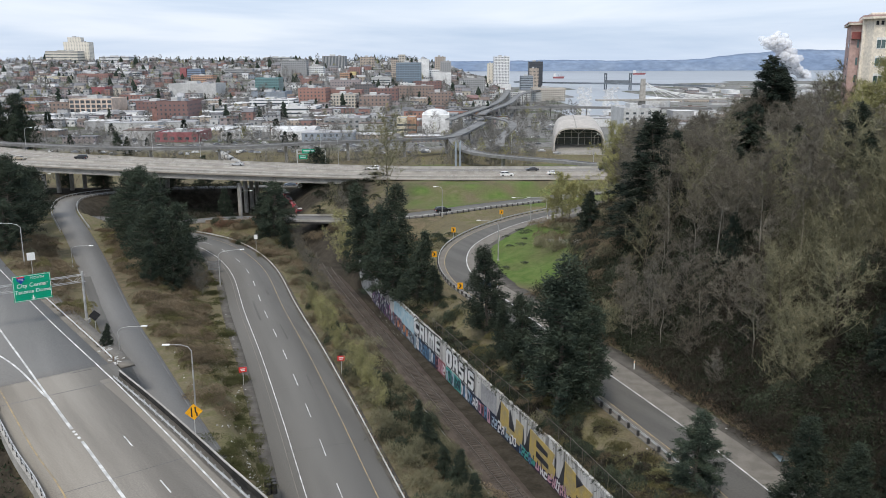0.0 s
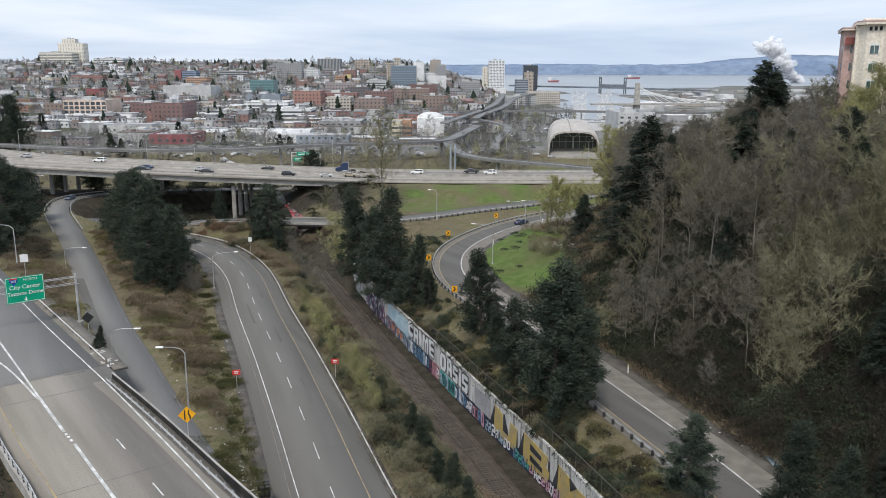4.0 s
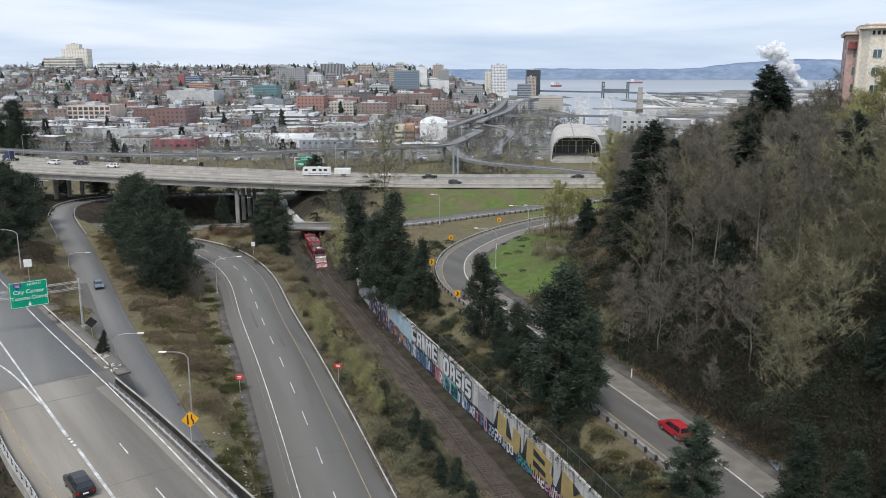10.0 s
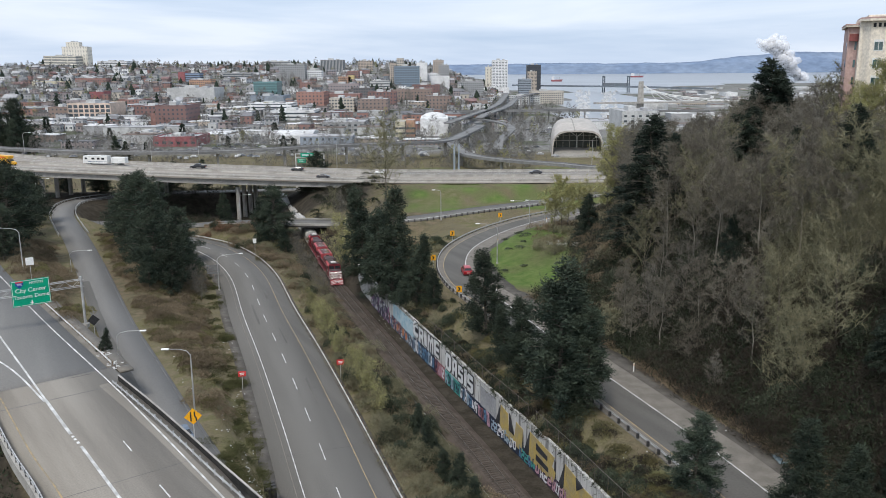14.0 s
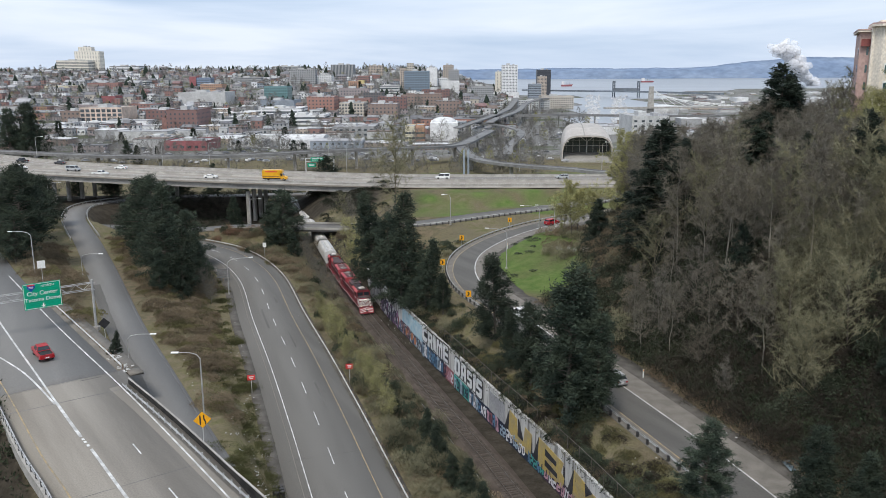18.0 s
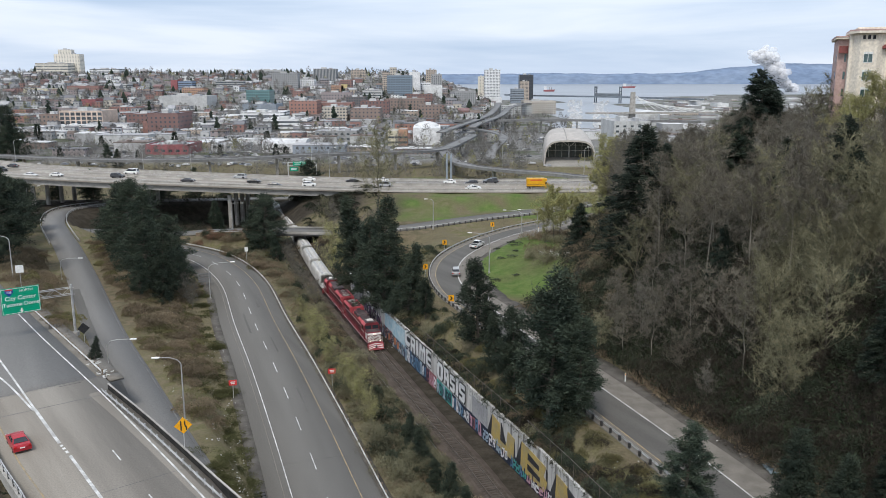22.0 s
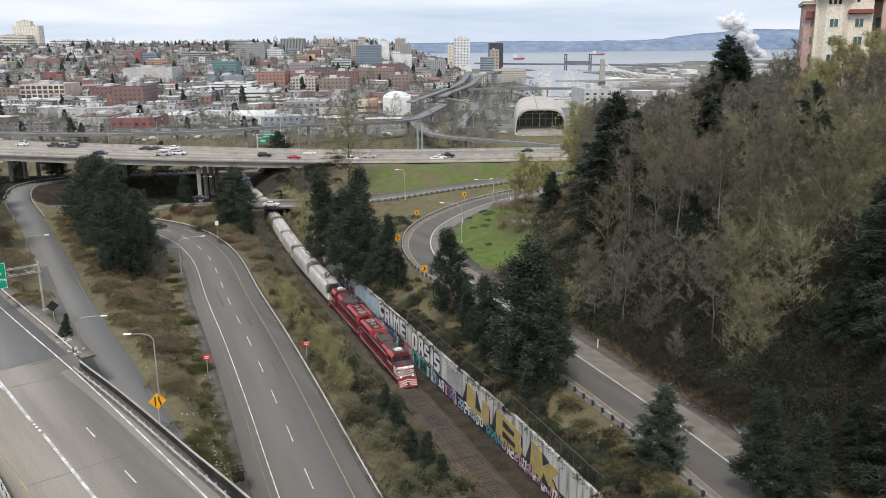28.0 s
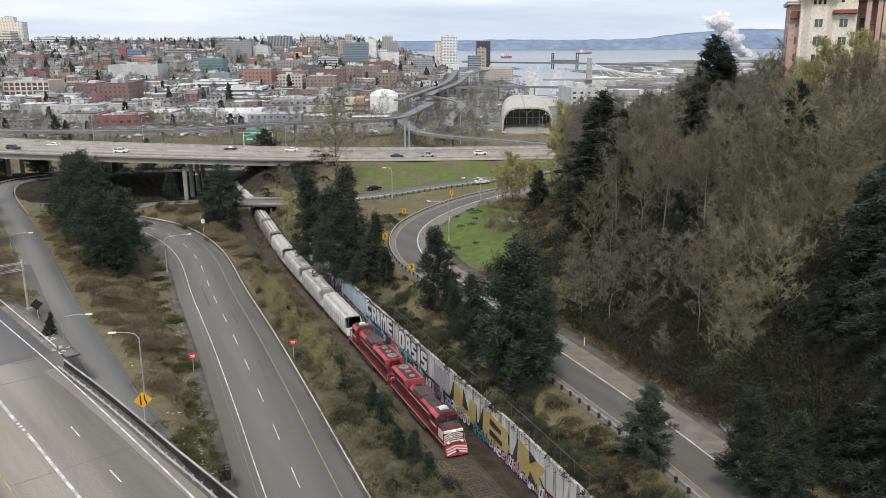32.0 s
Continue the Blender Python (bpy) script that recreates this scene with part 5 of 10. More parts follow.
wall_top = [(float(np.interp(y, WALL[:, 1], WALL[:, 0])) + d, y) for y, d in zip(np.random.default_rng(120).uniform(64, 186, 400), np.random.default_rng(121).uniform(0.9, 3.6, 400))]
mounds("dark ragged brush behind the wall's top", wall_top, HILL_BRUSH, 122, 150, 1.1, 1.0, 500, 0.3, 0.09)
mounds("brown ragged brush behind the wall's top", wall_top, BRUSH_BROWN, 123, 60, 1.0, 1.1, 450, 0.35, 0.06)
mounds("brown bramble mounds between highway and ramp", gore_spots, BRUSH_BROWN, 114, 70, 2.0, 1.4)
mounds("brown brush on the open shoulder of the hill", shoulder_spots, BRUSH_BROWN, 115, 110, 2.2, 1.9)
mounds("dark green brush on the open shoulder of the hill", shoulder_spots, BRUSH_GREEN, 116, 40, 1.8, 1.7)
mounds("dark evergreen brush above the wall", strip_spots, BRUSH_GREEN, 117, 60, 1.5, 1.6)
near_strip = [q for q in strip_spots if q[1] < 112]
mounds("dark brown brush on the verge above the wall", near_strip, SHADED_TWIG, 134, 60, 1.3, 0.9, 600, 0.34, 0.06)
mounds("olive grass tufts on the verge above the wall", near_strip, BRUSH_OLIVE, 135, 70, 1.2, 0.6, 500, 0.3, 0.06)
lawn = scatter(300, 128, lambda x, y: ((x - np.interp(y, *SORTED_LOOP)) > 9) & (x < np.interp(y, [165, 185, 205], [25, 28, 32])), 12, 32, 165, 205)
mounds("small dark green tufts on the loop's grass bank", lawn, BRUSH_GREEN, 129, 14, 0.9, 0.5, 200, 0.3, 0.09)
# dark mounds deepen the shade at the hill's foot
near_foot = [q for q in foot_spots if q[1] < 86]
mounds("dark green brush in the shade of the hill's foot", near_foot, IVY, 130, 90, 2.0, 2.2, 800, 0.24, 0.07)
mounds("dark brown brush coloured for the shade of the hill's foot", foot_spots, SHADED_TWIG, 131, 150, 2.0, 2.6, 800, 0.5, 0.05)
# more dark brush where the gully lies in painted shade
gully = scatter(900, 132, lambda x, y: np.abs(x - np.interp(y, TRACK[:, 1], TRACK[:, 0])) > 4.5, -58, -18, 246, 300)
mounds("dark brush mounds standing in for the shade below the freeway", gully, HILL_BRUSH, 133, 90, 2.2, 1.8, 500, 0.4, 0.12)
fence_side = [(float(np.interp(y, WALL[:, 1], WALL[:, 0])) + d, y) for y, d in zip(np.random.default_rng(95).uniform(66, 122, 26), np.random.default_rng(96).uniform(1.6, 3.6, 26))]
for j, (x, y) in enumerate(fence_side):
    BUSHES.at(x, y, ground_z(x, y) - 0.1, 0.5 + 0.035 * (j % 14), which=3)

# dark ivy and young firs at the hill's foot by the loop road
g = np.random.default_rng(85)
foot = [(float(np.interp(y, *SORTED_LOOP)) + d, y) for y, d in zip(g.uniform(40, 150, 5200), 9.5 + g.random(5200) ** 1.2 * 26)]
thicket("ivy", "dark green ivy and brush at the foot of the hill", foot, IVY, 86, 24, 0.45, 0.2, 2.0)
for _ in range(16):
    y = g.uniform(56, 92)
    x = float(np.interp(y, *SORTED_LOOP)) + g.uniform(9.5, 22)
    BUSHES.at(x, y, ground_z(x, y) - 0.2, g.uniform(0.8, 1.4), which=3)
REDDISH = mat("reddish_bramble", (0.2, 0.12, 0.085), (0.12, 0.1, 0.06), scale=0.5, rough=0.95, vary=0.3, fine=7, spec=0.1)
HEDGES = Kind([bush("hedge_bush", "reddish-brown hedge bush below the far ramp", 2.2, 2.2, REDDISH, 67, 2400, 0.24, 0.085)])
for k in range(13):
    x, y = -69 + 1.25 * k + 0.6 * (k % 2), 235.6 - 0.1 * k + 1.5 * (k % 3 - 1)
    (BUSHES if k % 4 == 1 else HEDGES).at(x, y, ground_z(x, y) - 0.2, 0.95 + 0.09 * (k % 4), which=3 if k % 4 == 1 else 0)
BLOSSOM_BUSH = Kind([bush("blossom_shrub", "shrub in white blossom on the grass bank", 1.6, 2.8, BLOSSOM, 66, 420, 0.22, 0.12)])
for x, y, k in ((27.0, 178, 1.0), (29.5, 172, 0.8), (25.4, 186, 0.7)):
    BLOSSOM_BUSH.at(x, y, ground_z(x, y) - 0.1, k)
for x, y in ((-30, 226), (-24, 221), (-20, 213), (-27, 236), (-16, 226), (-33, 240), (-12, 209), (-23, 205), (-18, 240), (-36, 228), (-8, 214), (26, 190), (24, 183), (30, 199), (27, 205), (33, 213), (25, 174)):
    BUSHES.at(x, y, ground_z(x, y) - 0.1, 1.3, which=2 if (x + y) % 2 else 0)

# ---- train ----
# light and shade put into the reds: sides darker, tops brighter
LOCO_RED = mat("locomotive_red", (0.2, 0.03, 0.04), (0.13, 0.024, 0.03), scale=0.5, rough=0.45, vary=0.05)
LOCO_BRIGHT = mat("locomotive_bright_red", (0.44, 0.085, 0.095), (0.3, 0.055, 0.064), scale=0.5, rough=0.5)
LOCO_DARK = mat("locomotive_roof_grime", (0.06, 0.045, 0.048), (0.1, 0.075, 0.075), scale=0.8, rough=0.8)
# paler red that holds the highlight of the sloping panels
LOCO_SALMON = mat("locomotive_highlight_red", (0.56, 0.12, 0.125), (0.44, 0.09, 0.095), scale=0.6, rough=0.5)
LOCO_MAROON = mat("locomotive_maroon", (0.1, 0.026, 0.03), (0.065, 0.022, 0.025), scale=0.6, rough=0.55)
LOCO_WHITE = mat("locomotive_white", (0.72, 0.69, 0.66), (0.56, 0.53, 0.5), scale=0.8, rough=0.5)
LOCO_GLASS = glass_mat("locomotive_glass", (0.02, 0.025, 0.03))
LAMP_GLOW = mat("lamp_glow", (0.9, 0.85, 0.75), rough=0.3, glow=(1.0, 0.86, 0.66), glow_power=1.6)
FAN = mat("fan_grille", (0.34, 0.31, 0.29), (0.24, 0.22, 0.2), scale=2, rough=0.7, metal=0.3)
UNDER = mat("running_gear_grime", (0.055, 0.05, 0.047), (0.085, 0.075, 0.066), scale=1.2, rough=0.85)
HOPPER_GREYS = [mat("hopper_grey", (0.5, 0.485, 0.46), (0.44, 0.42, 0.39), scale=0.35, rough=0.75, stretch=(1, 1, 0.25), fine=9),
                mat("hopper_white", (0.58, 0.57, 0.545), (0.52, 0.5, 0.47), scale=0.3, rough=0.75, stretch=(1, 1, 0.25), fine=9),
                mat("hopper_dirty", (0.3, 0.28, 0.25), (0.21, 0.19, 0.165), scale=0.35, rough=0.8, stretch=(1, 1, 0.25), fine=9)]


def truck(parent, y, axles, gap, r=0.5, bolster=LOCO_DARK):
    """A bogie: side frames, bolster, wheels on axles."""
    bogie = part("bogie", Build().box(-1.15, y - gap * (axles - 1) / 2 - 0.55, 0.45, -0.95, y + gap * (axles - 1) / 2 + 0.55, 0.85, bevel=0.05)
                 .box(0.95, y - gap * (axles - 1) / 2 - 0.55, 0.45, 1.15, y + gap * (axles - 1) / 2 + 0.55, 0.85, bevel=0.05)
                 .box(-1.0, y - 0.3, 0.5, 1.0, y + 0.3, 0.95, bevel=0.05), UNDER, parent)
    for k in range(axles):
        yy = y + (k - (axles - 1) / 2) * gap
        wheels = Build().tube((-0.85, yy, r), (0.85, yy, r), 0.09, n=8)
        for sx in (-0.755, 0.755):
            wheels.tube((sx - 0.065, yy, r), (sx + 0.065, yy, r), r, n=18)
        part("wheelset", wheels, RUST, bogie)


def locomotive(front):
    loco = thing("locomotive", "red diesel locomotive with white chevron stripes on its nose" if front else "red diesel locomotive with a grimy dark roof", "locomotive")
    for y in (-6.8, 6.8):
        truck(loco, y, 3, 1.75)
    part("underframe", Build().box(-1.5, -10.6, 1.1, 1.5, 10.6, 1.55, bevel=0.06), LOCO_RED, loco)
    for sx in (-1, 1):
        part("sill_stripe", Build().box(sx * 1.502 - 0.006, -10.3, 1.4, sx * 1.502 + 0.006, 10.3, 1.5), LOCO_WHITE, loco, "white stripe")
    part("fuel_tank", Build().prism([(-1.35, 1.15), (-1.45, 0.55), (-1.0, 0.25), (1.0, 0.25), (1.45, 0.55), (1.35, 1.15)], -3.2, 3.2, "y"), UNDER, loco)
    # long hood with sloping upper sides
    hood = [(-1.05, 1.55), (-1.05, 3.7), (-0.72, 4.25), (0.72, 4.25), (1.05, 3.7), (1.05, 1.55)]
    part("long_hood", Build().prism(hood, -9.9, 5.3, "y"), LOCO_RED, loco)
    for sx in (-1, 1):
        a = [(sx * 1.07, 3.72), (sx * 0.74, 4.27), (sx * 0.74, 4.22), (sx * 1.07, 3.66)]
        part("hood_slope", Build().prism(a, -3.2, 5.2, "y"), LOCO_SALMON, loco, "sloping panel, highlight put into its red")
        part("hood_stripe", Build().box(sx * 1.06 - 0.008, -9.5, 2.9, sx * 1.06 + 0.008, 5.0, 3.02), LOCO_WHITE, loco, "thin white stripe")
        for k in range(9):
            y = -8.9 + k * 1.5
            part("hood_door", Build().box(sx * 1.055 - 0.012, y, 1.75, sx * 1.055 + 0.012, y + 1.35, 2.82), LOCO_MAROON, loco, "dark maroon hood door")
    # roof equipment
    part("roof_panel", Build().box(-0.7, 1.3, 4.24, 0.9, 5.2, 4.36, bevel=0.04), LOCO_DARK, loco, "dark grimy roof panel")
    part("dynamic_brake", Build().box(-1.2, -1.9, 3.9, 1.2, 1.2, 4.5, bevel=0.12), LOCO_DARK, loco, "dark brake grid housing")
    for sx in (-1, 1):
        part("intake_screen", Build().prism([(sx * 1.2, 3.92), (sx * 1.24, 3.95), (sx * 1.0, 4.52), (sx * 0.96, 4.5)], -1.7, 1.0, "y"), LOCO_BRIGHT, loco)
    part("exhaust_stack", Build().box(-0.35, -2.9, 4.24, 0.35, -2.2, 4.62, bevel=0.06), LOCO_DARK, loco)
    part("radiator_cowl", Build().prism([(-1.1, 3.2), (-1.5, 3.75), (-1.5, 4.45), (-1.25, 4.62), (1.25, 4.62), (1.5, 4.45), (1.5, 3.75), (1.1, 3.2)], -9.9, -4.0, "y"), LOCO_BRIGHT, loco, "flared bright red radiator housing")
    part("radiator_top", Build().box(-0.95, -9.7, 4.6, 0.95, -4.3, 4.66, bevel=0.02), LOCO_MAROON, loco, "grimy maroon radiator roof")
    for sx in (-1, 1):
        part("radiator_grille", Build().prism([(sx * 1.505, 3.8), (sx * 1.53, 3.8), (sx * 1.53, 4.4), (sx * 1.505, 4.4)], -9.6, -4.6, "y"), LOCO_MAROON, loco, "dark radiator grille")
    for k, (y, r) in enumerate(((-5.2, 0.45), (-6.9, 0.45), (-8.7, 0.8))):
        fan = part("fan", Build().tube((0, y, 4.62), (0, y, 4.74), r, r * 0.96, 20), FAN, loco, "grey round fan grille")
        part("fan_hub", Build().tube((0, y, 4.74), (0, y, 4.78), r * 0.25, n=10), LOCO_DARK, fan)
    # cab
    cab = part("cab", Build().prism([(-1.52, 1.55), (-1.52, 4.1), (-1.15, 4.62), (1.15, 4.62), (1.52, 4.1), (1.52, 1.55)], 5.3, 7.9, "y"), LOCO_RED, loco)
    part("cab_roof", Build().prism([(-1.14, 4.62), (-0.9, 4.74), (0.9, 4.74), (1.14, 4.62)], 5.35, 7.75, "y"), LOCO_DARK, cab, "dark grimy cab roof")
    part("air_conditioner", Build().prism([(-0.62, 4.72), (-0.5, 4.93), (-0.2, 5.02), (0.2, 5.02), (0.5, 4.93), (0.62, 4.72)], 6.2, 7.0, "y"), LOCO_WHITE, cab, "white roof air conditioner")
    part("horn", Build().tube((0.7, 5.9, 4.72), (0.7, 6.3, 4.9), 0.06, 0.12, 8), GALV, cab)
    for sx in (-1, 1):
        part("windscreen", Build().box(min(sx * 0.12, sx * 1.3), 7.885, 3.45, max(sx * 0.12, sx * 1.3), 7.93, 4.15), LOCO_GLASS, cab)
        part("side_window", Build().box(sx * 1.53 - 0.015, 6.0, 3.3, sx * 1.53 + 0.015, 7.2, 4.0), LOCO_GLASS, cab)
    # nose
    nose = part("nose", Build().prism([(7.9, 1.55), (7.9, 3.35), (9.3, 3.2), (9.75, 2.95), (9.85, 1.0), (7.9, 1.0)], -1.34, 1.34, "x"), LOCO_RED, loco)
    part("nose_top", Build().prism([(7.95, 3.36), (9.25, 3.22), (9.27, 3.25), (7.95, 3.39)], -1.3, 1.3, "x"), LOCO_DARK, nose, "dark anti-glare nose top")
    part("nose_band", Build().prism([(9.76, 2.95), (9.78, 2.78), (9.83, 2.78), (9.81, 3.0), (9.62, 3.1), (9.6, 3.04)], -1.36, 1.36, "x"), LOCO_WHITE, nose, "white nose band")
    def stripe(z_mid, fall, thick, wide, front):
        """Two white bars that fall from the middle of the nose to its edges, on a front given by its y at each height."""
        for sx in (-1, 1):
            b = Build()
            pts = [(0, z_mid), (0, z_mid - thick), (sx * wide, z_mid - fall - thick), (sx * wide, z_mid - fall)]
            b.add([(x, front(z) + 0.005, z) for x, z in pts] + [(x, front(z) + 0.045, z) for x, z in pts],
                  [(0, 1, 2, 3), (7, 6, 5, 4), (0, 4, 5, 1), (3, 2, 6, 7), (0, 3, 7, 4), (1, 5, 6, 2)])
            part("chevron", b, LOCO_WHITE, nose, "white diagonal stripe")
    for k in range(5):
        stripe(2.95 - 0.29 * k, 0.52, 0.15, 1.33, lambda z: 9.75 + (2.95 - z) * 0.0513)
    for k in range(3):
        stripe(1.42 - 0.3 * k, 0.3, 0.13, 1.4, lambda z: 10.6 + (1.4 - z) * 0.444)
    for sx in (-1, 1):
        part("side_panel", Build().box(sx * 1.35 - 0.012, 8.0, 1.75, sx * 1.35 + 0.012, 9.5, 2.95), LOCO_WHITE, nose, "white panel on the nose's side")
        part("cab_stripe", Build().box(sx * 1.525 - 0.008, 5.5, 2.75, sx * 1.525 + 0.008, 7.8, 2.95), LOCO_WHITE, cab, "white cab stripe")
        part("cab_slope", Build().prism([(sx * 1.53, 4.11), (sx * 1.16, 4.635), (sx * 1.14, 4.61), (sx * 1.5, 4.1)], 5.35, 7.85, "y"), LOCO_SALMON, cab, "sloping roof edge, highlight put into its red")
    part("pilot", Build().prism([(10.0, 1.5), (10.6, 1.4), (11.0, 0.5), (11.05, 0.2), (10.5, 0.2), (10.0, 0.7)], -1.5, 1.5, "x"), LOCO_BRIGHT, loco, "red plough-shaped pilot")
    part("nose_rail", Build().tube((-1.3, 10.45, 1.9), (1.3, 10.45, 1.9), 0.05, n=6).tube((-1.3, 10.45, 1.9), (-1.45, 10.4, 1.2), 0.05, n=6).tube((1.3, 10.45, 1.9), (1.45, 10.4, 1.2), 0.05, n=6), LOCO_WHITE, loco, "white front handrail")
    part("coupler", Build().box(-0.14, 10.4, 0.72, 0.14, 11.3, 1.0, bevel=0.04), UNDER, loco)
    part("coupler", Build().box(-0.14, -11.3, 0.72, 0.14, -10.4, 1.0, bevel=0.04), UNDER, loco)
    for sx in (-1, 1):
        rail = Build().tube((sx * 1.45, -10.3, 2.55), (sx * 1.45, 5.2, 2.55), 0.025, n=5)
        for k in range(9):
            y = -10.2 + k * 1.92
            rail.tube((sx * 1.45, y, 1.5), (sx * 1.45, y, 2.55), 0.022, n=5)
        part("handrail", rail, LOCO_RED, loco)
        for y in (-10.5, 10.2):
            end = Build().tube((sx * 0.4, y, 1.55), (sx * 0.4, y, 2.5), 0.03, n=5).tube((sx * 1.4, y, 1.5), (sx * 1.4, y, 2.5), 0.03, n=5).tube((sx * 0.4, y, 2.5), (sx * 1.4, y, 2.5), 0.03, n=5)
            part("end_rail", end, LOCO_WHITE, loco, "white end handrail")
            part("steps", Build().box(sx * 1.1 - 0.3, y - 0.25, 0.5, sx * 1.1 + 0.3, y + 0.25, 0.58).box(sx * 1.1 - 0.3, y - 0.25, 0.95, sx * 1.1 + 0.3, y + 0.25, 1.03), LOCO_RED, loco)
    if front:
        for x in (-0.14, 0.14):
            part("headlight", Build().tube((x, 9.6, 2.98), (x, 9.88, 2.98), 0.09, n=12), LAMP_GLOW, loco, "lit white headlight")
        for x in (-0.95, 0.95):
            part("ditch_light", Build().tube((x, 10.3, 1.75), (x, 10.5, 1.75), 0.1, n=12), LAMP_GLOW, loco, "lit white ditch light")
    return loco


def hopper(shade, long=17.6, label="pale grey covered hopper wagon with rust streaks"):
    car = thing("hopper_wagon", label, "railway wagon")
    h = long / 2 - 0.5
    truck(car, h - 1.9, 2, 1.75, 0.42)
    truck(car, -h + 1.9, 2, 1.75, 0.42)
    side = [(-1.5, 1.15), (-1.6, 1.9), (-1.6, 3.5), (-1.42, 4.05), (-1.0, 4.35), (1.0, 4.35), (1.42, 4.05), (1.6, 3.5), (1.6, 1.9), (1.5, 1.15)]
    part("body", Build().prism(side, -h + 0.9, h - 0.9, "y"), shade, car)
    for sx in (-1, 1):
        for k in range(11):
            y = -h + 1.2 + k * (2 * h - 2.4) / 10
            part("rib", Build().prism([(sx * 1.5, 1.2), (sx * 1.66, 1.9), (sx * 1.66, 3.45), (sx * 1.46, 4.0), (sx * 1.4, 3.9), (sx * 1.58, 3.4), (sx * 1.58, 1.9)], y - 0.05, y + 0.05, "y"), shade, car)
        part("side_sill", Build().box(sx * 1.45 - 0.08, -h, 1.0, sx * 1.45 + 0.08, h, 1.25), UNDER, car)
        part("end_sheet", Build().prism([(sx * (h - 0.9), 4.1), (sx * (h - 0.9), 2.2), (sx * (h - 0.1), 1.2), (sx * (h - 0.1), 1.0), (sx * (h - 1.0), 1.0)], -1.35, 1.35, "x"), shade, car)
        part("ladder", Build().tube((sx * 1.3, sx * (h - 0.2), 1.1), (sx * 1.3, sx * (h - 0.75), 4.1), 0.03, n=5).tube((sx * 0.9, sx * (h - 0.2), 1.1), (sx * 0.9, sx * (h - 0.75), 4.1), 0.03, n=5), GALV, car)
        part("coupler", Build().box(-0.14, sx * h - (0.2 if sx < 0 else 0.3), 0.75, 0.14, sx * h + (0.3 if sx < 0 else 0.2) + sx * 0.3, 1.0), UNDER, car)
    part("roof_trough", Build().box(-0.42, -h + 1.3, 4.34, 0.42, h - 1.3, 4.5, bevel=0.05), shade, car)
    for k in range(8):
        y = -h + 2.0 + k * (2 * h - 4.0) / 7
        part("hatch", Build().box(-0.36, y - 0.75, 4.49, 0.36, y + 0.75, 4.58, bevel=0.04), HOPPER_GREYS[1], car)
    for sx in (-1, 1):
        part("roof_walk", Build().box(sx * 0.85 - 0.22, -h + 1.1, 4.42, sx * 0.85 + 0.22, h - 1.1, 4.46), GALV, car)
    for k in range(3):
        y = (k - 1) * (h - 3.4) * 0.62
        part("outlet", Build().prism([(y - 1.5, 1.2), (y - 0.4, 0.45), (y + 0.4, 0.45), (y + 1.5, 1.2)], -1.1, 1.1, "x"), shade, car)
    return car


RAIL_TOP = 0.19
spare = curve_pts([(-9.8, 133, 0), (-8.2, 128, 0), (-5.0, 117.5, 0), (-1.5, 106.1, 0)], 3)
spare_rail = thing("spare_rail", "loose rusty rail lying beside the track", "rail")
part("rail", sweep(spare, 0, [(a, z + ground_z(-5, 117) + 0.02) for a, z in rail_out]), RUST, spare_rail)
consist = [(locomotive(True), 11.2), (locomotive(False), 11.2)]
reversed_unit = consist[1][0]
first = {}
for shade in (1, 0, 0, 1, 2, 2, 0, 1, 0):
    if shade not in first:
        first[shade] = hopper(HOPPER_GREYS[shade], label=("pale grey covered hopper wagon with rust streaks", "dusty white covered hopper wagon", "dirty brown-grey covered hopper wagon")[shade])
        wagon = first[shade]
    else:
        wagon = copy_thing(first[shade], Matrix())
    tagged(wagon, group="wagons of the train")
    consist.append((wagon, 8.9))
# the head of the train along y, by the second
HEAD = [(0, 257.5), (3, 243.2), (6, 228.2), (9, 213.0), (13, 192.3), (19, 162.0), (23, 141.0), (28, 114.8), (32, 92.6)]


def head_s(t):
    y = float(np.interp(t, [a for a, _ in HEAD], [b for _, b in HEAD]))
    return float(np.interp(y, TRACK[:, 1], along(TRACK)))


def key_train():
    gap = 0.0
    for ob, half in consist:
        rows = []
        for t in (0, 1.5, 3, 4.5, 6, 7.5, 9, 11, 13, 15, 17, 19, 21, 23, 25.5, 28, 30, 32):
            p, head = at_len(TRACK, head_s(t) + gap + half)
            a, _ = at_len(TRACK, head_s(t) + gap + half - half * 0.6)
            b, _ = at_len(TRACK, head_s(t) + gap + half + half * 0.6)
            head = math.degrees(math.atan2(-(a[0] - b[0]), a[1] - b[1]))
            c = (a + b) / 2
            if ob == reversed_unit:
                head += 180
            rows.append((t, pose(c[0], c[1], RAIL_TOP, 0, 0, head)))
        walk(ob, rows)
        gap += 2 * half

# ---- road vehicles ----
CAR_PAINT = {k: mat("car_paint_" + k, c, tuple(v * 0.85 for v in c), scale=0.6, rough=0.3, spec=0.5) for k, c in {
    "white": (0.78, 0.78, 0.76), "silver": (0.42, 0.43, 0.44), "black": (0.018, 0.018, 0.02), "dark": (0.05, 0.05, 0.055), "grey": (0.2, 0.2, 0.21),
    "slate": (0.13, 0.17, 0.23), "navy": (0.03, 0.05, 0.11), "red": (0.42, 0.02, 0.03), "tan": (0.36, 0.31, 0.23), "yellow": (0.78, 0.4, 0.02)}.items()}
CAR_GLASS = glass_mat("car_glass", (0.02, 0.022, 0.026))
TAIL = mat("tail_lamp_red", (0.45, 0.01, 0.01), rough=0.3)
HEADLAMP = mat("headlamp_glass", (0.75, 0.76, 0.78), rough=0.2)
CHROME = mat("wheel_alloy", (0.5, 0.5, 0.5), (0.35, 0.35, 0.35), scale=4, rough=0.35, metal=0.8)


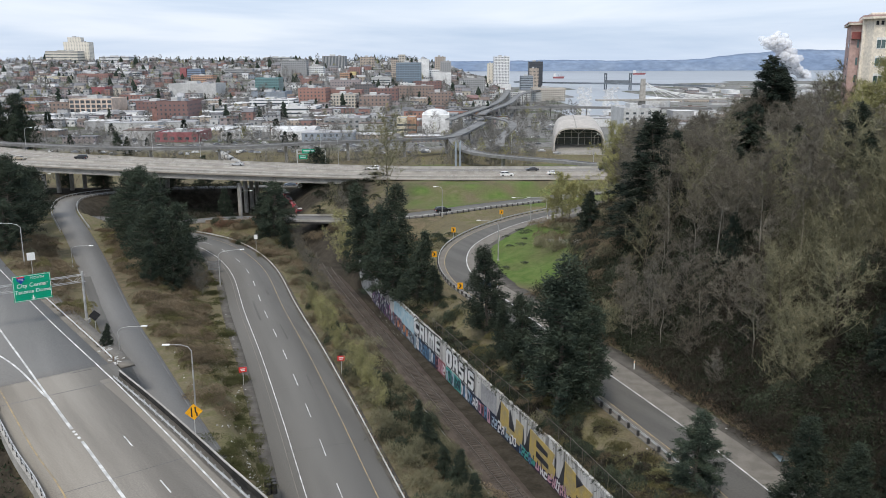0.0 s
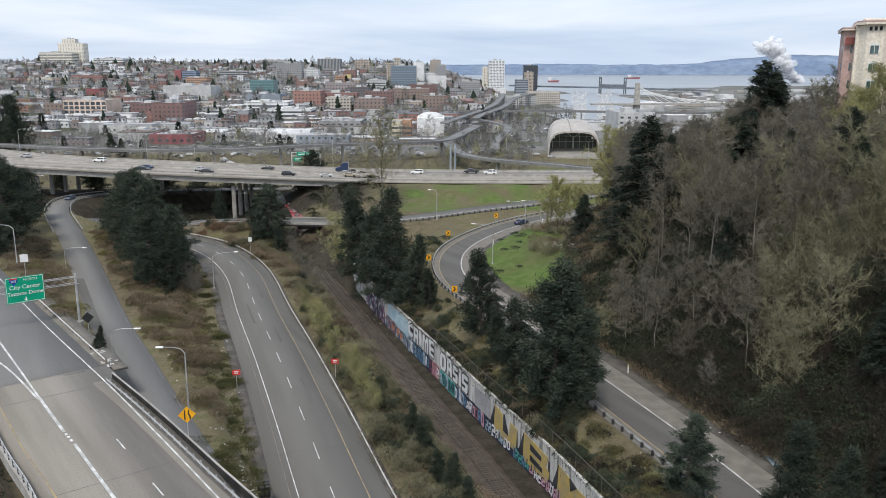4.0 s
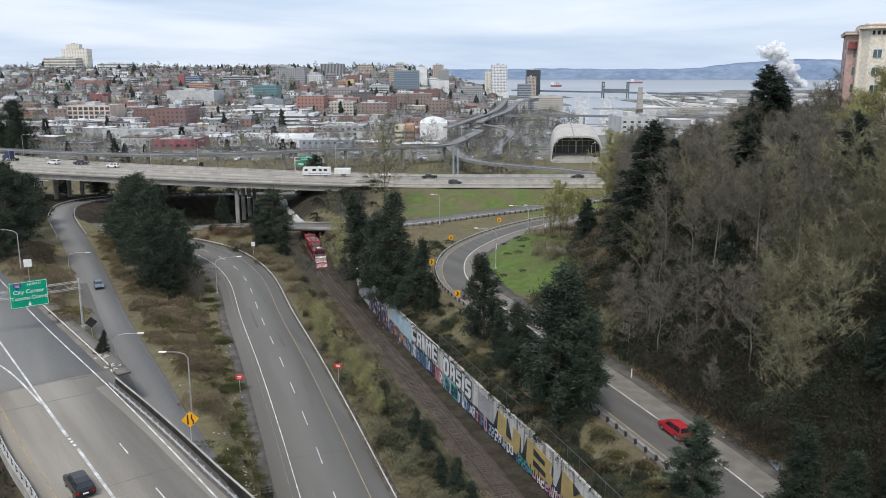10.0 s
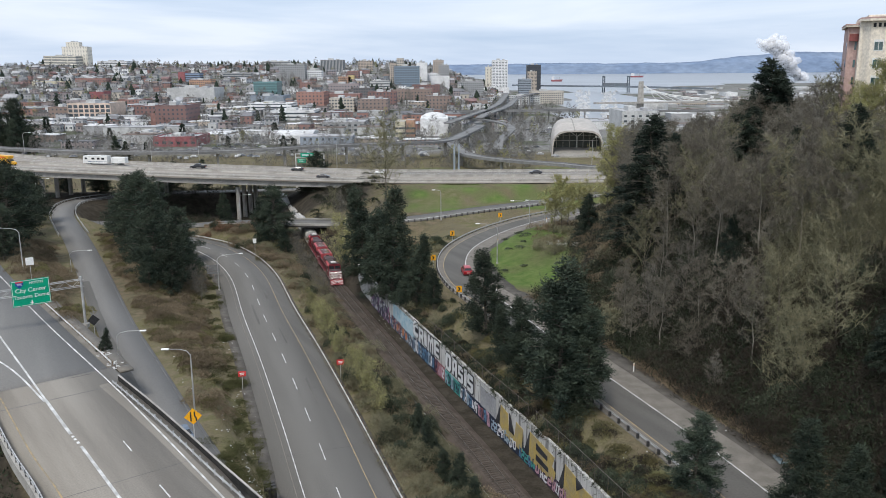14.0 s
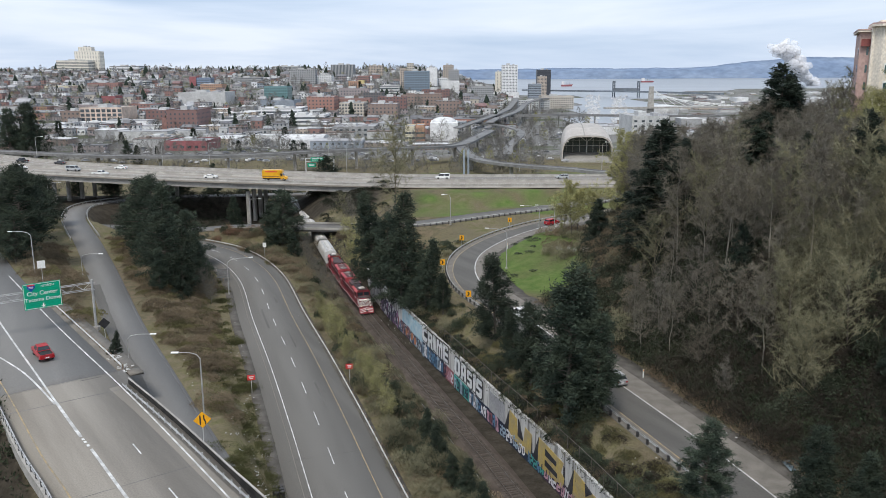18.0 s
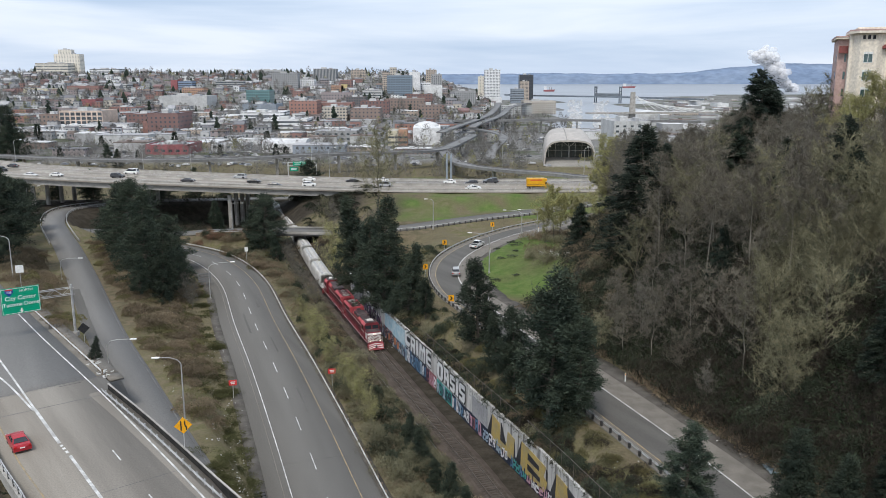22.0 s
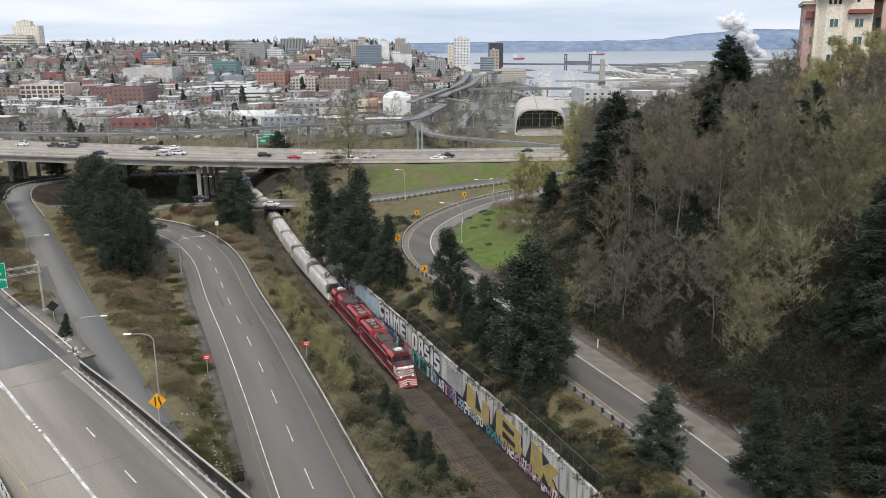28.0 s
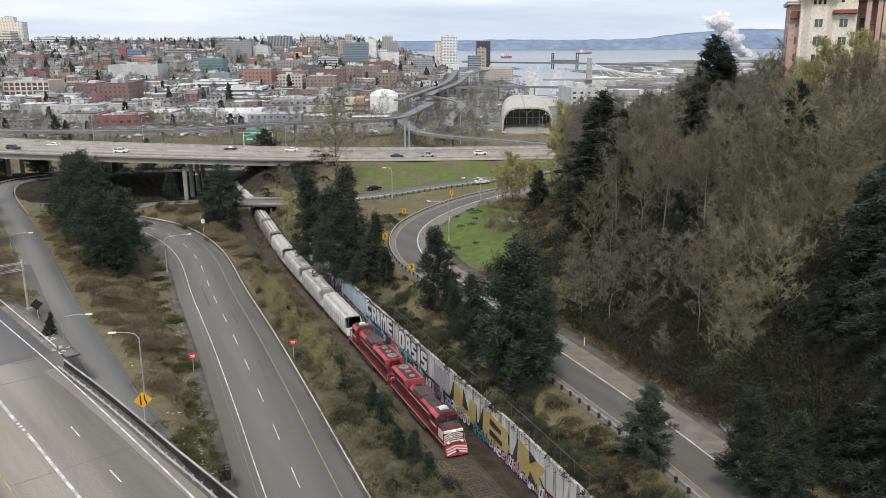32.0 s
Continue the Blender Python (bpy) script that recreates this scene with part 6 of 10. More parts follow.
def profile_solid(b, outline, wide, top_in, z_belt, z_top):
    """A side outline of (y, z) given width, narrowing above the belt line."""
    def half(z):
        k = min(1.0, max(0.0, (z - z_belt) / max(0.01, z_top - z_belt)))
        return wide / 2 - top_in * k
    n = len(outline)
    vs = [(-half(z), y, z) for y, z in outline] + [(half(z), y, z) for y, z in outline]
    fs = [(k, (k + 1) % n, n + (k + 1) % n, n + k) for k in range(n)] + [tuple(range(n - 1, -1, -1)), tuple(range(n, 2 * n))]
    b.add(vs, fs)
    return b


SHAPES = {
    # length, width, lower outline, cabin outline (belt first), wheel radius
    "sedan": (4.7, 1.82, [(-2.3, 0.3), (-2.35, 0.75), (-2.2, 0.98), (-1.5, 1.02), (1.0, 0.98), (2.1, 0.82), (2.33, 0.6), (2.3, 0.3)], [(-1.75, 0.98), (-1.0, 1.4), (-0.2, 1.46), (0.35, 1.4), (1.2, 0.96)], 0.32),
    "hatchback": (4.3, 1.8, [(-2.1, 0.3), (-2.15, 0.9), (-2.05, 1.02), (0.9, 1.0), (1.9, 0.84), (2.13, 0.6), (2.1, 0.3)], [(-2.05, 1.0), (-1.75, 1.45), (-0.9, 1.52), (0.3, 1.46), (1.15, 0.98)], 0.32),
    "suv": (4.8, 1.92, [(-2.3, 0.36), (-2.38, 0.95), (-2.3, 1.12), (1.05, 1.1), (2.15, 0.98), (2.38, 0.7), (2.32, 0.36)], [(-2.3, 1.1), (-2.0, 1.68), (-0.9, 1.76), (0.4, 1.7), (1.2, 1.08)], 0.37),
    "pickup": (5.7, 2.0, [(-2.8, 0.5), (-2.85, 1.12), (-0.75, 1.12), (-0.7, 1.18), (1.5, 1.15), (2.65, 1.05), (2.85, 0.8), (2.8, 0.45)], [(-0.75, 1.14), (-0.6, 1.8), (0.2, 1.86), (0.9, 1.8), (1.6, 1.14)], 0.4),
    "van": (5.3, 2.0, [(-2.6, 0.35), (-2.65, 1.1), (-2.6, 1.2), (1.6, 1.15), (2.45, 1.0), (2.64, 0.7), (2.6, 0.35)], [(-2.6, 1.18), (-2.5, 2.0), (-1.2, 2.1), (0.9, 2.02), (1.95, 1.12)], 0.36)}


def wheels_on(ob, places, r, x, rims=True):
    for y in places:
        for sx in (-1, 1):
            tyre = part("wheel", Build().tube((sx * (x - 0.22), y, r), (sx * x, y, r), r, n=14), BLACK, ob)
            if rims:
                part("rim", Build().tube((sx * (x - 0.02), y, r), (sx * (x + 0.008), y, r), r * 0.62, n=10), CHROME, tyre)


def small_car(kind, colour, rims):
    long, wide, low, cabin, r = SHAPES[kind]
    word = {"dark": "dark grey", "suv": "sport utility vehicle"}
    ob = thing({"suv": "suv", "pickup": "pickup_truck", "van": "van"}.get(kind, "car"), "%s %s with dark windows on the road" % (word.get(colour, colour), word.get(kind, kind)), "car" if kind in ("sedan", "hatchback", "suv") else "truck" if kind == "pickup" else "van")
    belt, top = cabin[0][1], max(z for _, z in cabin)
    body = profile_solid(Build(), low, wide, 0.08, belt - 0.25, belt)
    part("body", body, CAR_PAINT[colour], ob)
    roof = profile_solid(Build(), cabin, wide - 0.12, 0.26, belt, top)
    cab = part("cabin", roof, CAR_PAINT[colour], ob)
    half = lambda z: (wide - 0.12) / 2 - 0.26 * min(1, max(0, (z - belt) / (top - belt)))

    def pane(name, a, c, out):
        """A pane across the car between two outline points, drawn in and pushed out."""
        (ya, za), (yc, zc) = a, c
        y0, z0, y1, z1 = ya + (yc - ya) * 0.12, za + (zc - za) * 0.12, ya + (yc - ya) * 0.9, za + (zc - za) * 0.9
        h0, h1 = half(z0) - 0.07, half(z1) - 0.07
        b = Build()
        b.add([(-h0, y0 + out, z0 + 0.015), (h0, y0 + out, z0 + 0.015), (h1, y1 + out, z1 + 0.015), (-h1, y1 + out, z1 + 0.015),
               (-h0, y0, z0 - 0.02), (h0, y0, z0 - 0.02), (h1, y1, z1 - 0.02), (-h1, y1, z1 - 0.02)],
              [(0, 1, 2, 3), (7, 6, 5, 4), (0, 4, 5, 1), (1, 5, 6, 2), (2, 6, 7, 3), (3, 7, 4, 0)])
        part(name, b, CAR_GLASS, cab)

    pane("windscreen", cabin[-1], cabin[-2], 0.02)
    pane("rear_window", cabin[0], cabin[1], -0.02)
    zb, zt = belt + 0.06, top - 0.14
    yb0, yb1, yt0, yt1 = cabin[0][0] + 0.35, cabin[-1][0] - 0.32, cabin[1][0] + 0.1, cabin[-2][0] - 0.02
    mid_y = (yt0 + yt1) / 2
    for sx in (-1, 1):
        for q in ((yb0, mid_y - 0.05, yt0, mid_y - 0.05), (mid_y + 0.05, yb1, mid_y + 0.05, yt1)):
            b = Build()
            o0, o1 = half(zb), half(zt)
            outer = [(sx * (o0 + 0.012), q[0], zb), (sx * (o0 + 0.012), q[1], zb), (sx * (o1 + 0.012), q[3], zt), (sx * (o1 + 0.012), q[2], zt)]
            inner = [(x - sx * 0.03, y, z) for x, y, z in outer]
            b.add(outer + inner, [(0, 1, 2, 3), (7, 6, 5, 4), (0, 4, 5, 1), (1, 5, 6, 2), (2, 6, 7, 3), (3, 7, 4, 0)])
            part("side_window", b, CAR_GLASS, cab)
        part("headlight", Build().box(sx * 0.72 - 0.18, low[-2][0] - 0.1, 0.6, sx * 0.72 + 0.18, low[-2][0] + 0.02, 0.74), HEADLAMP, ob)
        part("tail_light", Build().box(sx * 0.74 - 0.15, low[1][0] - 0.02, 0.7, sx * 0.74 + 0.15, low[1][0] + 0.1, 0.88), TAIL, ob)
    part("bumper", Build().box(-wide / 2 + 0.05, low[-1][0] - 0.05, 0.3, wide / 2 - 0.05, low[-1][0] + 0.07, 0.5, bevel=0.03), BLACK, ob)
    part("number_plate", Build().box(-0.25, low[1][0] - 0.03, 0.62, 0.25, low[1][0] + 0.02, 0.74), SIGN_WHITE, ob)
    if kind == "pickup":
        part("load_bed", Build().box(-0.82, -2.72, 1.1, 0.82, -0.82, 1.13), BLACK, ob, "black bed liner")
    wheels_on(ob, (-long * 0.3, long * 0.31), r, wide / 2, rims)
    return ob


def big_truck(kind, colour):
    if kind == "box_truck":
        ob = thing("box_truck", "bright yellow rental box truck with a dark stripe", "truck")
        part("cargo_box", Build().box(-1.22, -4.3, 1.0, 1.22, 1.9, 3.75, bevel=0.05), CAR_PAINT[colour], ob)
        part("cargo_nose", Build().prism([(1.9, 2.6), (2.7, 2.75), (2.7, 3.6), (1.9, 3.72)], -1.15, 1.15, "x"), CAR_PAINT[colour], ob)
        cab = part("cab", profile_solid(Build(), [(1.95, 0.55), (1.95, 2.5), (2.6, 2.5), (3.15, 1.65), (4.05, 1.4), (4.2, 0.9), (4.15, 0.55)], 2.0, 0.15, 1.5, 2.5), CAR_PAINT[colour], ob)
        part("windscreen", Build().prism([(2.68, 2.42), (3.12, 1.73), (3.16, 1.75), (2.72, 2.44)], -0.8, 0.8, "x"), CAR_GLASS, cab)
        for sx in (-1, 1):
            part("side_window", Build().box(sx * 0.94 - 0.06, 2.1, 1.65, sx * 0.94 + 0.06, 2.7, 2.3), CAR_GLASS, cab)
            part("stripe", Build().box(sx * 1.225 - 0.006, -4.1, 1.5, sx * 1.225 + 0.006, 1.7, 1.62), STEEL_DARK, ob, "dark stripe")
            part("banner", Build().box(sx * 1.225 - 0.006, -3.2, 3.0, sx * 1.225 + 0.006, 1.0, 3.35), SIGN_RED, ob, "orange-red lettering band")
        part("chassis", Build().box(-0.9, -4.2, 0.6, 0.9, 3.9, 1.0), UNDER, ob)
        wheels_on(ob, (-2.8, 3.1), 0.45, 1.1)
    elif kind == "motorhome":
        ob = thing("motorhome", "long white motorhome with dark side windows", "motorhome")
        part("body", Build().prism([(-5.0, 0.6), (-5.05, 3.3), (4.7, 3.35), (5.05, 2.6), (5.1, 0.6)], -1.25, 1.25, "x"), CAR_PAINT[colour], ob)
        part("windscreen", Build().prism([(4.8, 3.1), (5.07, 2.55), (5.1, 1.6), (5.13, 1.6), (5.11, 2.57), (4.84, 3.12)], -1.1, 1.1, "x"), CAR_GLASS, ob)
        for sx in (-1, 1):
            for y0, y1 in ((-3.8, -2.6), (-1.9, -0.9), (0.2, 1.5), (3.2, 4.3)):
                part("side_window", Build().box(sx * 1.255 - 0.008, y0, 2.0, sx * 1.255 + 0.008, y1, 2.7), CAR_GLASS, ob)
            part("swoosh", Build().box(sx * 1.255 - 0.006, -4.8, 1.1, sx * 1.255 + 0.006, 3.0, 1.3), CAR_PAINT["slate"], ob, "grey-blue side stripe")
        part("roof_unit", Build().box(-0.4, -1.5, 3.3, 0.4, -0.5, 3.6, bevel=0.08), SIGN_WHITE, ob)
        wheels_on(ob, (-3.2, 3.4), 0.45, 1.22)
        trailer = part("cargo_trailer", Build().box(-1.15, -12.2, 0.75, 1.15, -6.4, 2.9, bevel=0.08), CAR_PAINT[colour], ob, "plain white box trailer")
        part("drawbar", Build().box(-0.08, -6.4, 0.6, 0.08, -5.0, 0.7), UNDER, trailer)
        wheels_on(ob, (-9.0, -9.9), 0.36, 1.12)
    else:
        ob = thing("road_tractor", "dark navy road tractor without a trailer", "truck")
        part("hood", Build().prism([(1.9, 0.6), (1.9, 2.1), (3.5, 1.9), (3.7, 1.5), (3.75, 0.6)], -1.0, 1.0, "x"), CAR_PAINT[colour], ob)
        cab = part("cab", Build().prism([(-0.8, 0.9), (-0.8, 3.7), (0.6, 3.8), (1.6, 3.0), (1.95, 2.1), (1.95, 0.7)], -1.2, 1.2, "x"), CAR_PAINT[colour], ob)
        part("windscreen", Build().prism([(1.62, 2.95), (1.95, 2.15), (1.98, 2.17), (1.65, 2.97)], -1.0, 1.0, "x"), CAR_GLASS, cab)
        part("frame_rails", Build().box(-0.5, -3.6, 0.75, 0.5, 3.4, 1.0), UNDER, ob)
        part("fifth_wheel", Build().box(-0.5, -2.9, 1.0, 0.5, -1.9, 1.15, bevel=0.03), UNDER, ob)
        for sx in (-1, 1):
            part("exhaust", Build().tube((sx * 1.1, -0.95, 0.8), (sx * 1.1, -0.95, 4.0), 0.08, n=8), GALV, ob)
            part("fuel_tank", Build().tube((sx * 1.0, -0.4, 0.75), (sx * 1.0, 1.1, 0.75), 0.3, n=10), GALV, ob)
        wheels_on(ob, (-3.0, -1.8, 2.7), 0.5, 1.2)
    return ob


patterns = {}
trips = []


def vehicle(kind, colour, near):
    if (kind, colour, near) in patterns:
        return copy_thing(patterns[kind, colour, near], Matrix())
    ob = small_car(kind, colour, near) if kind in SHAPES else big_truck(kind, colour)
    patterns[kind, colour, near] = ob
    return ob


def drive(kind, colour, line, lane, s0, speed):
    """A vehicle at an even speed along a lane: at s0 metres of the line when the clip starts."""
    trips.append((vehicle(kind, colour, False), line, lane, [(t, s0 + speed * t) for t in range(0, 33, 2)], speed < 0))


def drive_rows(kind, colour, line, lane, rows):
    """A vehicle along a lane by rows of seconds and metres along the line."""
    ts = sorted({*np.arange(0, 33, 2.0).tolist(), *[float(t) for t, _ in rows]})
    full = [(t, float(np.interp(t, [a for a, _ in rows], [b for _, b in rows]))) for t in ts]
    trips.append((vehicle(kind, colour, True), line, lane, full, rows[-1][1] < rows[0][1]))


def key_cars():
    for ob, line, lane, rows, back in trips:
        path = offsets(line, lane)
        scale = along(path)[-1] / along(line)[-1]
        L = along(line)
        keyed = []
        for t, s in rows:
            i = int(np.clip(np.searchsorted(L, s) - 1, 0, len(line) - 2))
            d = path[i + 1] - path[i]
            p = path[i] + d * ((s - L[i]) / (L[i + 1] - L[i]))
            head = math.degrees(math.atan2(-d[0], d[1])) + (180 if back else 0)
            keyed.append((t, pose(p[0], p[1], p[2] + 0.02, 0, 0, head)))
        walk(ob, keyed)


drive('suv', 'black', FREEWAY, -7.2, 1323.6, -31.42)
drive('sedan', 'silver', FREEWAY, -7.2, 1386.4, -21.68)
drive('suv', 'white', FREEWAY, -7.2, 1436.3, -25.50)
drive('sedan', 'dark', FREEWAY, -7.2, 1494.4, -23.59)
drive('tractor', 'navy', FREEWAY, -7.2, 1522.5, -23.48)
drive('suv', 'white', FREEWAY, -7.2, 1548.8, -23.65)
drive('pickup', 'dark', FREEWAY, -10.8, 1575.8, -25.39)
drive('suv', 'white', FREEWAY, -7.2, 1575.9, -23.75)
drive('motorhome', 'white', FREEWAY, -7.2, 1630.9, -21.39)
drive('sedan', 'white', FREEWAY, -10.8, 1701.9, -26.02)
drive('pickup', 'black', FREEWAY, -7.2, 1671.6, -21.39)
drive('sedan', 'dark', FREEWAY, -10.8, 1772.3, -25.96)
drive('sedan', 'white', FREEWAY, -7.2, 1800.7, -25.78)
drive('sedan', 'dark', FREEWAY, -7.2, 1849.5, -25.24)
drive('van', 'white', FREEWAY, -7.2, 1952.0, -27.41)
drive('suv', 'silver', FREEWAY, -7.2, 2004.2, -27.88)
drive('sedan', 'white', FREEWAY, -7.2, 2006.3, -26.81)
drive('sedan', 'black', FREEWAY, -7.2, 2021.6, -26.79)
drive('sedan', 'white', FREEWAY, -10.8, 2052.6, -27.71)
drive('sedan', 'white', FREEWAY, -7.2, 2012.7, -24.78)
drive('suv', 'dark', FREEWAY, -3.6, 1968.5, -22.42)
drive('pickup', 'dark', FREEWAY, -7.2, 2031.8, -24.97)
drive('sedan', 'dark', FREEWAY, -7.2, 2130.2, -27.11)
drive('sedan', 'white', FREEWAY, -10.8, 2216.7, -30.01)
drive('sedan', 'white', FREEWAY, -3.6, 2039.3, -21.84)
drive('sedan', 'white', FREEWAY, -3.6, 2205.6, -29.63)
drive('sedan', 'dark', FREEWAY, -7.2, 2088.1, -25.73)
drive('suv', 'dark', FREEWAY, -10.8, 2017.6, -24.30)
drive('sedan', 'silver', FREEWAY, -10.8, 2323.8, -36.00)
drive('sedan', 'dark', FREEWAY, -7.2, 2222.7, -25.58)
drive('sedan', 'white', FREEWAY, -7.2, 2256.1, -25.95)
drive('suv', 'white', FREEWAY, 7.2, 1483.7, 29.13)
drive('sedan', 'white', FREEWAY, 3.6, 1500.5, 27.00)
drive('sedan', 'silver', FREEWAY, 7.2, 1284.9, 34.49)
drive('sedan', 'tan', FREEWAY, 3.6, 1305.8, 31.25)
drive('sedan', 'dark', FREEWAY, 7.2, 1253.3, 32.28)
drive('suv', 'black', FREEWAY, 7.2, 1274.5, 33.92)
drive('sedan', 'dark', FREEWAY, 7.2, 1237.1, 30.56)
drive('sedan', 'navy', FREEWAY, 3.6, 1229.7, 32.38)
drive('suv', 'dark', FREEWAY, 7.2, 1167.4, 29.92)
drive('sedan', 'silver', FREEWAY, 3.6, 1251.4, 31.87)
drive('suv', 'black', FREEWAY, 10.8, 1240.9, 30.22)
drive('sedan', 'dark', FREEWAY, 7.2, 1003.5, 29.79)
drive('box_truck', 'yellow', FREEWAY, 7.2, 964.1, 24.27)
drive('sedan', 'white', FREEWAY, 7.2, 943.4, 24.18)
drive('van', 'silver', FREEWAY, 3.6, 783.6, 30.04)
drive('pickup', 'white', FREEWAY, 10.8, 732.9, 33.73)
drive('suv', 'white', FREEWAY, 7.2, 794.0, 28.38)
drive('sedan', 'dark', FREEWAY, 7.2, 823.0, 25.19)
drive('sedan', 'black', FREEWAY, 3.6, 759.6, 29.06)
drive('sedan', 'dark', FREEWAY, 10.8, 856.9, 25.02)
drive('suv', 'dark', FREEWAY, 3.6, 719.9, 28.63)
drive('sedan', 'white', FREEWAY, 7.2, 796.9, 24.17)
drive('pickup', 'black', FREEWAY, 3.6, 661.4, 29.10)
drive('sedan', 'red', FREEWAY, 7.2, 741.4, 24.36)
drive('sedan', 'silver', FREEWAY, 3.6, 601.0, 30.29)
drive('suv', 'black', FREEWAY, 3.6, 640.3, 27.60)
drive('sedan', 'navy', FREEWAY, 7.2, 623.2, 26.25)
drive('pickup', 'silver', FREEWAY, 7.2, 723.9, 23.43)
drive('suv', 'white', FREEWAY, 3.6, 625.1, 27.11)
drive('sedan', 'white', FREEWAY, 10.8, 767.3, 25.18)
drive('suv', 'white', FREEWAY, 10.8, 624.4, 29.26)
drive('suv', 'white', FREEWAY, 7.2, 480.3, 27.82)
drive('suv', 'dark', FREEWAY, 7.2, 468.7, 27.00)
drive_rows('sedan', 'slate', RAMP, 0.5, [(0, 635.5), (6, 515.5), (7, 495.5), (8, 473.0), (10, 430.5), (11, 409.5), (12, 388.5), (13, 367.5), (13.5, 356.5), (32, -50.5)])
drive_rows('suv', 'black', HIGHWAY, -4.7, [(0, 192.0), (10, 402.0), (10.5, 412.5), (11, 423.5), (32, 885.5)])
drive_rows('pickup', 'red', HIGHWAY, -0.1, [(0, -3.0), (16.5, 409.5), (17, 422.0), (18, 447.0), (18.5, 458.0), (19, 469.0), (32, 755.0)])
drive_rows('hatchback', 'grey', HIGHWAY, -5.1, [(0, -38.5), (18.5, 405.5), (19, 417.5), (19.5, 430.0), (32, 742.5)])
drive_rows('sedan', 'red', HIGHWAY, -6.1, [(0, -66.5), (21.5, 406.5), (22, 417.5), (32, 637.5)])
drive_rows('sedan', 'navy', LOOP, 1.5, [(0, 407.5), (1, 427.0), (2, 445.5), (3, 464.5), (32, 1015.5)])
drive_rows('suv', 'red', LOOP, 1.6, [(0, 111.0), (9.5, 329.5), (10, 341.0), (10.5, 350.5), (14, 421.5), (14.5, 430.5), (16.5, 464.5), (17, 473.5), (32, 743.5)])
drive_rows('pickup', 'white', LOOP, 1.0, [(0, 40.0), (19, 411.0), (20, 429.5), (21, 444.5), (22, 460.0), (23, 477.0), (32, 630.0)])
drive_rows('suv', 'silver', LOOP, 1.6, [(0, -33.5), (16.5, 328.0), (17, 338.9), (17.6, 351.8), (19, 377.0), (21, 412.5), (22, 429.0), (23, 444.0), (24, 459.5), (25, 476.5), (32, 595.5)])
drive_rows('suv', 'black', RAMP_FAR, 0.9, [(0, 609.5), (1, 629.5), (32, 1249.5)])
drive_rows('sedan', 'white', RAMP_FAR, 4.4, [(0, 95.0), (30, 605.0), (32, 639.0)])
drive_rows('sedan', 'black', RAMP_FAR, -8.7, [(0, 95.5), (31, 591.5), (32, 607.5)])

# ---- city ----
def facade(name, wall, glass, bay=3.2, floor=3.3, rough=0.7, win=(0.55, 0.5)):
    """A far wall with rows of panes too small to build: panes and wall by a grid in the wall's own metres."""
    m = bpy.data.materials.new(name)
    m.use_nodes = True
    n, l = m.node_tree.nodes, m.node_tree.links
    b = n["Principled BSDF"]
    b.inputs["Roughness"].default_value = rough
    co = n.new("ShaderNodeTexCoord")
    sep = n.new("ShaderNodeSeparateXYZ")
    l.new(co.outputs["Object"], sep.inputs[0])
    add = n.new("ShaderNodeMath")
    l.new(sep.outputs[0], add.inputs[0])
    l.new(sep.outputs[1], add.inputs[1])

    def band(source, size, share):
        d = n.new("ShaderNodeMath")
        d.operation = "DIVIDE"
        l.new(source, d.inputs[0])
        d.inputs[1].default_value = size
        f = n.new("ShaderNodeMath")
        f.operation = "FRACT"
        l.new(d.outputs[0], f.inputs[0])
        g = n.new("ShaderNodeMath")
        g.operation = "LESS_THAN"
        l.new(f.outputs[0], g.inputs[0])
        g.inputs[1].default_value = share
        return g.outputs[0]

    both = n.new("ShaderNodeMath")
    both.operation = "MULTIPLY"
    l.new(band(add.outputs[0], bay, win[0]), both.inputs[0])
    l.new(band(sep.outputs[2], floor, win[1]), both.inputs[1])
    noise_t = n.new("ShaderNodeTexNoise")
    noise_t.inputs["Scale"].default_value = 0.12
    l.new(co.outputs["Object"], noise_t.inputs["Vector"])
    wm = n.new("ShaderNodeMix")
    wm.data_type = "RGBA"
    wm.inputs[6].default_value, wm.inputs[7].default_value = rgb(wall, 1.08), rgb(wall, 0.86)
    l.new(noise_t.outputs["Fac"], wm.inputs[0])
    mx = n.new("ShaderNodeMix")
    mx.data_type = "RGBA"
    l.new(both.outputs[0], mx.inputs[0])
    l.new(wm.outputs[2], mx.inputs[6])
    mx.inputs[7].default_value = rgb(glass)
    l.new(mx.outputs[2], b.inputs["Base Color"])
    return m


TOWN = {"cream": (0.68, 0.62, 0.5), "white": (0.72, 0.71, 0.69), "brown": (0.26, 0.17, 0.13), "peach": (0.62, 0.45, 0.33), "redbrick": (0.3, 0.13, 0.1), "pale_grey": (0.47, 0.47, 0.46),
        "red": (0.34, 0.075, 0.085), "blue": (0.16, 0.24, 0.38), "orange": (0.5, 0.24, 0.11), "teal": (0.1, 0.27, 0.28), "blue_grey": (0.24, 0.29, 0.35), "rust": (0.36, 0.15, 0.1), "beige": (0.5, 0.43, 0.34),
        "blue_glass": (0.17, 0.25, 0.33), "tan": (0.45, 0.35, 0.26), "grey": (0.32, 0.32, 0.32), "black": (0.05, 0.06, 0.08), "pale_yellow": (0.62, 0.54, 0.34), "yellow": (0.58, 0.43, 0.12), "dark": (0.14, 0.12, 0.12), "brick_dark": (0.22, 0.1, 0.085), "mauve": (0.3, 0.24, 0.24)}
# distance haze put into the walls: each colour greyed and lifted
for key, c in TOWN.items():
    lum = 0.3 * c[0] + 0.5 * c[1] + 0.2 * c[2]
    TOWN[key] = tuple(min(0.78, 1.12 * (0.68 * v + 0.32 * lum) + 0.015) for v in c)
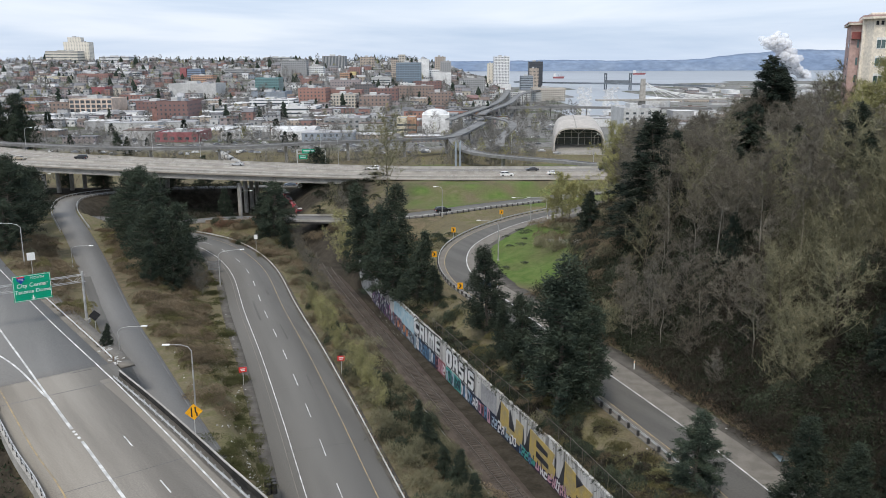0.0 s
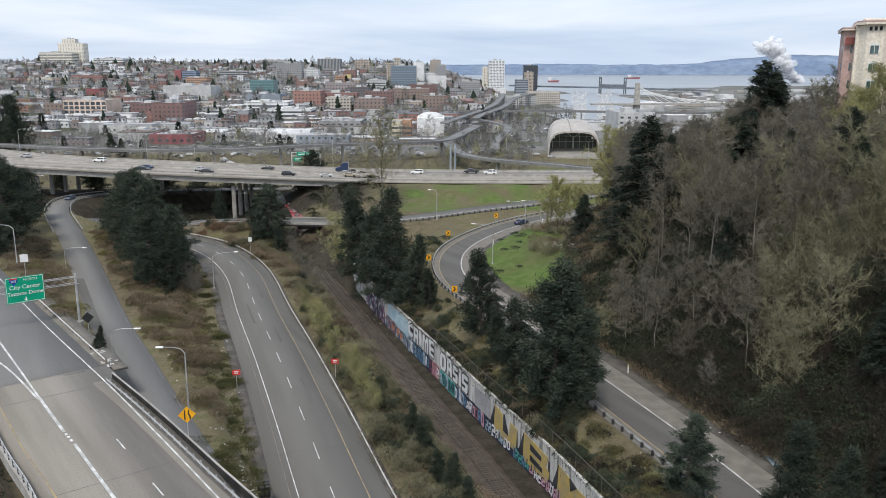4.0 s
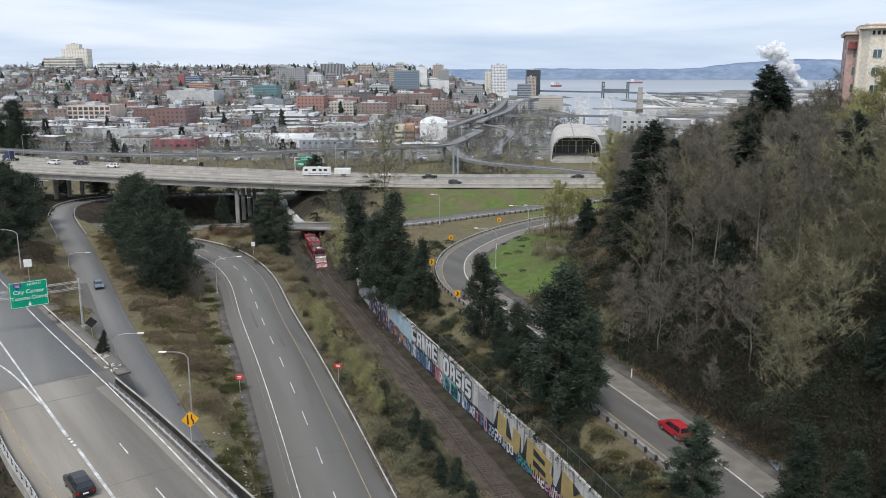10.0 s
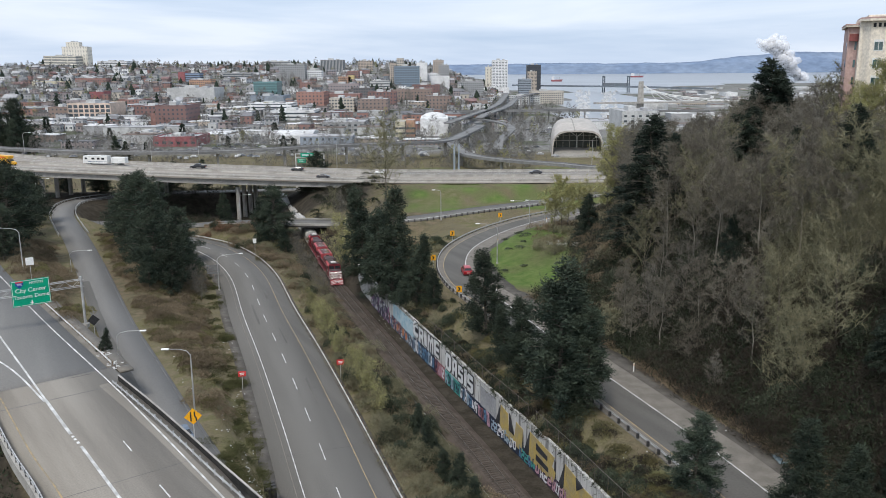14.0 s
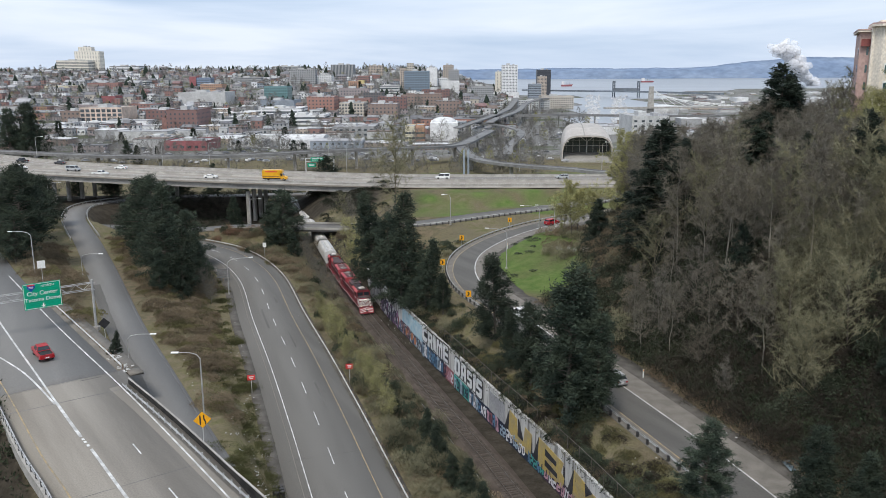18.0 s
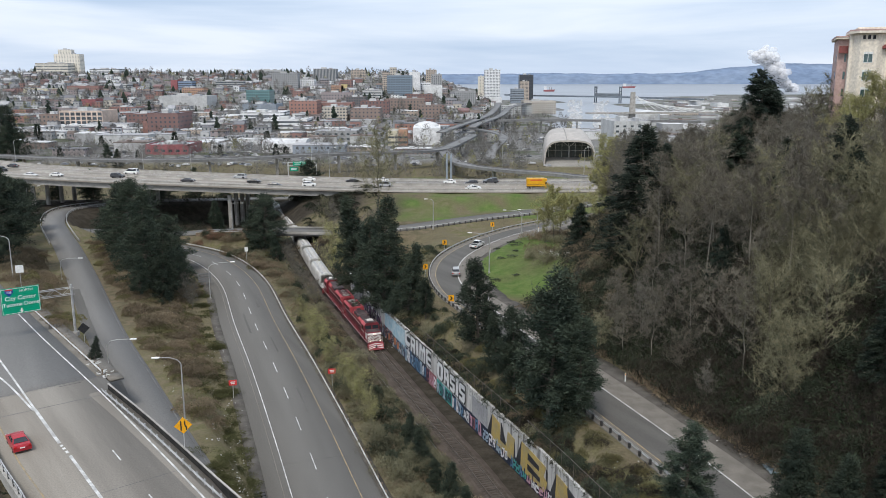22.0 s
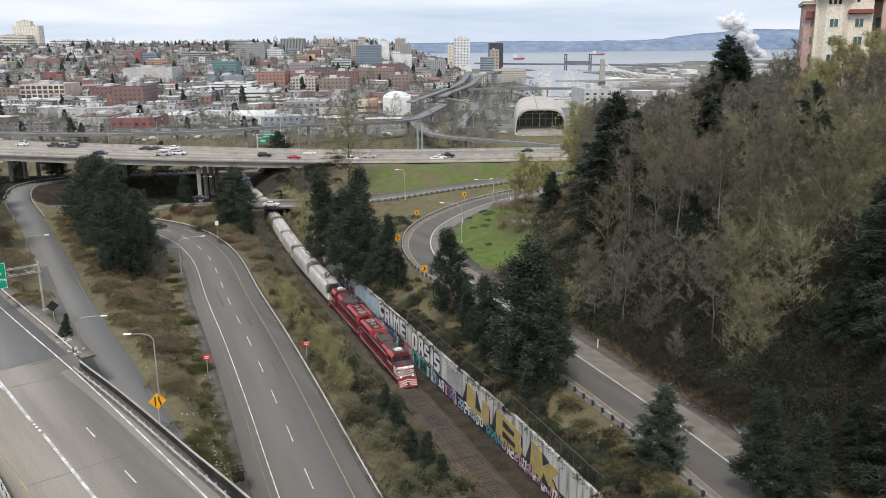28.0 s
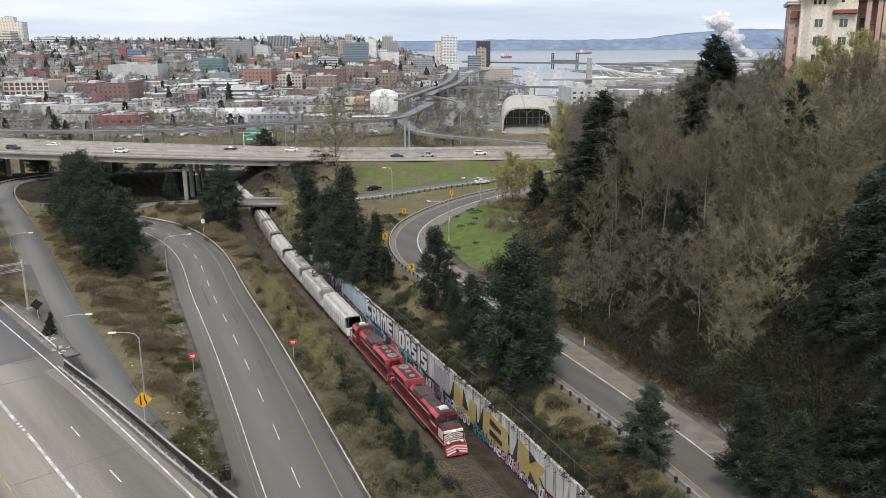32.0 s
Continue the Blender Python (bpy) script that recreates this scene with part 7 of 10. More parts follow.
GLASS_FAR = (0.07, 0.085, 0.1)
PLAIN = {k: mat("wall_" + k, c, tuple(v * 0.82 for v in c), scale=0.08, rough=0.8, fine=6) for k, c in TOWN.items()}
FACADES = {}


def wall_mat(style, colour):
    if style in ("plain", "vault", "dome", "warehouse"):
        return PLAIN[colour]
    key = (style, colour)
    if key not in FACADES:
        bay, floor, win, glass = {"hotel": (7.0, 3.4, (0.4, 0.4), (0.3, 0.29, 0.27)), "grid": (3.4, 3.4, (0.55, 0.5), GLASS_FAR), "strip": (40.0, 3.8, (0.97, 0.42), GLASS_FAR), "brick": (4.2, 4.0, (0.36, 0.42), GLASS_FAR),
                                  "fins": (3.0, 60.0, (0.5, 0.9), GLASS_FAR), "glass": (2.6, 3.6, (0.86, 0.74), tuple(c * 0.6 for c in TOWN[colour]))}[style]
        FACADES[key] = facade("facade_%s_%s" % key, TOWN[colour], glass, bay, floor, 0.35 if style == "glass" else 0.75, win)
    return FACADES[key]


ROOFS = {k: mat("roof_" + k, c, tuple(v * 0.75 for v in c), scale=0.06, rough=0.9, fine=7) for k, c in {
    "grey": (0.42, 0.42, 0.43), "white": (0.68, 0.68, 0.68), "dark": (0.2, 0.2, 0.21), "red": (0.26, 0.17, 0.165), "blue_grey": (0.24, 0.29, 0.36), "brown": (0.2, 0.16, 0.14)}.items()}
WINDOW_FAR = glass_mat("far_window", (0.06, 0.07, 0.08), 0.2)


def block(x, y, z, w, d, h, style, colour, roof, label):
    """A city building of its own: walls with a parapet, a flat roof inside it, roof plant and, when near, its windows."""
    ob = thing("building", label, "building", pose(x, y, z))
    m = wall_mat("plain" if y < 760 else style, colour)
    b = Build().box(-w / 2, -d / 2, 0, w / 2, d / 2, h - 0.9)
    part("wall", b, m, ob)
    if style == "vault":
        arc = [(d / 2 * math.cos(a), h - 1 + d * 0.1 * math.sin(a)) for a in np.linspace(0, math.pi, 13)]
        part("roof", Build().prism([(a, c) for a, c in arc], -w / 2, w / 2, "x"), ROOFS[roof], ob)
    elif style == "dome":
        dome = Build()
        for k in range(6):
            a0, a1 = k * math.pi / 12, (k + 1) * math.pi / 12
            dome.tube((0, 0, h - 1 + h * 0.25 * math.sin(a0)), (0, 0, h - 1 + h * 0.25 * math.sin(a1)), w * 0.46 * math.cos(a0), max(0.2, w * 0.46 * math.cos(a1)), 20, caps=k == 5)
        part("roof", dome, ROOFS[roof], ob)
    else:
        rim = Build()
        for x0, y0, x1, y1 in ((-w / 2, -d / 2, w / 2, -d / 2 + 0.4), (-w / 2, d / 2 - 0.4, w / 2, d / 2), (-w / 2, -d / 2, -w / 2 + 0.4, d / 2), (w / 2 - 0.4, -d / 2, w / 2, d / 2)):
            rim.box(x0, y0, h - 0.88, x1, y1, h)
        part("parapet", rim, PLAIN[colour], ob)
        part("roof", Build().box(-w / 2 + 0.42, -d / 2 + 0.42, h - 0.88, w / 2 - 0.42, d / 2 - 0.42, h - 0.7), ROOFS[roof], ob)
        if w > 14:
            part("roof_unit", Build().box(-w * 0.2, -d * 0.15, h - 0.7, w * 0.02, d * 0.2, h + min(3.0, h * 0.14), bevel=0.1), PLAIN["pale_grey"], ob)
            part("roof_unit", Build().box(w * 0.18, -d * 0.25, h - 0.7, w * 0.3, 0, h + min(1.8, h * 0.1), bevel=0.1), ROOFS["grey"], ob)
    if style == "warehouse":
        rows, cols = 4, 8
        pane = Build().box(-w / cols * 0.36, -0.08, 0, w / cols * 0.36, 0.05, h * 0.15).mesh("window", WINDOW_FAR)
        for i in range(cols):
            for j in range(rows):
                piece("window", pane, ob, pose(-w / 2 + w / cols * (i + 0.5), -d / 2, 2.4 + j * (h - 3) / rows))
    elif y < 760 and style != "dome":
        cols = max(3, int(w / 5))
        pane = Build().box(-1.2, -0.08, 0, 1.2, 0.05, 1.6).mesh("window", WINDOW_FAR)
        for i in range(cols):
            for j in range(max(1, int((h - 2) / 4.2))):
                piece("window", pane, ob, pose(-w / 2 + w / cols * (i + 0.5), -d / 2, 1.8 + 1.5 + j * 4.0))
    return ob


block(-943, 2165, 56.8, 65, 30, 54.1, 'hotel', 'cream', 'grey', 'tall cream hospital tower on the hilltop')
block(-949, 2165, 56.9, 34, 20, 65.4, 'hotel', 'cream', 'grey', 'stepped top of the cream hospital')
block(-965, 2130, 55.4, 82, 40, 32.1, 'strip', 'cream', 'grey', 'low banded wing of the hilltop hospital')
block(-830, 2123, 55.1, 75, 40, 18.3, 'strip', 'white', 'grey', 'white low hospital building on the hill')
block(-388, 847, -0.5, 20, 30, 15.7, 'brick', 'brown', 'grey', 'brown brick warehouse in the far city')
block(-351, 840, -0.9, 43, 40, 19.9, 'warehouse', 'peach', 'grey', 'long peach-coloured loft building with big windows')
block(-253, 791, -2.5, 29, 45, 21.0, 'brick', 'brick_dark', 'dark', 'large red brick warehouse with few windows')
block(-262, 778, -2.5, 22, 14, 13.5, 'plain', 'redbrick', 'red', 'lower red brick wing of the warehouse')
block(-298, 860, 0, 34, 30, 15, 'brick', 'brick_dark', 'grey', 'long dark brick building with small windows')
block(-212, 850, -1, 36, 36, 9.5, 'strip', 'grey', 'white', 'low grey hall with a pale flat roof')
block(-120, 1010, 4.5, 46, 30, 17, 'brick', 'redbrick', 'grey', 'long red brick block in the far city')
block(-70, 1000, 4.5, 34, 30, 19, 'brick', 'brick_dark', 'grey', 'dark red brick loft building')
block(-20, 1180, 9, 40, 30, 19, 'brick', 'brick_dark', 'grey', 'brick university block in the far city')
block(-440, 1000, 4.0, 40, 30, 12, 'brick', 'mauve', 'grey', 'mauve-grey brick building in the far city')
block(-140, 1210, 13, 44, 30, 17, 'brick', 'mauve', 'grey', 'mauve brick office in the far city')
block(-379, 1021, 4.8, 33, 30, 11.1, 'brick', 'redbrick', 'grey', 'low red brick building')
block(-327, 1105, 8.1, 62, 50, 19.7, 'plain', 'pale_grey', 'grey', 'large pale grey windowless building')
block(-471, 1517, 28.4, 12, 20, 18.6, 'plain', 'red', 'grey', 'bright red building on the slope')
block(-451, 1519, 28.4, 26, 25, 16.6, 'strip', 'blue', 'grey', 'blue banded building on the slope')
block(-386, 1343, 19.3, 35, 30, 15.7, 'grid', 'orange', 'grey', 'orange brick apartment building')
block(-245, 1173, 11.5, 33, 35, 22.5, 'glass', 'teal', 'grey', 'teal glass courthouse-like office')
block(-221, 1071, 6.6, 43, 50, 11.4, 'plain', 'blue_grey', 'blue_grey', 'blue-grey roofed hall in the far city')
block(-188, 923, 1.3, 48, 40, 13.0, 'strip', 'white', 'white', 'long white warehouse in the far city')
block(-148, 842, -0.9, 44, 45, 11.6, 'strip', 'white', 'white', 'white warehouse with loading doors')
block(-151, 975, 3.2, 32, 40, 21.6, 'brick', 'rust', 'grey', 'rust-red hotel block in the far city')
block(-110, 935, 2.0, 28, 40, 17.1, 'grid', 'beige', 'grey', 'beige apartment block in the far city')
block(-73, 909, 1.1, 32, 45, 17.7, 'brick', 'brown', 'grey', 'brown brick warehouse row')
block(-36, 1083, 7.3, 51, 40, 17.3, 'brick', 'brown', 'grey', 'old brown brick warehouse')
block(-3, 978, 1.7, 28, 40, 17.7, 'brick', 'brown', 'dark', 'brick former railway station hall')
block(-52, 1309, 17.5, 39, 40, 36.9, 'glass', 'blue_glass', 'grey', 'broad blue glass office tower')
block(-31, 1426, 22.1, 18, 30, 38.3, 'plain', 'white', 'grey', 'plain white tower in the far city')
block(-13, 1464, 21.3, 18, 25, 20.9, 'grid', 'white', 'grey', 'white apartment tower in the far city')
block(-82, 1447, 24.5, 11, 20, 35.1, 'grid', 'tan', 'grey', 'slim tan apartment tower')
block(-82, 1715, 39.3, 14, 20, 32.1, 'grid', 'beige', 'grey', 'beige tower on the hill')
block(-3, 1547, 22.8, 20, 25, 42.5, 'grid', 'tan', 'grey', 'stepped tan apartment tower')
block(7, 1504, 18.5, 19, 25, 38.4, 'grid', 'grey', 'grey', 'grey apartment tower in the far city')
block(-225, 1744, 40.3, 47, 40, 29.0, 'fins', 'grey', 'grey', 'grey office slab with tall fins on the hill')
block(-154, 1476, 26.0, 20, 25, 21.1, 'grid', 'redbrick', 'grey', 'brick apartment building in the far city')
block(138, 1918, -6.2, 35, 35, 74.9, 'grid', 'white', 'grey', 'tall white gridded office tower')
block(124, 1860, -4.8, 61, 45, 12.7, 'plain', 'white', 'grey', 'white podium of the tower')
block(116, 1959, -1.1, 17, 18, 54.7, 'hotel', 'cream', 'grey', 'slim cream old office tower')
block(57, 1467, 2.8, 39, 35, 24.9, 'grid', 'grey', 'grey', 'grey gridded office block')
block(240, 2125, -7.9, 35, 30, 65.9, 'glass', 'black', 'grey', 'dark glass office tower')
block(228, 2050, -7.9, 22, 20, 49.4, 'grid', 'tan', 'grey', 'tan brick tower in the far city')
block(192, 1873, -7.9, 28, 30, 34.0, 'strip', 'blue_grey', 'grey', 'blue-grey banded office in the far city')
block(-1, 1460, 18.5, 35, 30, 18.9, 'plain', 'white', 'grey', 'white office block in the far city')
block(173, 1344, -7.5, 52, 40, 21.2, 'grid', 'beige', 'grey', 'beige waterfront apartment complex')
block(131, 1296, -7.3, 49, 35, 15.4, 'grid', 'pale_grey', 'grey', 'pale grey waterfront block')
block(-184, 580, -2.5, 30, 34, 8.4, 'brick', 'red', 'grey', 'low bright red commercial building')
block(-229, 643, -3.3, 26, 30, 7.2, 'strip', 'beige', 'grey', 'long beige low building')
block(-150, 609, -3.0, 25, 24, 6.0, 'plain', 'pale_grey', 'grey', 'pale grey low commercial building')
block(-106, 593, -2.5, 31, 30, 8.2, 'vault', 'white', 'white', 'white round-roofed warehouse in the far city')
block(-83, 718, -4.5, 36, 40, 11.1, 'strip', 'grey', 'grey', 'grey low warehouse in the far city')
block(-32, 661, -3.7, 8, 25, 13.5, 'plain', 'pale_yellow', 'grey', 'pale yellow building in the far city')
block(-24, 661, -3.7, 7, 25, 14.4, 'plain', 'orange', 'grey', 'orange building in the far city')
block(-5, 676, -3.7, 22, 45, 16.3, 'dome', 'white', 'white', 'white building with a low domed roof')
block(158, 670, -3.1, 29, 50, 20.1, 'grid', 'pale_grey', 'grey', 'pale grey apartment block with rows of windows')
block(-478, 1158, 11.0, 20, 25, 10.8, 'plain', 'red', 'red', 'red roofed building in the far city')
block(-582, 1522, 28.4, 52, 30, 11.6, 'strip', 'pale_grey', 'grey', 'pale grey school building')
block(-677, 1438, 23.8, 53, 30, 9.1, 'plain', 'pale_yellow', 'grey', 'low pale building in the far city')
block(-607, 1449, 24.5, 54, 25, 13.0, 'brick', 'redbrick', 'grey', 'row of red brick houses')
block(-165, 1436, 23.8, 22, 25, 13.9, 'grid', 'orange', 'grey', 'orange apartment building in the far city')
block(-153, 1431, 23.8, 10, 15, 15.8, 'plain', 'yellow', 'grey', 'yellow apartment building in the far city')
block(-104, 1122, 9.3, 27, 30, 16.4, 'grid', 'dark', 'grey', 'dark brick apartment building')
block(-378, 1551, 30.0, 53, 30, 14.8, 'strip', 'grey', 'grey', 'grey hillside office in the far city')
block(-272, 1534, 29.2, 47, 25, 29.9, 'grid', 'grey', 'grey', 'grey hillside apartment building')
block(-234, 1549, 30.0, 28, 25, 18.9, 'grid', 'white', 'grey', 'white hillside apartment building')
block(-216, 1338, 19.3, 23, 20, 10.4, 'brick', 'redbrick', 'grey', 'red brick hillside building')
block(-92, 1268, 15.9, 30, 30, 16.7, 'strip', 'pale_grey', 'grey', 'pale grey banded office')
block(-162, 1815, 44.7, 31, 20, 23.1, 'grid', 'tan', 'grey', 'tan hillside apartments in the far city')
block(-418, 2118, 55.1, 65, 30, 15.5, 'strip', 'pale_grey', 'grey', 'hilltop school building in the far city')


def house_pattern(seed):
    g = np.random.default_rng(seed)
    w, d, h = g.uniform(9, 14), g.uniform(8, 11), g.uniform(5, 8.5)
    colour = ["white", "grey", "pale_grey", "beige", "mauve", "grey", "redbrick", "pale_grey", "blue_grey", "tan", "mauve", "brown"][seed % 12]
    roof = ["dark", "grey", "brown", "dark", "grey", "grey", "red", "dark", "brown", "grey", "dark", "grey"][seed % 12]
    ob = thing("house", "%s hillside house with a %s pitched roof" % (colour.replace("_", " "), roof), "house", group="houses on the hill")
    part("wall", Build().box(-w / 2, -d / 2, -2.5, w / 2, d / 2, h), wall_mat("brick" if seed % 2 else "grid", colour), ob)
    part("roof", Build().prism([(-d / 2 - 0.5, h - 0.1), (0, h + d * 0.3), (d / 2 + 0.5, h - 0.1)], -w / 2 - 0.4, w / 2 + 0.4, "x"), ROOFS[roof], ob)
    return ob


def shed_pattern(seed):
    g = np.random.default_rng(seed + 100)
    w, d, h = g.uniform(20, 44), g.uniform(14, 26), g.uniform(4.5, 8.5)
    colour = ["white", "pale_grey", "grey", "mauve", "redbrick", "pale_grey", "brown", "blue_grey", "tan", "rust"][seed % 10]
    roof = ["white", "grey", "white", "dark", "grey", "brown"][seed % 6]
    ob = thing("warehouse", "low %s warehouse with a flat %s roof" % (colour.replace("_", " "), roof), "warehouse", group="warehouses on the flats")
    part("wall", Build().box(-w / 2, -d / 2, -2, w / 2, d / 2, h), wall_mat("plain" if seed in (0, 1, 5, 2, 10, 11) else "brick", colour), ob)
    part("roof", Build().box(-w / 2 - 0.2, -d / 2 - 0.2, h, w / 2 + 0.2, d / 2 + 0.2, h + 0.5, bevel=0.1).box(-w * 0.2, -2, h + 0.48, -w * 0.08, 2, h + 1.7, bevel=0.1), ROOFS[roof], ob)
    return ob


HOUSES = Kind([house_pattern(k) for k in range(12)])
SHEDS = Kind([shed_pattern(k) for k in range(12)])
g = np.random.default_rng(91)
taken = [(o.matrix_basis.translation.x, o.matrix_basis.translation.y, 26) for o in scene.objects if o.name.startswith("building")]


def free(x, y, r):
    if len(taken) < 1:
        return True
    t = np.array(taken)
    return bool(np.all((x - t[:, 0]) ** 2 + ((y - t[:, 1]) * 0.75) ** 2 > (r + t[:, 2]) ** 2 * 0.5))


n_house = n_shed = 0
for _ in range(9000):
    if n_shed >= 90 and n_house >= 110:
        break
    y = 560 + 1640 * g.random() ** 1.15
    ratio = g.uniform(-0.62, 0.06)
    x = ratio * y
    flat = y < 1050
    r = 14 if flat else 7
    if (flat and n_shed >= 90) or (not flat and n_house >= 110) or not free(x, y, r):
        continue
    taken.append((x, y, r))
    z = float(far_height(np.array([x]), np.array([y]))[0])
    if flat:
        n_shed += 1
        SHEDS.at(x, y, z, g.uniform(0.65, 1.1), which=int(g.integers(0, 12)), turn=g.choice([0, 90, 8, -6, 180]))
    else:
        n_house += 1
        k = g.uniform(0.8, 1.35)
        HOUSES.at(x, y, z, k, which=int(g.integers(0, 12)), turn=g.choice([0, 90, 12, -10, 180]))
# the port's sheds beyond the hillside trees
for _ in range(1600):
    y, ratio = 560 + 1600 * g.random() ** 1.3, g.uniform(0.2, 0.5)
    if y > 860 and ratio < 0.25:
        continue
    x = ratio * y
    if free(x, y, 11) and n_shed < 200:
        n_shed += 1
        taken.append((x, y, 11))
        SHEDS.at(x, y, float(far_height(np.array([x]), np.array([y]))[0]), g.uniform(0.45, 1.1), which=int(g.choice([0, 1, 5, 2, 10, 11, 3, 8])), turn=g.choice([0, 90, 15]))

# the rest of the hill's houses, past counting
for colour, roof, n, label in (("white", "grey", 150, "small white houses across the hill"), ("mauve", "brown", 240, "small mauve-grey houses across the hill"), ("grey", "dark", 280, "small grey houses across the hill"), ("redbrick", "dark", 160, "small brick buildings across the hill"), ("pale_grey", "grey", 200, "pale grey low buildings across the hill")):
    walls, tops = Build(), Build()
    k = 0
    while k < n:
        y = 700 + 1500 * g.random()
        x = g.uniform(-0.62, 0.075) * y
        if not free(x, y, 3.5):
            continue
        taken.append((x, y, 3.5))
        k += 1
        z = float(far_height(np.array([x]), np.array([y]))[0])
        w, d, h = g.uniform(7, 15), g.uniform(7, 12), g.uniform(4, 8.5)
        m = pose(x, y, z, 0, 0, g.choice([0, 90, 12, -10]))
        walls.box(-w / 2, -d / 2, -2.5, w / 2, d / 2, h, m)
        if g.random() < (0.12 if y < 1350 else 0.45):
            tops.prism([(-d / 2 - 0.4, h - 0.1), (0, h + d * 0.3), (d / 2 + 0.4, h - 0.1)], -w / 2 - 0.4, w / 2 + 0.4, "x", m)
        else:
            tops.box(-w / 2 - 0.2, -d / 2 - 0.2, h, w / 2 + 0.2, d / 2 + 0.2, h + 0.5, m)
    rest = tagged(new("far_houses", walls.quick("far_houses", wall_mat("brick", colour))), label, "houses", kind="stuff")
    part("roofs", tops, ROOFS[roof], rest)

# trees among the houses, one loose mass
TWIG_CITY = mat("city_twigs", (0.21, 0.2, 0.185), (0.155, 0.15, 0.135), scale=0.1, rough=0.95, fine=6, spec=0.1)
spots = []
for _ in range(2500):
    y = 500 + 1750 * g.random()
    x = g.uniform(-0.62, 0.07) * y
    k = g.random() if y > 760 else 0.1 + 0.9 * g.random()
    spots.append((x, y, g.uniform(5, 11) * (1 + y / 5000) * (0.75 + 1.0 * g.random() if k < 0.3 else 1.0), k))
for _ in range(420):
    y = 400 + 750 * g.random() ** 1.5
    ratio = g.uniform(0.0, 0.17)
    if ratio < 0.115 or y > 520:
        spots.append((ratio * y, y, g.uniform(6, 13), 0.38 + 0.6 * g.random()))
for _ in range(330):
    y = g.uniform(400, 640)
    spots.append((g.uniform(-0.56, -0.02) * y, y, g.uniform(5, 11), 0.45 + 0.5 * g.random()))
for _ in range(230):
    y = g.uniform(2020, 2260)
    spots.append((g.uniform(-0.6, -0.02) * y, y, g.uniform(7, 15), 0.34 * g.random()))
zs = far_height(np.array([s[0] for s in spots]), np.array([s[1] for s in spots]))
for name, lo, hi, material, label in (("conifers", 0.0, 0.13, FIR, "dark conifers scattered through the city"), ("bare_trees", 0.13, 0.93, TWIG_CITY, "leafless grey-brown street trees in the city"), ("street_trees", 0.93, 1.01, BUD_YELLOW, "budding yellow-green street trees in the city")):
    base, way, lens, wid, cones = [], [], [], [], []
    for (x, y, h, k), z in zip(spots, zs):
        if lo == 0 and k < hi and y > 700:
            for low, top, wide in ((0.04, 0.6, 0.34), (0.25, 0.8, 0.28), (0.48, 0.98, 0.2)) if y > 1150 else [(0.08 + 0.11 * q, 0.3 + 0.1 * q, 0.25 - 0.024 * q + 0.05 * g.random()) for q in range(8)]:
                a = np.linspace(0, 6.283, 8)[:-1] + g.random()
                r = h * wide * (0.55 + 0.8 * g.random(7))
                ring = np.stack([x + np.cos(a) * r, y + np.sin(a) * r, z + h * low + g.normal(0, 0.03 * h, 7)], 1)
                cones.append(np.stack([ring, np.roll(ring, -1, 0), np.repeat(np.array([[x + g.normal(0, 0.03 * h), y, z + h * top]]), 7, 0)], 1))
        elif lo <= k < hi:
            m = 60 if y > 1400 else (110 if y > 700 else 320)
            thin = 1.0 if y > 1400 else 0.5 if y > 700 else (0.5 if lo == 0 else 0.13)
            t = g.random(m)
            rad = h * 0.26 * ((1 - t) ** 0.8 if lo == 0 else np.sin(np.pi * np.minimum(1, t * 0.9 + 0.12)))
            a = g.random(m) * 6.283
            base.append(np.stack([x + np.cos(a) * rad * 0.6, y + np.sin(a) * rad * 0.6, z + h * (0.12 + 0.8 * t)], 1))
            way.append(np.stack([np.cos(a), np.sin(a), np.full(m, 0.1 if lo == 0 else 0.7)], 1) + g.normal(0, 0.4, (m, 3)))
            lens.append(np.full(m, h * (0.2 if y > 700 else 0.16))), wid.append(np.full(m, h * thin * (0.12 if lo == 0 else 0.06)))
    tri = blades(np.concatenate(base), np.concatenate(way), np.concatenate(lens), np.concatenate(wid), g)
    tri = np.concatenate([tri, *cones])
    tagged(new("city_trees", soup("city_trees", tri, material)), label, "trees", kind="stuff")

# parked cars on the flats, too small to pick apart
lot = Build()
for _ in range(520):
    y = g.uniform(470, 820)
    x = g.uniform(-0.6, 0.2) * y
    z = float(far_height(np.array([x]), np.array([y]))[0])
    lot.box(-2.2, -0.9, 0.3, 2.2, 0.9, 1.0, pose(x, y, z, 0, 0, g.choice([0, 90, 0])))
    lot.box(-1.1, -0.8, 1.0, 1.2, 0.8, 1.5, pose(x, y, z, 0, 0, 0))
PARKED = mat("parked_car_paint", (0.5, 0.5, 0.5), (0.15, 0.16, 0.18), scale=0.11, rough=0.35, mix=(0.45, 0.52), vary=0.6, island=True)
tagged(new("parked_cars", lot.mesh("parked_cars", PARKED)), "parked cars in far lots across the flats", "cars", kind="stuff")


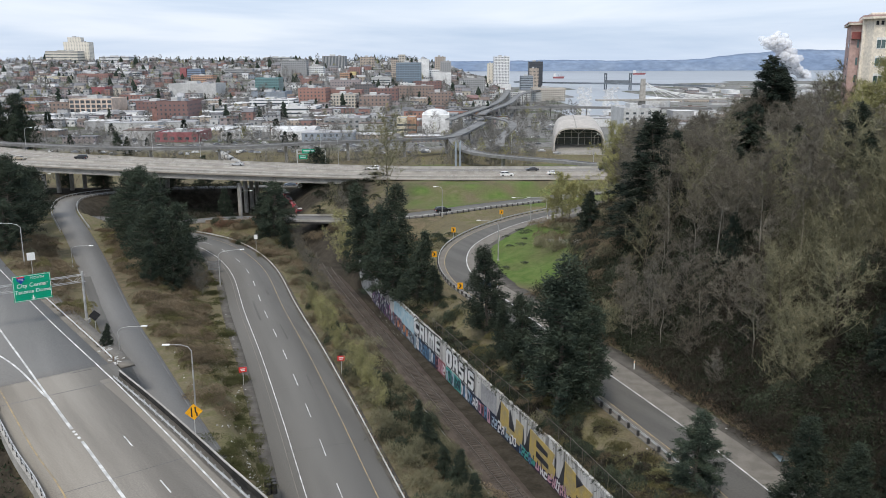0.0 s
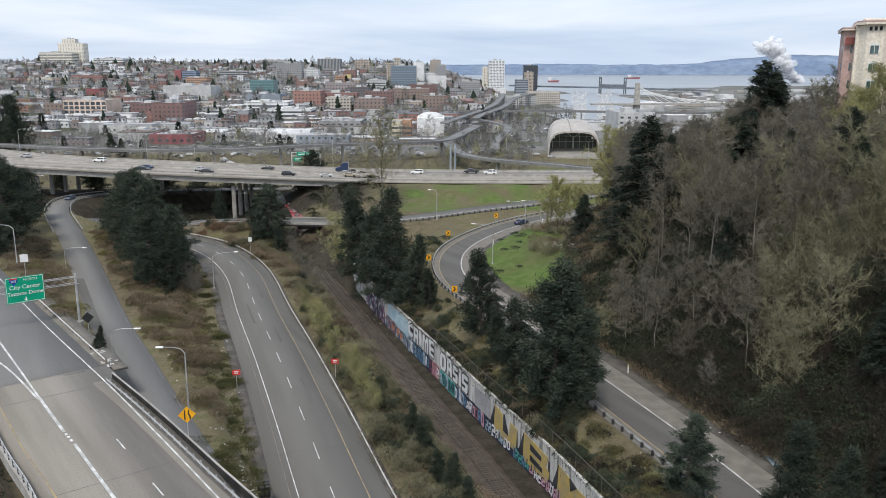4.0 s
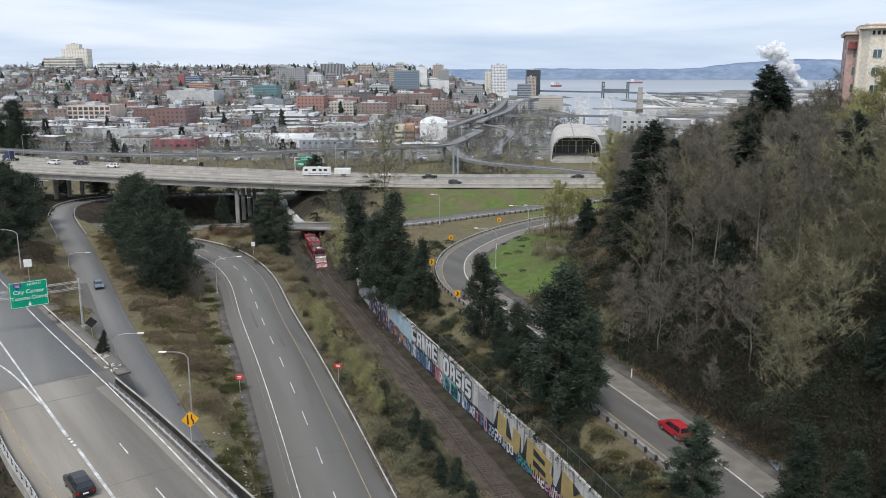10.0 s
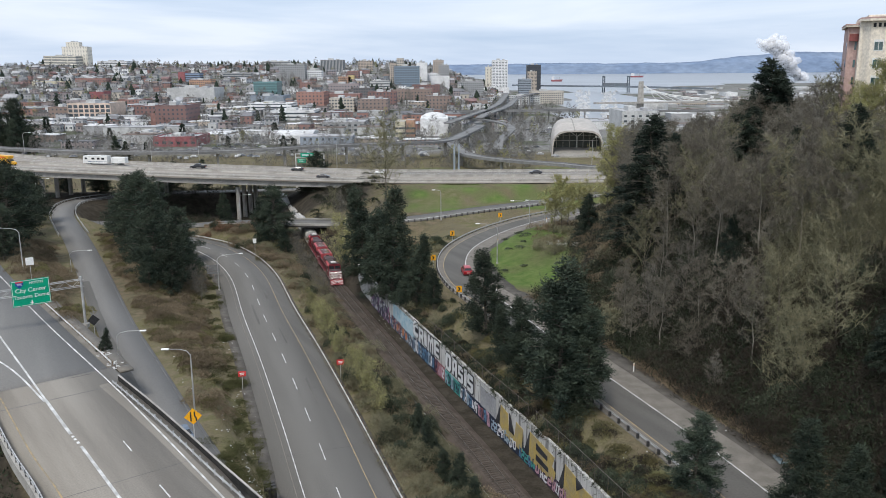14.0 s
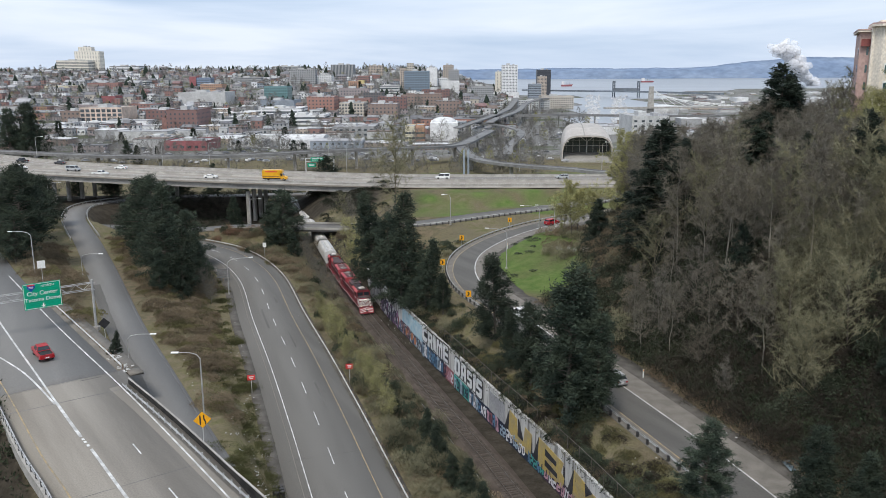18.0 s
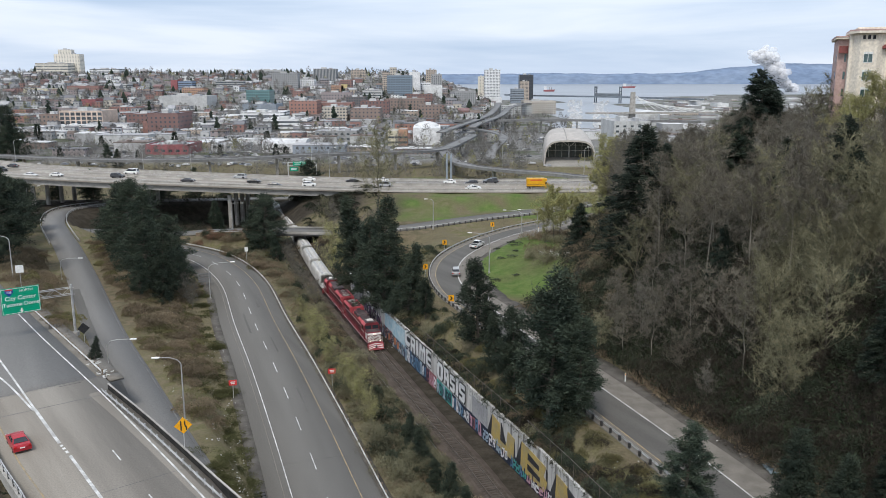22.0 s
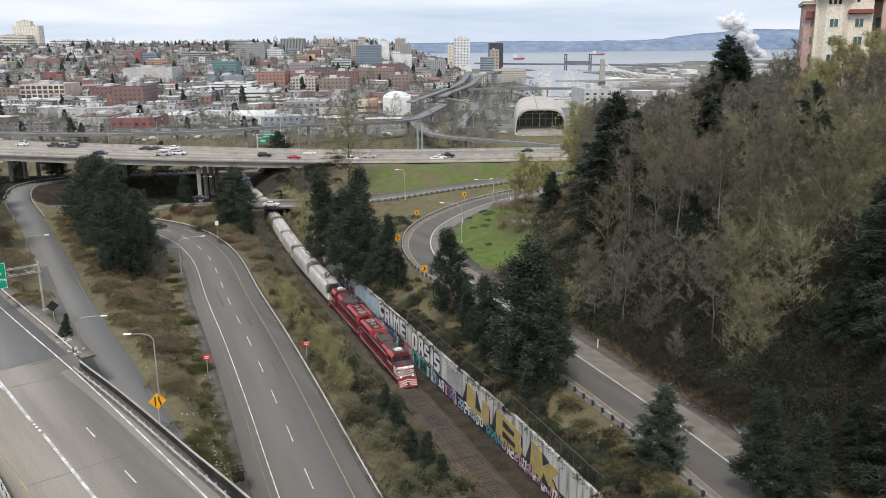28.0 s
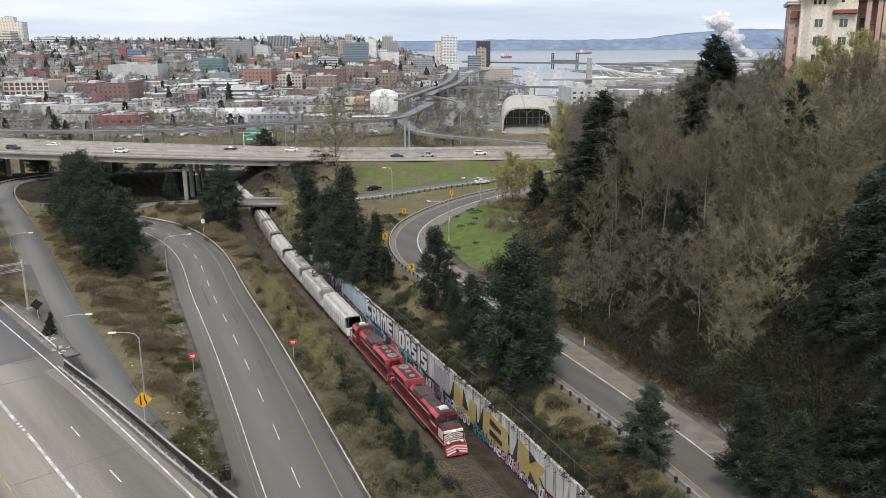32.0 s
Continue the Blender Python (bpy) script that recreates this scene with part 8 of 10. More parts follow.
# ---- water, far shore, bridges ----
def water_sheet():
    xs = np.array([-200, 100, 200, 300, 420, 600, 900, 1300, 1800, 2400, 3200], float)
    ys = np.array([880, 1400, 1800, 2200, 2600, 3000, 3400, 3800, 4200, 4600, 4760], float)
    b = Build()
    vs = [(x, y, -7.5 + (0 if y < 2600 else 21 * ((y - 2600) / 2160) ** 1.5)) for y in ys for x in xs]
    n = len(xs)
    b.add(vs, [(j * n + i, j * n + i + 1, (j + 1) * n + i + 1, (j + 1) * n + i) for j in range(len(ys) - 1) for i in range(n - 1)])
    m = mat("bay_water", (0.255, 0.275, 0.3), (0.305, 0.325, 0.35), scale=0.004, rough=0.35, fine=30, stretch=(0.35, 1, 1), spec=0.5)
    return tagged(new("water", b.mesh("water", m, True)), "calm pale grey-blue water of the bay", "water", kind="structure")


water_sheet()
# haze of the distance is put into the hills' blue
HAZE_HILLS = mat("far_hills_haze_blue", (0.185, 0.245, 0.35), (0.235, 0.295, 0.395), scale=0.004, rough=1.0, fine=6, stretch=(1, 1, 3), spec=0.0)
ridge = Build()
rows = []
for k in range(241):
    x = -2600 + k * 26
    n0 = noise.fractal((x * 0.0016, 3.1, 0), 1.0, 2.0, 5)
    n1 = noise.fractal((x * 0.012, 8.7, 0), 1.0, 2.0, 4)
    top = np.interp(x, [-2600, 300, 800, 1350, 1550, 1750, 2034, 2300, 2700, 3700], [72, 72, 76, 74, 84, 108, 128, 126, 116, 116]) + 9 * n0 + 3.0 * n1
    low = np.interp(x, [-2600, 800, 1100, 1500, 3700], [52, 54, 60, 66, 80]) + 6 * n1
    rows.append(((x, 4720, -30), (x, 4740, low), (x, 4840, top), (x, 4900, -30)))
vs = [p for r in rows for p in r]
ridge.add(vs, [(4 * i + j, 4 * i + 4 + j, 4 * i + 5 + j, 4 * i + 1 + j) for i in range(len(rows) - 1) for j in range(3)])
tagged(new("backdrop", ridge.mesh("backdrop", HAZE_HILLS, True)), "long wooded hills across the bay with haze blue in their colour", "hills", kind="structure")

BRIDGE_STEEL = mat("bridge_steel", (0.2, 0.23, 0.26), (0.15, 0.17, 0.19), scale=0.05, rough=0.6)


DECK = mat("flyover_deck", (0.16, 0.16, 0.16), (0.22, 0.218, 0.214), scale=0.08, rough=0.85)


def flyover(name, label, pts, half, every, thick=1.0, rail=0.6, deck_mat=None, to_ground=True):
    """A raised road: deck, two parapets and a pier every so many metres."""
    line = curve_pts(pts, 8)
    ob = thing(name, label, "viaduct", kind="structure")
    part("deck", strip(line, -half, half, 0, thick), deck_mat or DECK, ob)
    for d in (-half + 0.15, half - 0.15):
        part("parapet", sweep(line, d, [(-0.15, 0), (-0.15, rail), (0.15, rail), (0.15, 0)]), deck_mat or DECK, ob)
    L = along(line)[-1]
    s = every / 2
    while to_ground and s < L:
        p, head = at_len(line, s)
        gz = ground_z(p[0], p[1])
        if p[2] - gz > 3:
            part("pier", Build().box(-0.8, -0.6, gz - p[2] - 1, 0.8, 0.6, -thick + 0.02, pose(p[0], p[1], p[2], 0, 0, head), bevel=0.1), CONCRETE, ob)
        s += every
    return ob


flyover("far_viaduct", "long grey elevated road behind the freeway", [(-420, 500, 13), (-300, 455, 12), (-236, 432, 11), (-168, 410, 10.6), (-110, 411, 10.6), (-67, 430, 11), (-27, 450, 10.5), (0, 472, 9.5), (10, 503, 9), (15, 529, 9), (23, 564, 9.5), (30, 599, 10)], 4.0, 34, 0.8, 0.45)
flyover("flyover", "curving elevated ramp towards downtown", [(120, 352, 5.5), (72, 366, 6.5), (57, 376, 7), (32, 390, 7.5), (15, 410, 8), (9, 440, 8.6), (7, 470, 9), (9, 500, 9)], 3.4, 40, 0.8, 0.45)
flyover("flyover", "broad elevated highway running into downtown", [(6, 640, 9), (20, 683, 11), (41, 786, 11), (58, 882, 11), (71, 977, 11), (100, 1249, 11), (112, 1400, 9)], 3.6, 50, 0.7, 0.35)
flyover("flyover", "looping elevated ramp", [(34, 480, 4), (38, 519, 5.5), (51, 591, 7), (52, 632, 8), (40, 679, 8.5), (22, 707, 8.5)], 3.0, 44, 0.7, 0.35)
flyover("flyover", "second elevated highway running into downtown", [(33, 690, 10), (40, 722, 11), (72, 879, 11), (104, 1106, 11), (144, 1284, 11), (190, 1420, 9)], 3.6, 50, 0.7, 0.35)
flyover("overpass", "level elevated road across the waterway mouth", [(20, 815, 9), (80, 822, 9), (124, 824, 9), (176, 810, 9), (260, 790, 9)], 7.0, 36)
flyover("waterway_bridge", "long steel truss road bridge over the waterway", [(200, 2230, 6), (262, 2140, 6), (340, 2010, 7), (430, 1880, 8), (560, 1700, 7)], 7.5, 60, 3.0, deck_mat=BRIDGE_STEEL, to_ground=False)
lift_span_bridge = thing("lift_bridge", "steel vertical lift bridge with two towers", "bridge")
for x, y in ((387, 1950), (440, 1925)):
    part("tower", Build().box(x - 3, y - 3, -12, x - 1.4, y + 3, 30).box(x + 1.4, y - 3, -12, x + 3, y + 3, 30).box(x - 3, y - 3, 27, x + 3, y + 3, 30).box(x - 3, y - 3, 18, x + 3, y + 3, 20), BRIDGE_STEEL, lift_span_bridge)
part("lift_span", Build().box(-1, -30, 6.5, 1, 30, 14, pose(413, 1938, 0, 0, 0, 65)), BRIDGE_STEEL, lift_span_bridge)
stay = thing("cable_stayed_bridge", "pale concrete cable-stayed bridge with a single pylon", "bridge")
part("pylon", Build().prism([(-4.5, -8), (-2.6, 33), (2.6, 33), (4.5, -8)], -2, 2, "y", pose(255, 1045, 0)), CONCRETE, stay)
part("deck", Build().box(-60, -6, 5.5, 175, 6, 7.5, pose(255, 1045, 0, 0, 0, 8)), CONCRETE, stay)
for k in range(9):
    part("cable", Build().tube((256, 1045, 32 - k * 1.6), (278 + k * 12.5, 1048 + k * 1.6, 7.5), 0.3, n=4, caps=False), SIGN_WHITE, stay)
tank = thing("storage_tank", "squat white storage tank", "tank", pose(282, 1080, -6))
part("shell", Build().tube((0, 0, 0), (0, 0, 13), 18, n=28), PLAIN["white"], tank)
part("roof", Build().tube((0, 0, 13), (0, 0, 15), 18, 3, n=28), ROOFS["white"], tank)
for x, y, c, w in ((462, 3270, "red", 22), (930, 3900, "red", 30)):
    ship = thing("cargo_ship", "anchored cargo ship with a red hull", "ship", pose(x, y, -6 if y < 3500 else 0))
    part("hull", Build().prism([(-w, 9), (-w * 0.9, 0), (w * 0.85, 0), (w * 1.05, 10)], -6, 6, "y"), PLAIN[c], ship)
    part("deckhouse", Build().box(-w * 0.9, -5, 9, -w * 0.45, 5, 22), PLAIN["white"], ship)
    part("crane", Build().box(0, -1, 9, 2, 1, 20).box(w * 0.4, -1, 9, w * 0.4 + 2, 1, 20), PLAIN["grey"], ship)
boats = Build()
for k in range(240):
    y = 960 + 1190 * g.random() ** 1.5
    x = y * (g.uniform(0.165, 0.182) if k % 2 else g.uniform(0.197, 0.215))
    w = g.uniform(1.6, 3.2)
    boats.prism([(-w, 1.2), (-w * 0.9, 0), (w * 0.8, 0), (w, 1.5)], -1.4, 1.4, "y", pose(x, y, -7.6, 0, 0, g.uniform(-8, 8)))
    boats.box(-w * 0.4, -1, 1.2, w * 0.3, 1, 2.6, pose(x, y, -7.6))
    if g.random() < 0.15:
        boats.box(-0.1, -0.1, 1, 0.1, 0.1, 7, pose(x, y, -7.6))
tagged(new("moored_boats", boats.mesh("moored_boats", ROOFS["white"])), "rows of small white boats in the marina", "boats", kind="stuff")


# ---- museum with the vaulted roof ----
def museum():
    """A vaulted hall: a broad silver shell, higher at its mouth, over a recessed dark glass front and a paved forecourt."""
    ob = thing("museum", "silver vaulted museum hall with a dark glazed arch", "museum", pose(80.6, 476, -0.5, 0, 0, -6))
    SILVER = mat("silver_roof", (0.47, 0.43, 0.39), (0.42, 0.39, 0.355), scale=0.05, rough=0.55, metal=0.0, fine=8)
    n = 29
    def arch(half, rise, y):
        rows = []
        for k in range(n):
            a = math.pi * k / (n - 1)
            c, q = math.cos(a), math.sin(a)
            rows.append((half * math.copysign(abs(c) ** 0.5, c), y, rise * abs(q) ** 0.55))
        return rows
    rows = [arch(*r) for r in ((15.0, 15.4, 0), (15.2, 16.8, 8), (15.2, 18.2, 18), (15.0, 19.4, 30), (14.6, 20.0, 42), (14.0, 19.4, 52))]
    shell = Build()
    shell.add([p for r in rows for p in r], [(j * n + i, j * n + i + 1, (j + 1) * n + i + 1, (j + 1) * n + i) for j in range(5) for i in range(n - 1)])
    shell.add(rows[-1], [tuple(range(n))])
    lip, inner = arch(14.3, 14.4, 0), arch(14.2, 14.2, 15)
    shell.add(rows[0] + lip + inner, [(i, i + 1, n + i + 1, n + i) for i in range(n - 1)] + [(n + i, n + i + 1, 2 * n + i + 1, 2 * n + i) for i in range(n - 1)])
    part("roof_shell", shell, SILVER, ob, "silver-grey curved roof")
    rib = Build()
    ridge = [(-2.0, r[0][1], max(p[2] for p in r) + 0.05) for r in rows]
    for a, b in zip(ridge, ridge[1:]):
        rib.tube(a, b, 0.35, n=6)
    part("roof_rib", rib, CONCRETE, ob, "pale raised seam")
    part("glazed_front", Build().prism([(x * 0.985, z * 0.985) for x, _, z in inner], 14.6, 15.0, "y"), glass_mat("museum_glass", (0.03, 0.04, 0.045), 0.15), ob, "dark glass front")
    for k in range(7):
        part("mullion", Build().box(-12 + k * 4 - 0.12, 14.3, 4, -12 + k * 4 + 0.12, 14.6, 12.5), GALV, ob)
    for z in (8.2, 11.4):
        part("transom", Build().box(-13, 14.3, z, 13, 14.58, z + 0.2), GALV, ob)
    part("mast", Build().tube((0, 9, 4), (0, 9, 11.0), 0.3, n=8).tube((0, 9, 11.0), (-4, 9, 14.0), 0.2, n=6).tube((0, 9, 11.0), (4, 9, 14.0), 0.2, n=6), GALV, ob, "pale branching mast")
    part("forecourt", Build().prism([(-9, -1.5), (-9, -0.2), (14.2, 4.2), (14.2, -1.5)], -13.8, 13.8, "x"), mat("forecourt_paving", (0.34, 0.325, 0.3), (0.28, 0.27, 0.25), scale=0.2, rough=0.85), ob, "pale paved forecourt slab")
    part("forecourt_wall", Build().box(-14.4, -9.9, -2, 14.4, -9.1, 0.9, bevel=0.1), CONCRETE, ob)
    for x in (-11.5, 10.5):
        part("flood_lamp", Build().box(x - 0.4, 1.5, 11.2, x + 0.4, 2.1, 12.0), SIGN_WHITE, ob)
    return ob


museum()
# steam from a far stack
STEAM = mat("steam", (0.97, 0.97, 0.98), (0.94, 0.94, 0.96), scale=0.02, rough=1.0, spec=0.0)
STEAM.node_tree.nodes["Principled BSDF"].inputs["Alpha"].default_value = 0.34
plume = thing("steam_plume", "white steam plume drifting from a far stack", "steam", pose(1400, 3200, -8))
for k in range(210):
    t = (k / 209) ** 0.95
    r = (13 + 12 * t) * g.uniform(0.5, 1.0) * (1 if t < 0.7 else 1.7 - t)
    cx, cz = 6 - 135 * t ** 0.9 + g.normal(0, 15) * (0.3 + t), 4 + 155 * t + g.normal(0, 9) * (0.3 + t)
    cy = g.normal(0, 20)
    b = Build()
    m_lat, m_lon = 6, 10
    vs = []
    for i in range(m_lat + 1):
        for j in range(m_lon):
            a, c = math.pi * i / m_lat, 2 * math.pi * j / m_lon
            v = Vector((math.sin(a) * math.cos(c), math.sin(a) * math.sin(c), math.cos(a)))
            q = r * (1 + 0.32 * noise.noise(v * 1.9 + Vector((k, 0, 0))))
            vs.append((cx + v.x * q * 1.15, cy + v.y * q, cz + v.z * q * 0.85))
    b.add(vs, [(i * m_lon + j, i * m_lon + (j + 1) % m_lon, (i + 1) * m_lon + (j + 1) % m_lon, (i + 1) * m_lon + j) for i in range(m_lat) for j in range(m_lon)])
    part("puff", b, STEAM, plume, smooth=True)

# ---- rails, barriers and fences along the roads ----
W_BEAM = [(-0.01, 0.42), (0.06, 0.48), (-0.01, 0.56), (0.06, 0.65), (-0.01, 0.73), (-0.06, 0.73), (0.0, 0.63), (-0.05, 0.56), (0.0, 0.5), (-0.05, 0.45)]
POST_TIMBER = Build().box(-0.09, -0.09, -0.6, 0.09, 0.09, 0.74).mesh("post", TIMBER)
POST_STEEL = Build().box(-0.06, -0.08, -0.6, 0.06, 0.08, 0.7).mesh("post", GALV)
BLOCK_DARK = Build().box(-0.12, -0.14, -0.6, 0.12, 0.14, 0.66).mesh("post", STEEL_DARK)


def guard_rail(line, d, s0, s1, label, post, side=1, every=1.9, z=0.0, beam=GALV):
    """A W-beam rail on posts along a line."""
    ob = thing("guard_rail", label, "guard rail")
    seg = cut(line, s0, s1)
    seg[:, 2] += z
    part("beam", sweep(seg, d, W_BEAM), beam, ob)
    s = s0
    while s < s1:
        p, head = at_len(offsets_cache(line, d + side * 0.16), s)
        piece("post", post, ob, pose(p[0], p[1], p[2] + z, 0, 0, head))
        s += every
    return ob


_offsets = {}


def offsets_cache(line, d):
    key = (id(line), round(d, 3))
    if key not in _offsets:
        _offsets[key] = rescaled(line, offsets(line, d))
    return _offsets[key]


def rescaled(line, moved):
    return moved


guard_rail(MID, 6.5, y_len(MID, 62), y_len(MID, 234.5), "weathered galvanised guard rail along the ramp road", POST_TIMBER, beam=RAIL_PALE)
sl = lambda y: float(np.interp(y, SORTED_LOOP[0], along(LOOP)[LOOP[:, 0] < 60]))
guard_rail(LOOP, -4.3, sl(62), sl(243), "galvanised guard rail on dark posts round the loop", BLOCK_DARK, -1, 2.2)
for d in (-3.7, 3.7):
    guard_rail(RAMP, d, y_len(RAMP, 222), y_len(RAMP, 292), "galvanised guard rail on the curving ramp", POST_STEEL, 1 if d > 0 else -1)
guard_rail(RAMP_FAR, 4.5, float(np.interp(-24, RAMP_FAR[:, 0], along(RAMP_FAR))), float(np.interp(60, RAMP_FAR[:, 0], along(RAMP_FAR))), "pale guard rail along the far ramp", BLOCK_DARK)
PARAPET = curve_pts([(14, 30, 11), (-3, 51, 11), (-17.2, 69.1, 11), (-21.9, 74.9, 11), (-28.5, 83.3, 11), (-35.2, 91.6, 11), (-42.7, 100.5, 11)], 2.5)
guard_rail(PARAPET, -1.15, 1.0, along(PARAPET)[-1] - 1, "galvanised guard rail along the bridge deck", POST_STEEL)
guard_rail(hw_line, 7.4, 0.5, 46, "bent thin galvanised guard rail beyond the bridge", POST_TIMBER, beam=RAIL_PALE)
# near black: stain and the gap's shade are both put into this colour
STAIN_SHADE = mat("stain_shade_concrete", (0.022, 0.022, 0.022), (0.045, 0.043, 0.04), scale=0.8, rough=0.9, fine=6)
parapet = thing("bridge_parapet", "dark concrete bridge parapet, stain and shade in its colour, with pale coping", "parapet", kind="structure")
part("wall", sweep(PARAPET, 0.0, [(-0.07, -4.6), (-0.07, 0.72), (0.07, 0.72), (0.07, -4.6)]), STAIN_SHADE, parapet)
part("walkway", strip(PARAPET, -2.6, -1.3, 0.004, 1.2), CONCRETE_ROAD, parapet)
# black strip put in for the shade behind the guard rail
part("gutter", strip(PARAPET, -1.3, -0.07, -0.06, 1.1), STAIN_SHADE, parapet, "black strip for the shaded gap behind the guard rail")
part("coping", sweep(PARAPET, 0.0, [(-0.09, 0.72), (-0.09, 0.84), (0.09, 0.84), (0.09, 0.72)]), CONCRETE, parapet)
left_rail = thing("bridge_railing", "dark steel bridge railing on a concrete kerb", "railing")
part("kerb", sweep(deck_line, -8.7, [(-0.25, -1.0), (-0.25, 0.35), (0.25, 0.35), (0.25, -1.0)]), CONCRETE, left_rail)
for z in (0.65, 1.0):
    part("rail", sweep(deck_line, -8.7, [(-0.06, z), (-0.06, z + 0.1), (0.06, z + 0.1), (0.06, z)]), GALV, left_rail)
rail_post = Build().box(-0.08, -0.1, 0.3, 0.08, 0.1, 1.1).mesh("post", STEEL_DARK)
s = y_len(deck_line, 30)
while s < along(deck_line)[-1]:
    p, head = at_len(offsets(deck_line, -8.7), s * along(offsets(deck_line, -8.7))[-1] / along(deck_line)[-1])
    piece("post", rail_post, left_rail, pose(p[0], p[1], p[2], 0, 0, head))
    s += 2.0
# piers under the highway deck
for y in (40, 66, 92):
    p, head = at_len(HIGHWAY, y_len(HIGHWAY, y))
    part("pier", Build().box(-7.5, -0.6, -9.5, 7.5, 0.6, -1.1, pose(p[0], p[1], p[2], 0, 0, head), bevel=0.1), CONCRETE_DARK, parapet)
# the small road bridge over the track
over = thing("road_bridge", "low concrete road bridge over the track with pale rails", "bridge", kind="structure")
seg = cut(RAMP_FAR, float(np.interp(-69, RAMP_FAR[:, 0], along(RAMP_FAR))), float(np.interp(-22, RAMP_FAR[:, 0], along(RAMP_FAR))))
part("girder", sweep(seg, 0, [(-4.6, -0.26), (4.6, -0.26), (4.3, -0.8), (-4.3, -0.8)]), CONCRETE_DARK, over)
span = cut(RAMP_FAR, float(np.interp(-51, RAMP_FAR[:, 0], along(RAMP_FAR))), float(np.interp(-22, RAMP_FAR[:, 0], along(RAMP_FAR))))
for d in (-4.4, 4.4):
    part("parapet", sweep(span, d, [(-0.1, -0.3), (-0.1, 0.4), (0.1, 0.4), (0.1, -0.3)]), CONCRETE, over)
approach = cut(RAMP_FAR, float(np.interp(-70, RAMP_FAR[:, 0], along(RAMP_FAR))), float(np.interp(-54, RAMP_FAR[:, 0], along(RAMP_FAR))))
part("approach_wall", sweep(approach, 4.5, [(-0.12, -1.6), (-0.12, 0.62), (0.12, 0.62), (0.12, -1.6)]), ROT_WOOD, over, "brown timber-faced wall beside the approach")
part("coping", sweep(approach, 4.5, [(-0.16, 0.62), (-0.16, 0.74), (0.16, 0.74), (0.16, 0.62)]), CONCRETE, over, "pale coping")
for x in (-52, -26):
    p, head = at_len(RAMP_FAR, float(np.interp(x, RAMP_FAR[:, 0], along(RAMP_FAR))))
    gz = ground_z(p[0], p[1])
    part("pier", Build().box(-3.6, -0.5, gz - p[2] - 1, 3.6, 0.5, -0.78, pose(p[0], p[1], p[2], 0, 0, head), bevel=0.08), CONCRETE_DARK, over)

# fence on the wall, in two stretches
for y0, y1 in ((99, 135), (74, 97)):
    fence = thing("chain_link_fence", "rusty chain-link fence above the retaining wall", "fence")
    s0, s1 = y_len(WALL, y0), y_len(WALL, y1)
    seg = cut(WALL, s0, s1)
    part("top_rail", sweep(seg, 0.75, [(-0.03, RETAIN_H + 1.72), (0, RETAIN_H + 1.77), (0.03, RETAIN_H + 1.72), (0, RETAIN_H + 1.67)]), RUST, fence)
    for k in range(9):
        z = RETAIN_H + 0.05 + k * 0.19
        part("wire", sweep(seg, 0.75, [(-0.006, z), (0, z + 0.012), (0.006, z)]), STEEL_DARK, fence)
    s = s0
    while s <= s1:
        p, head = at_len(offsets(WALL, 0.75), s)
        part("post", Build().tube((p[0], p[1], RETAIN_H - 0.5), (p[0], p[1], RETAIN_H + 1.8), 0.03, n=6), RUST, fence)
        s += 3.0
cable = thing("trackside_pipe", "thin grey pipe on short stakes beside the track", "pipe")
seg = cut(TRACK, y_len(TRACK, 84), y_len(TRACK, 134))
part("pipe", sweep(seg, -3.3, [(-0.03, 0.72), (0, 0.76), (0.03, 0.72), (0, 0.68)]), GALV, cable)
for k in range(14):
    p, head = at_len(offsets(TRACK, -3.3), y_len(TRACK, 84.5) + k * 4)
    part("stake", Build().tube((p[0], p[1], -0.5), (p[0], p[1], 0.74), 0.03, n=5), TIMBER, cable)

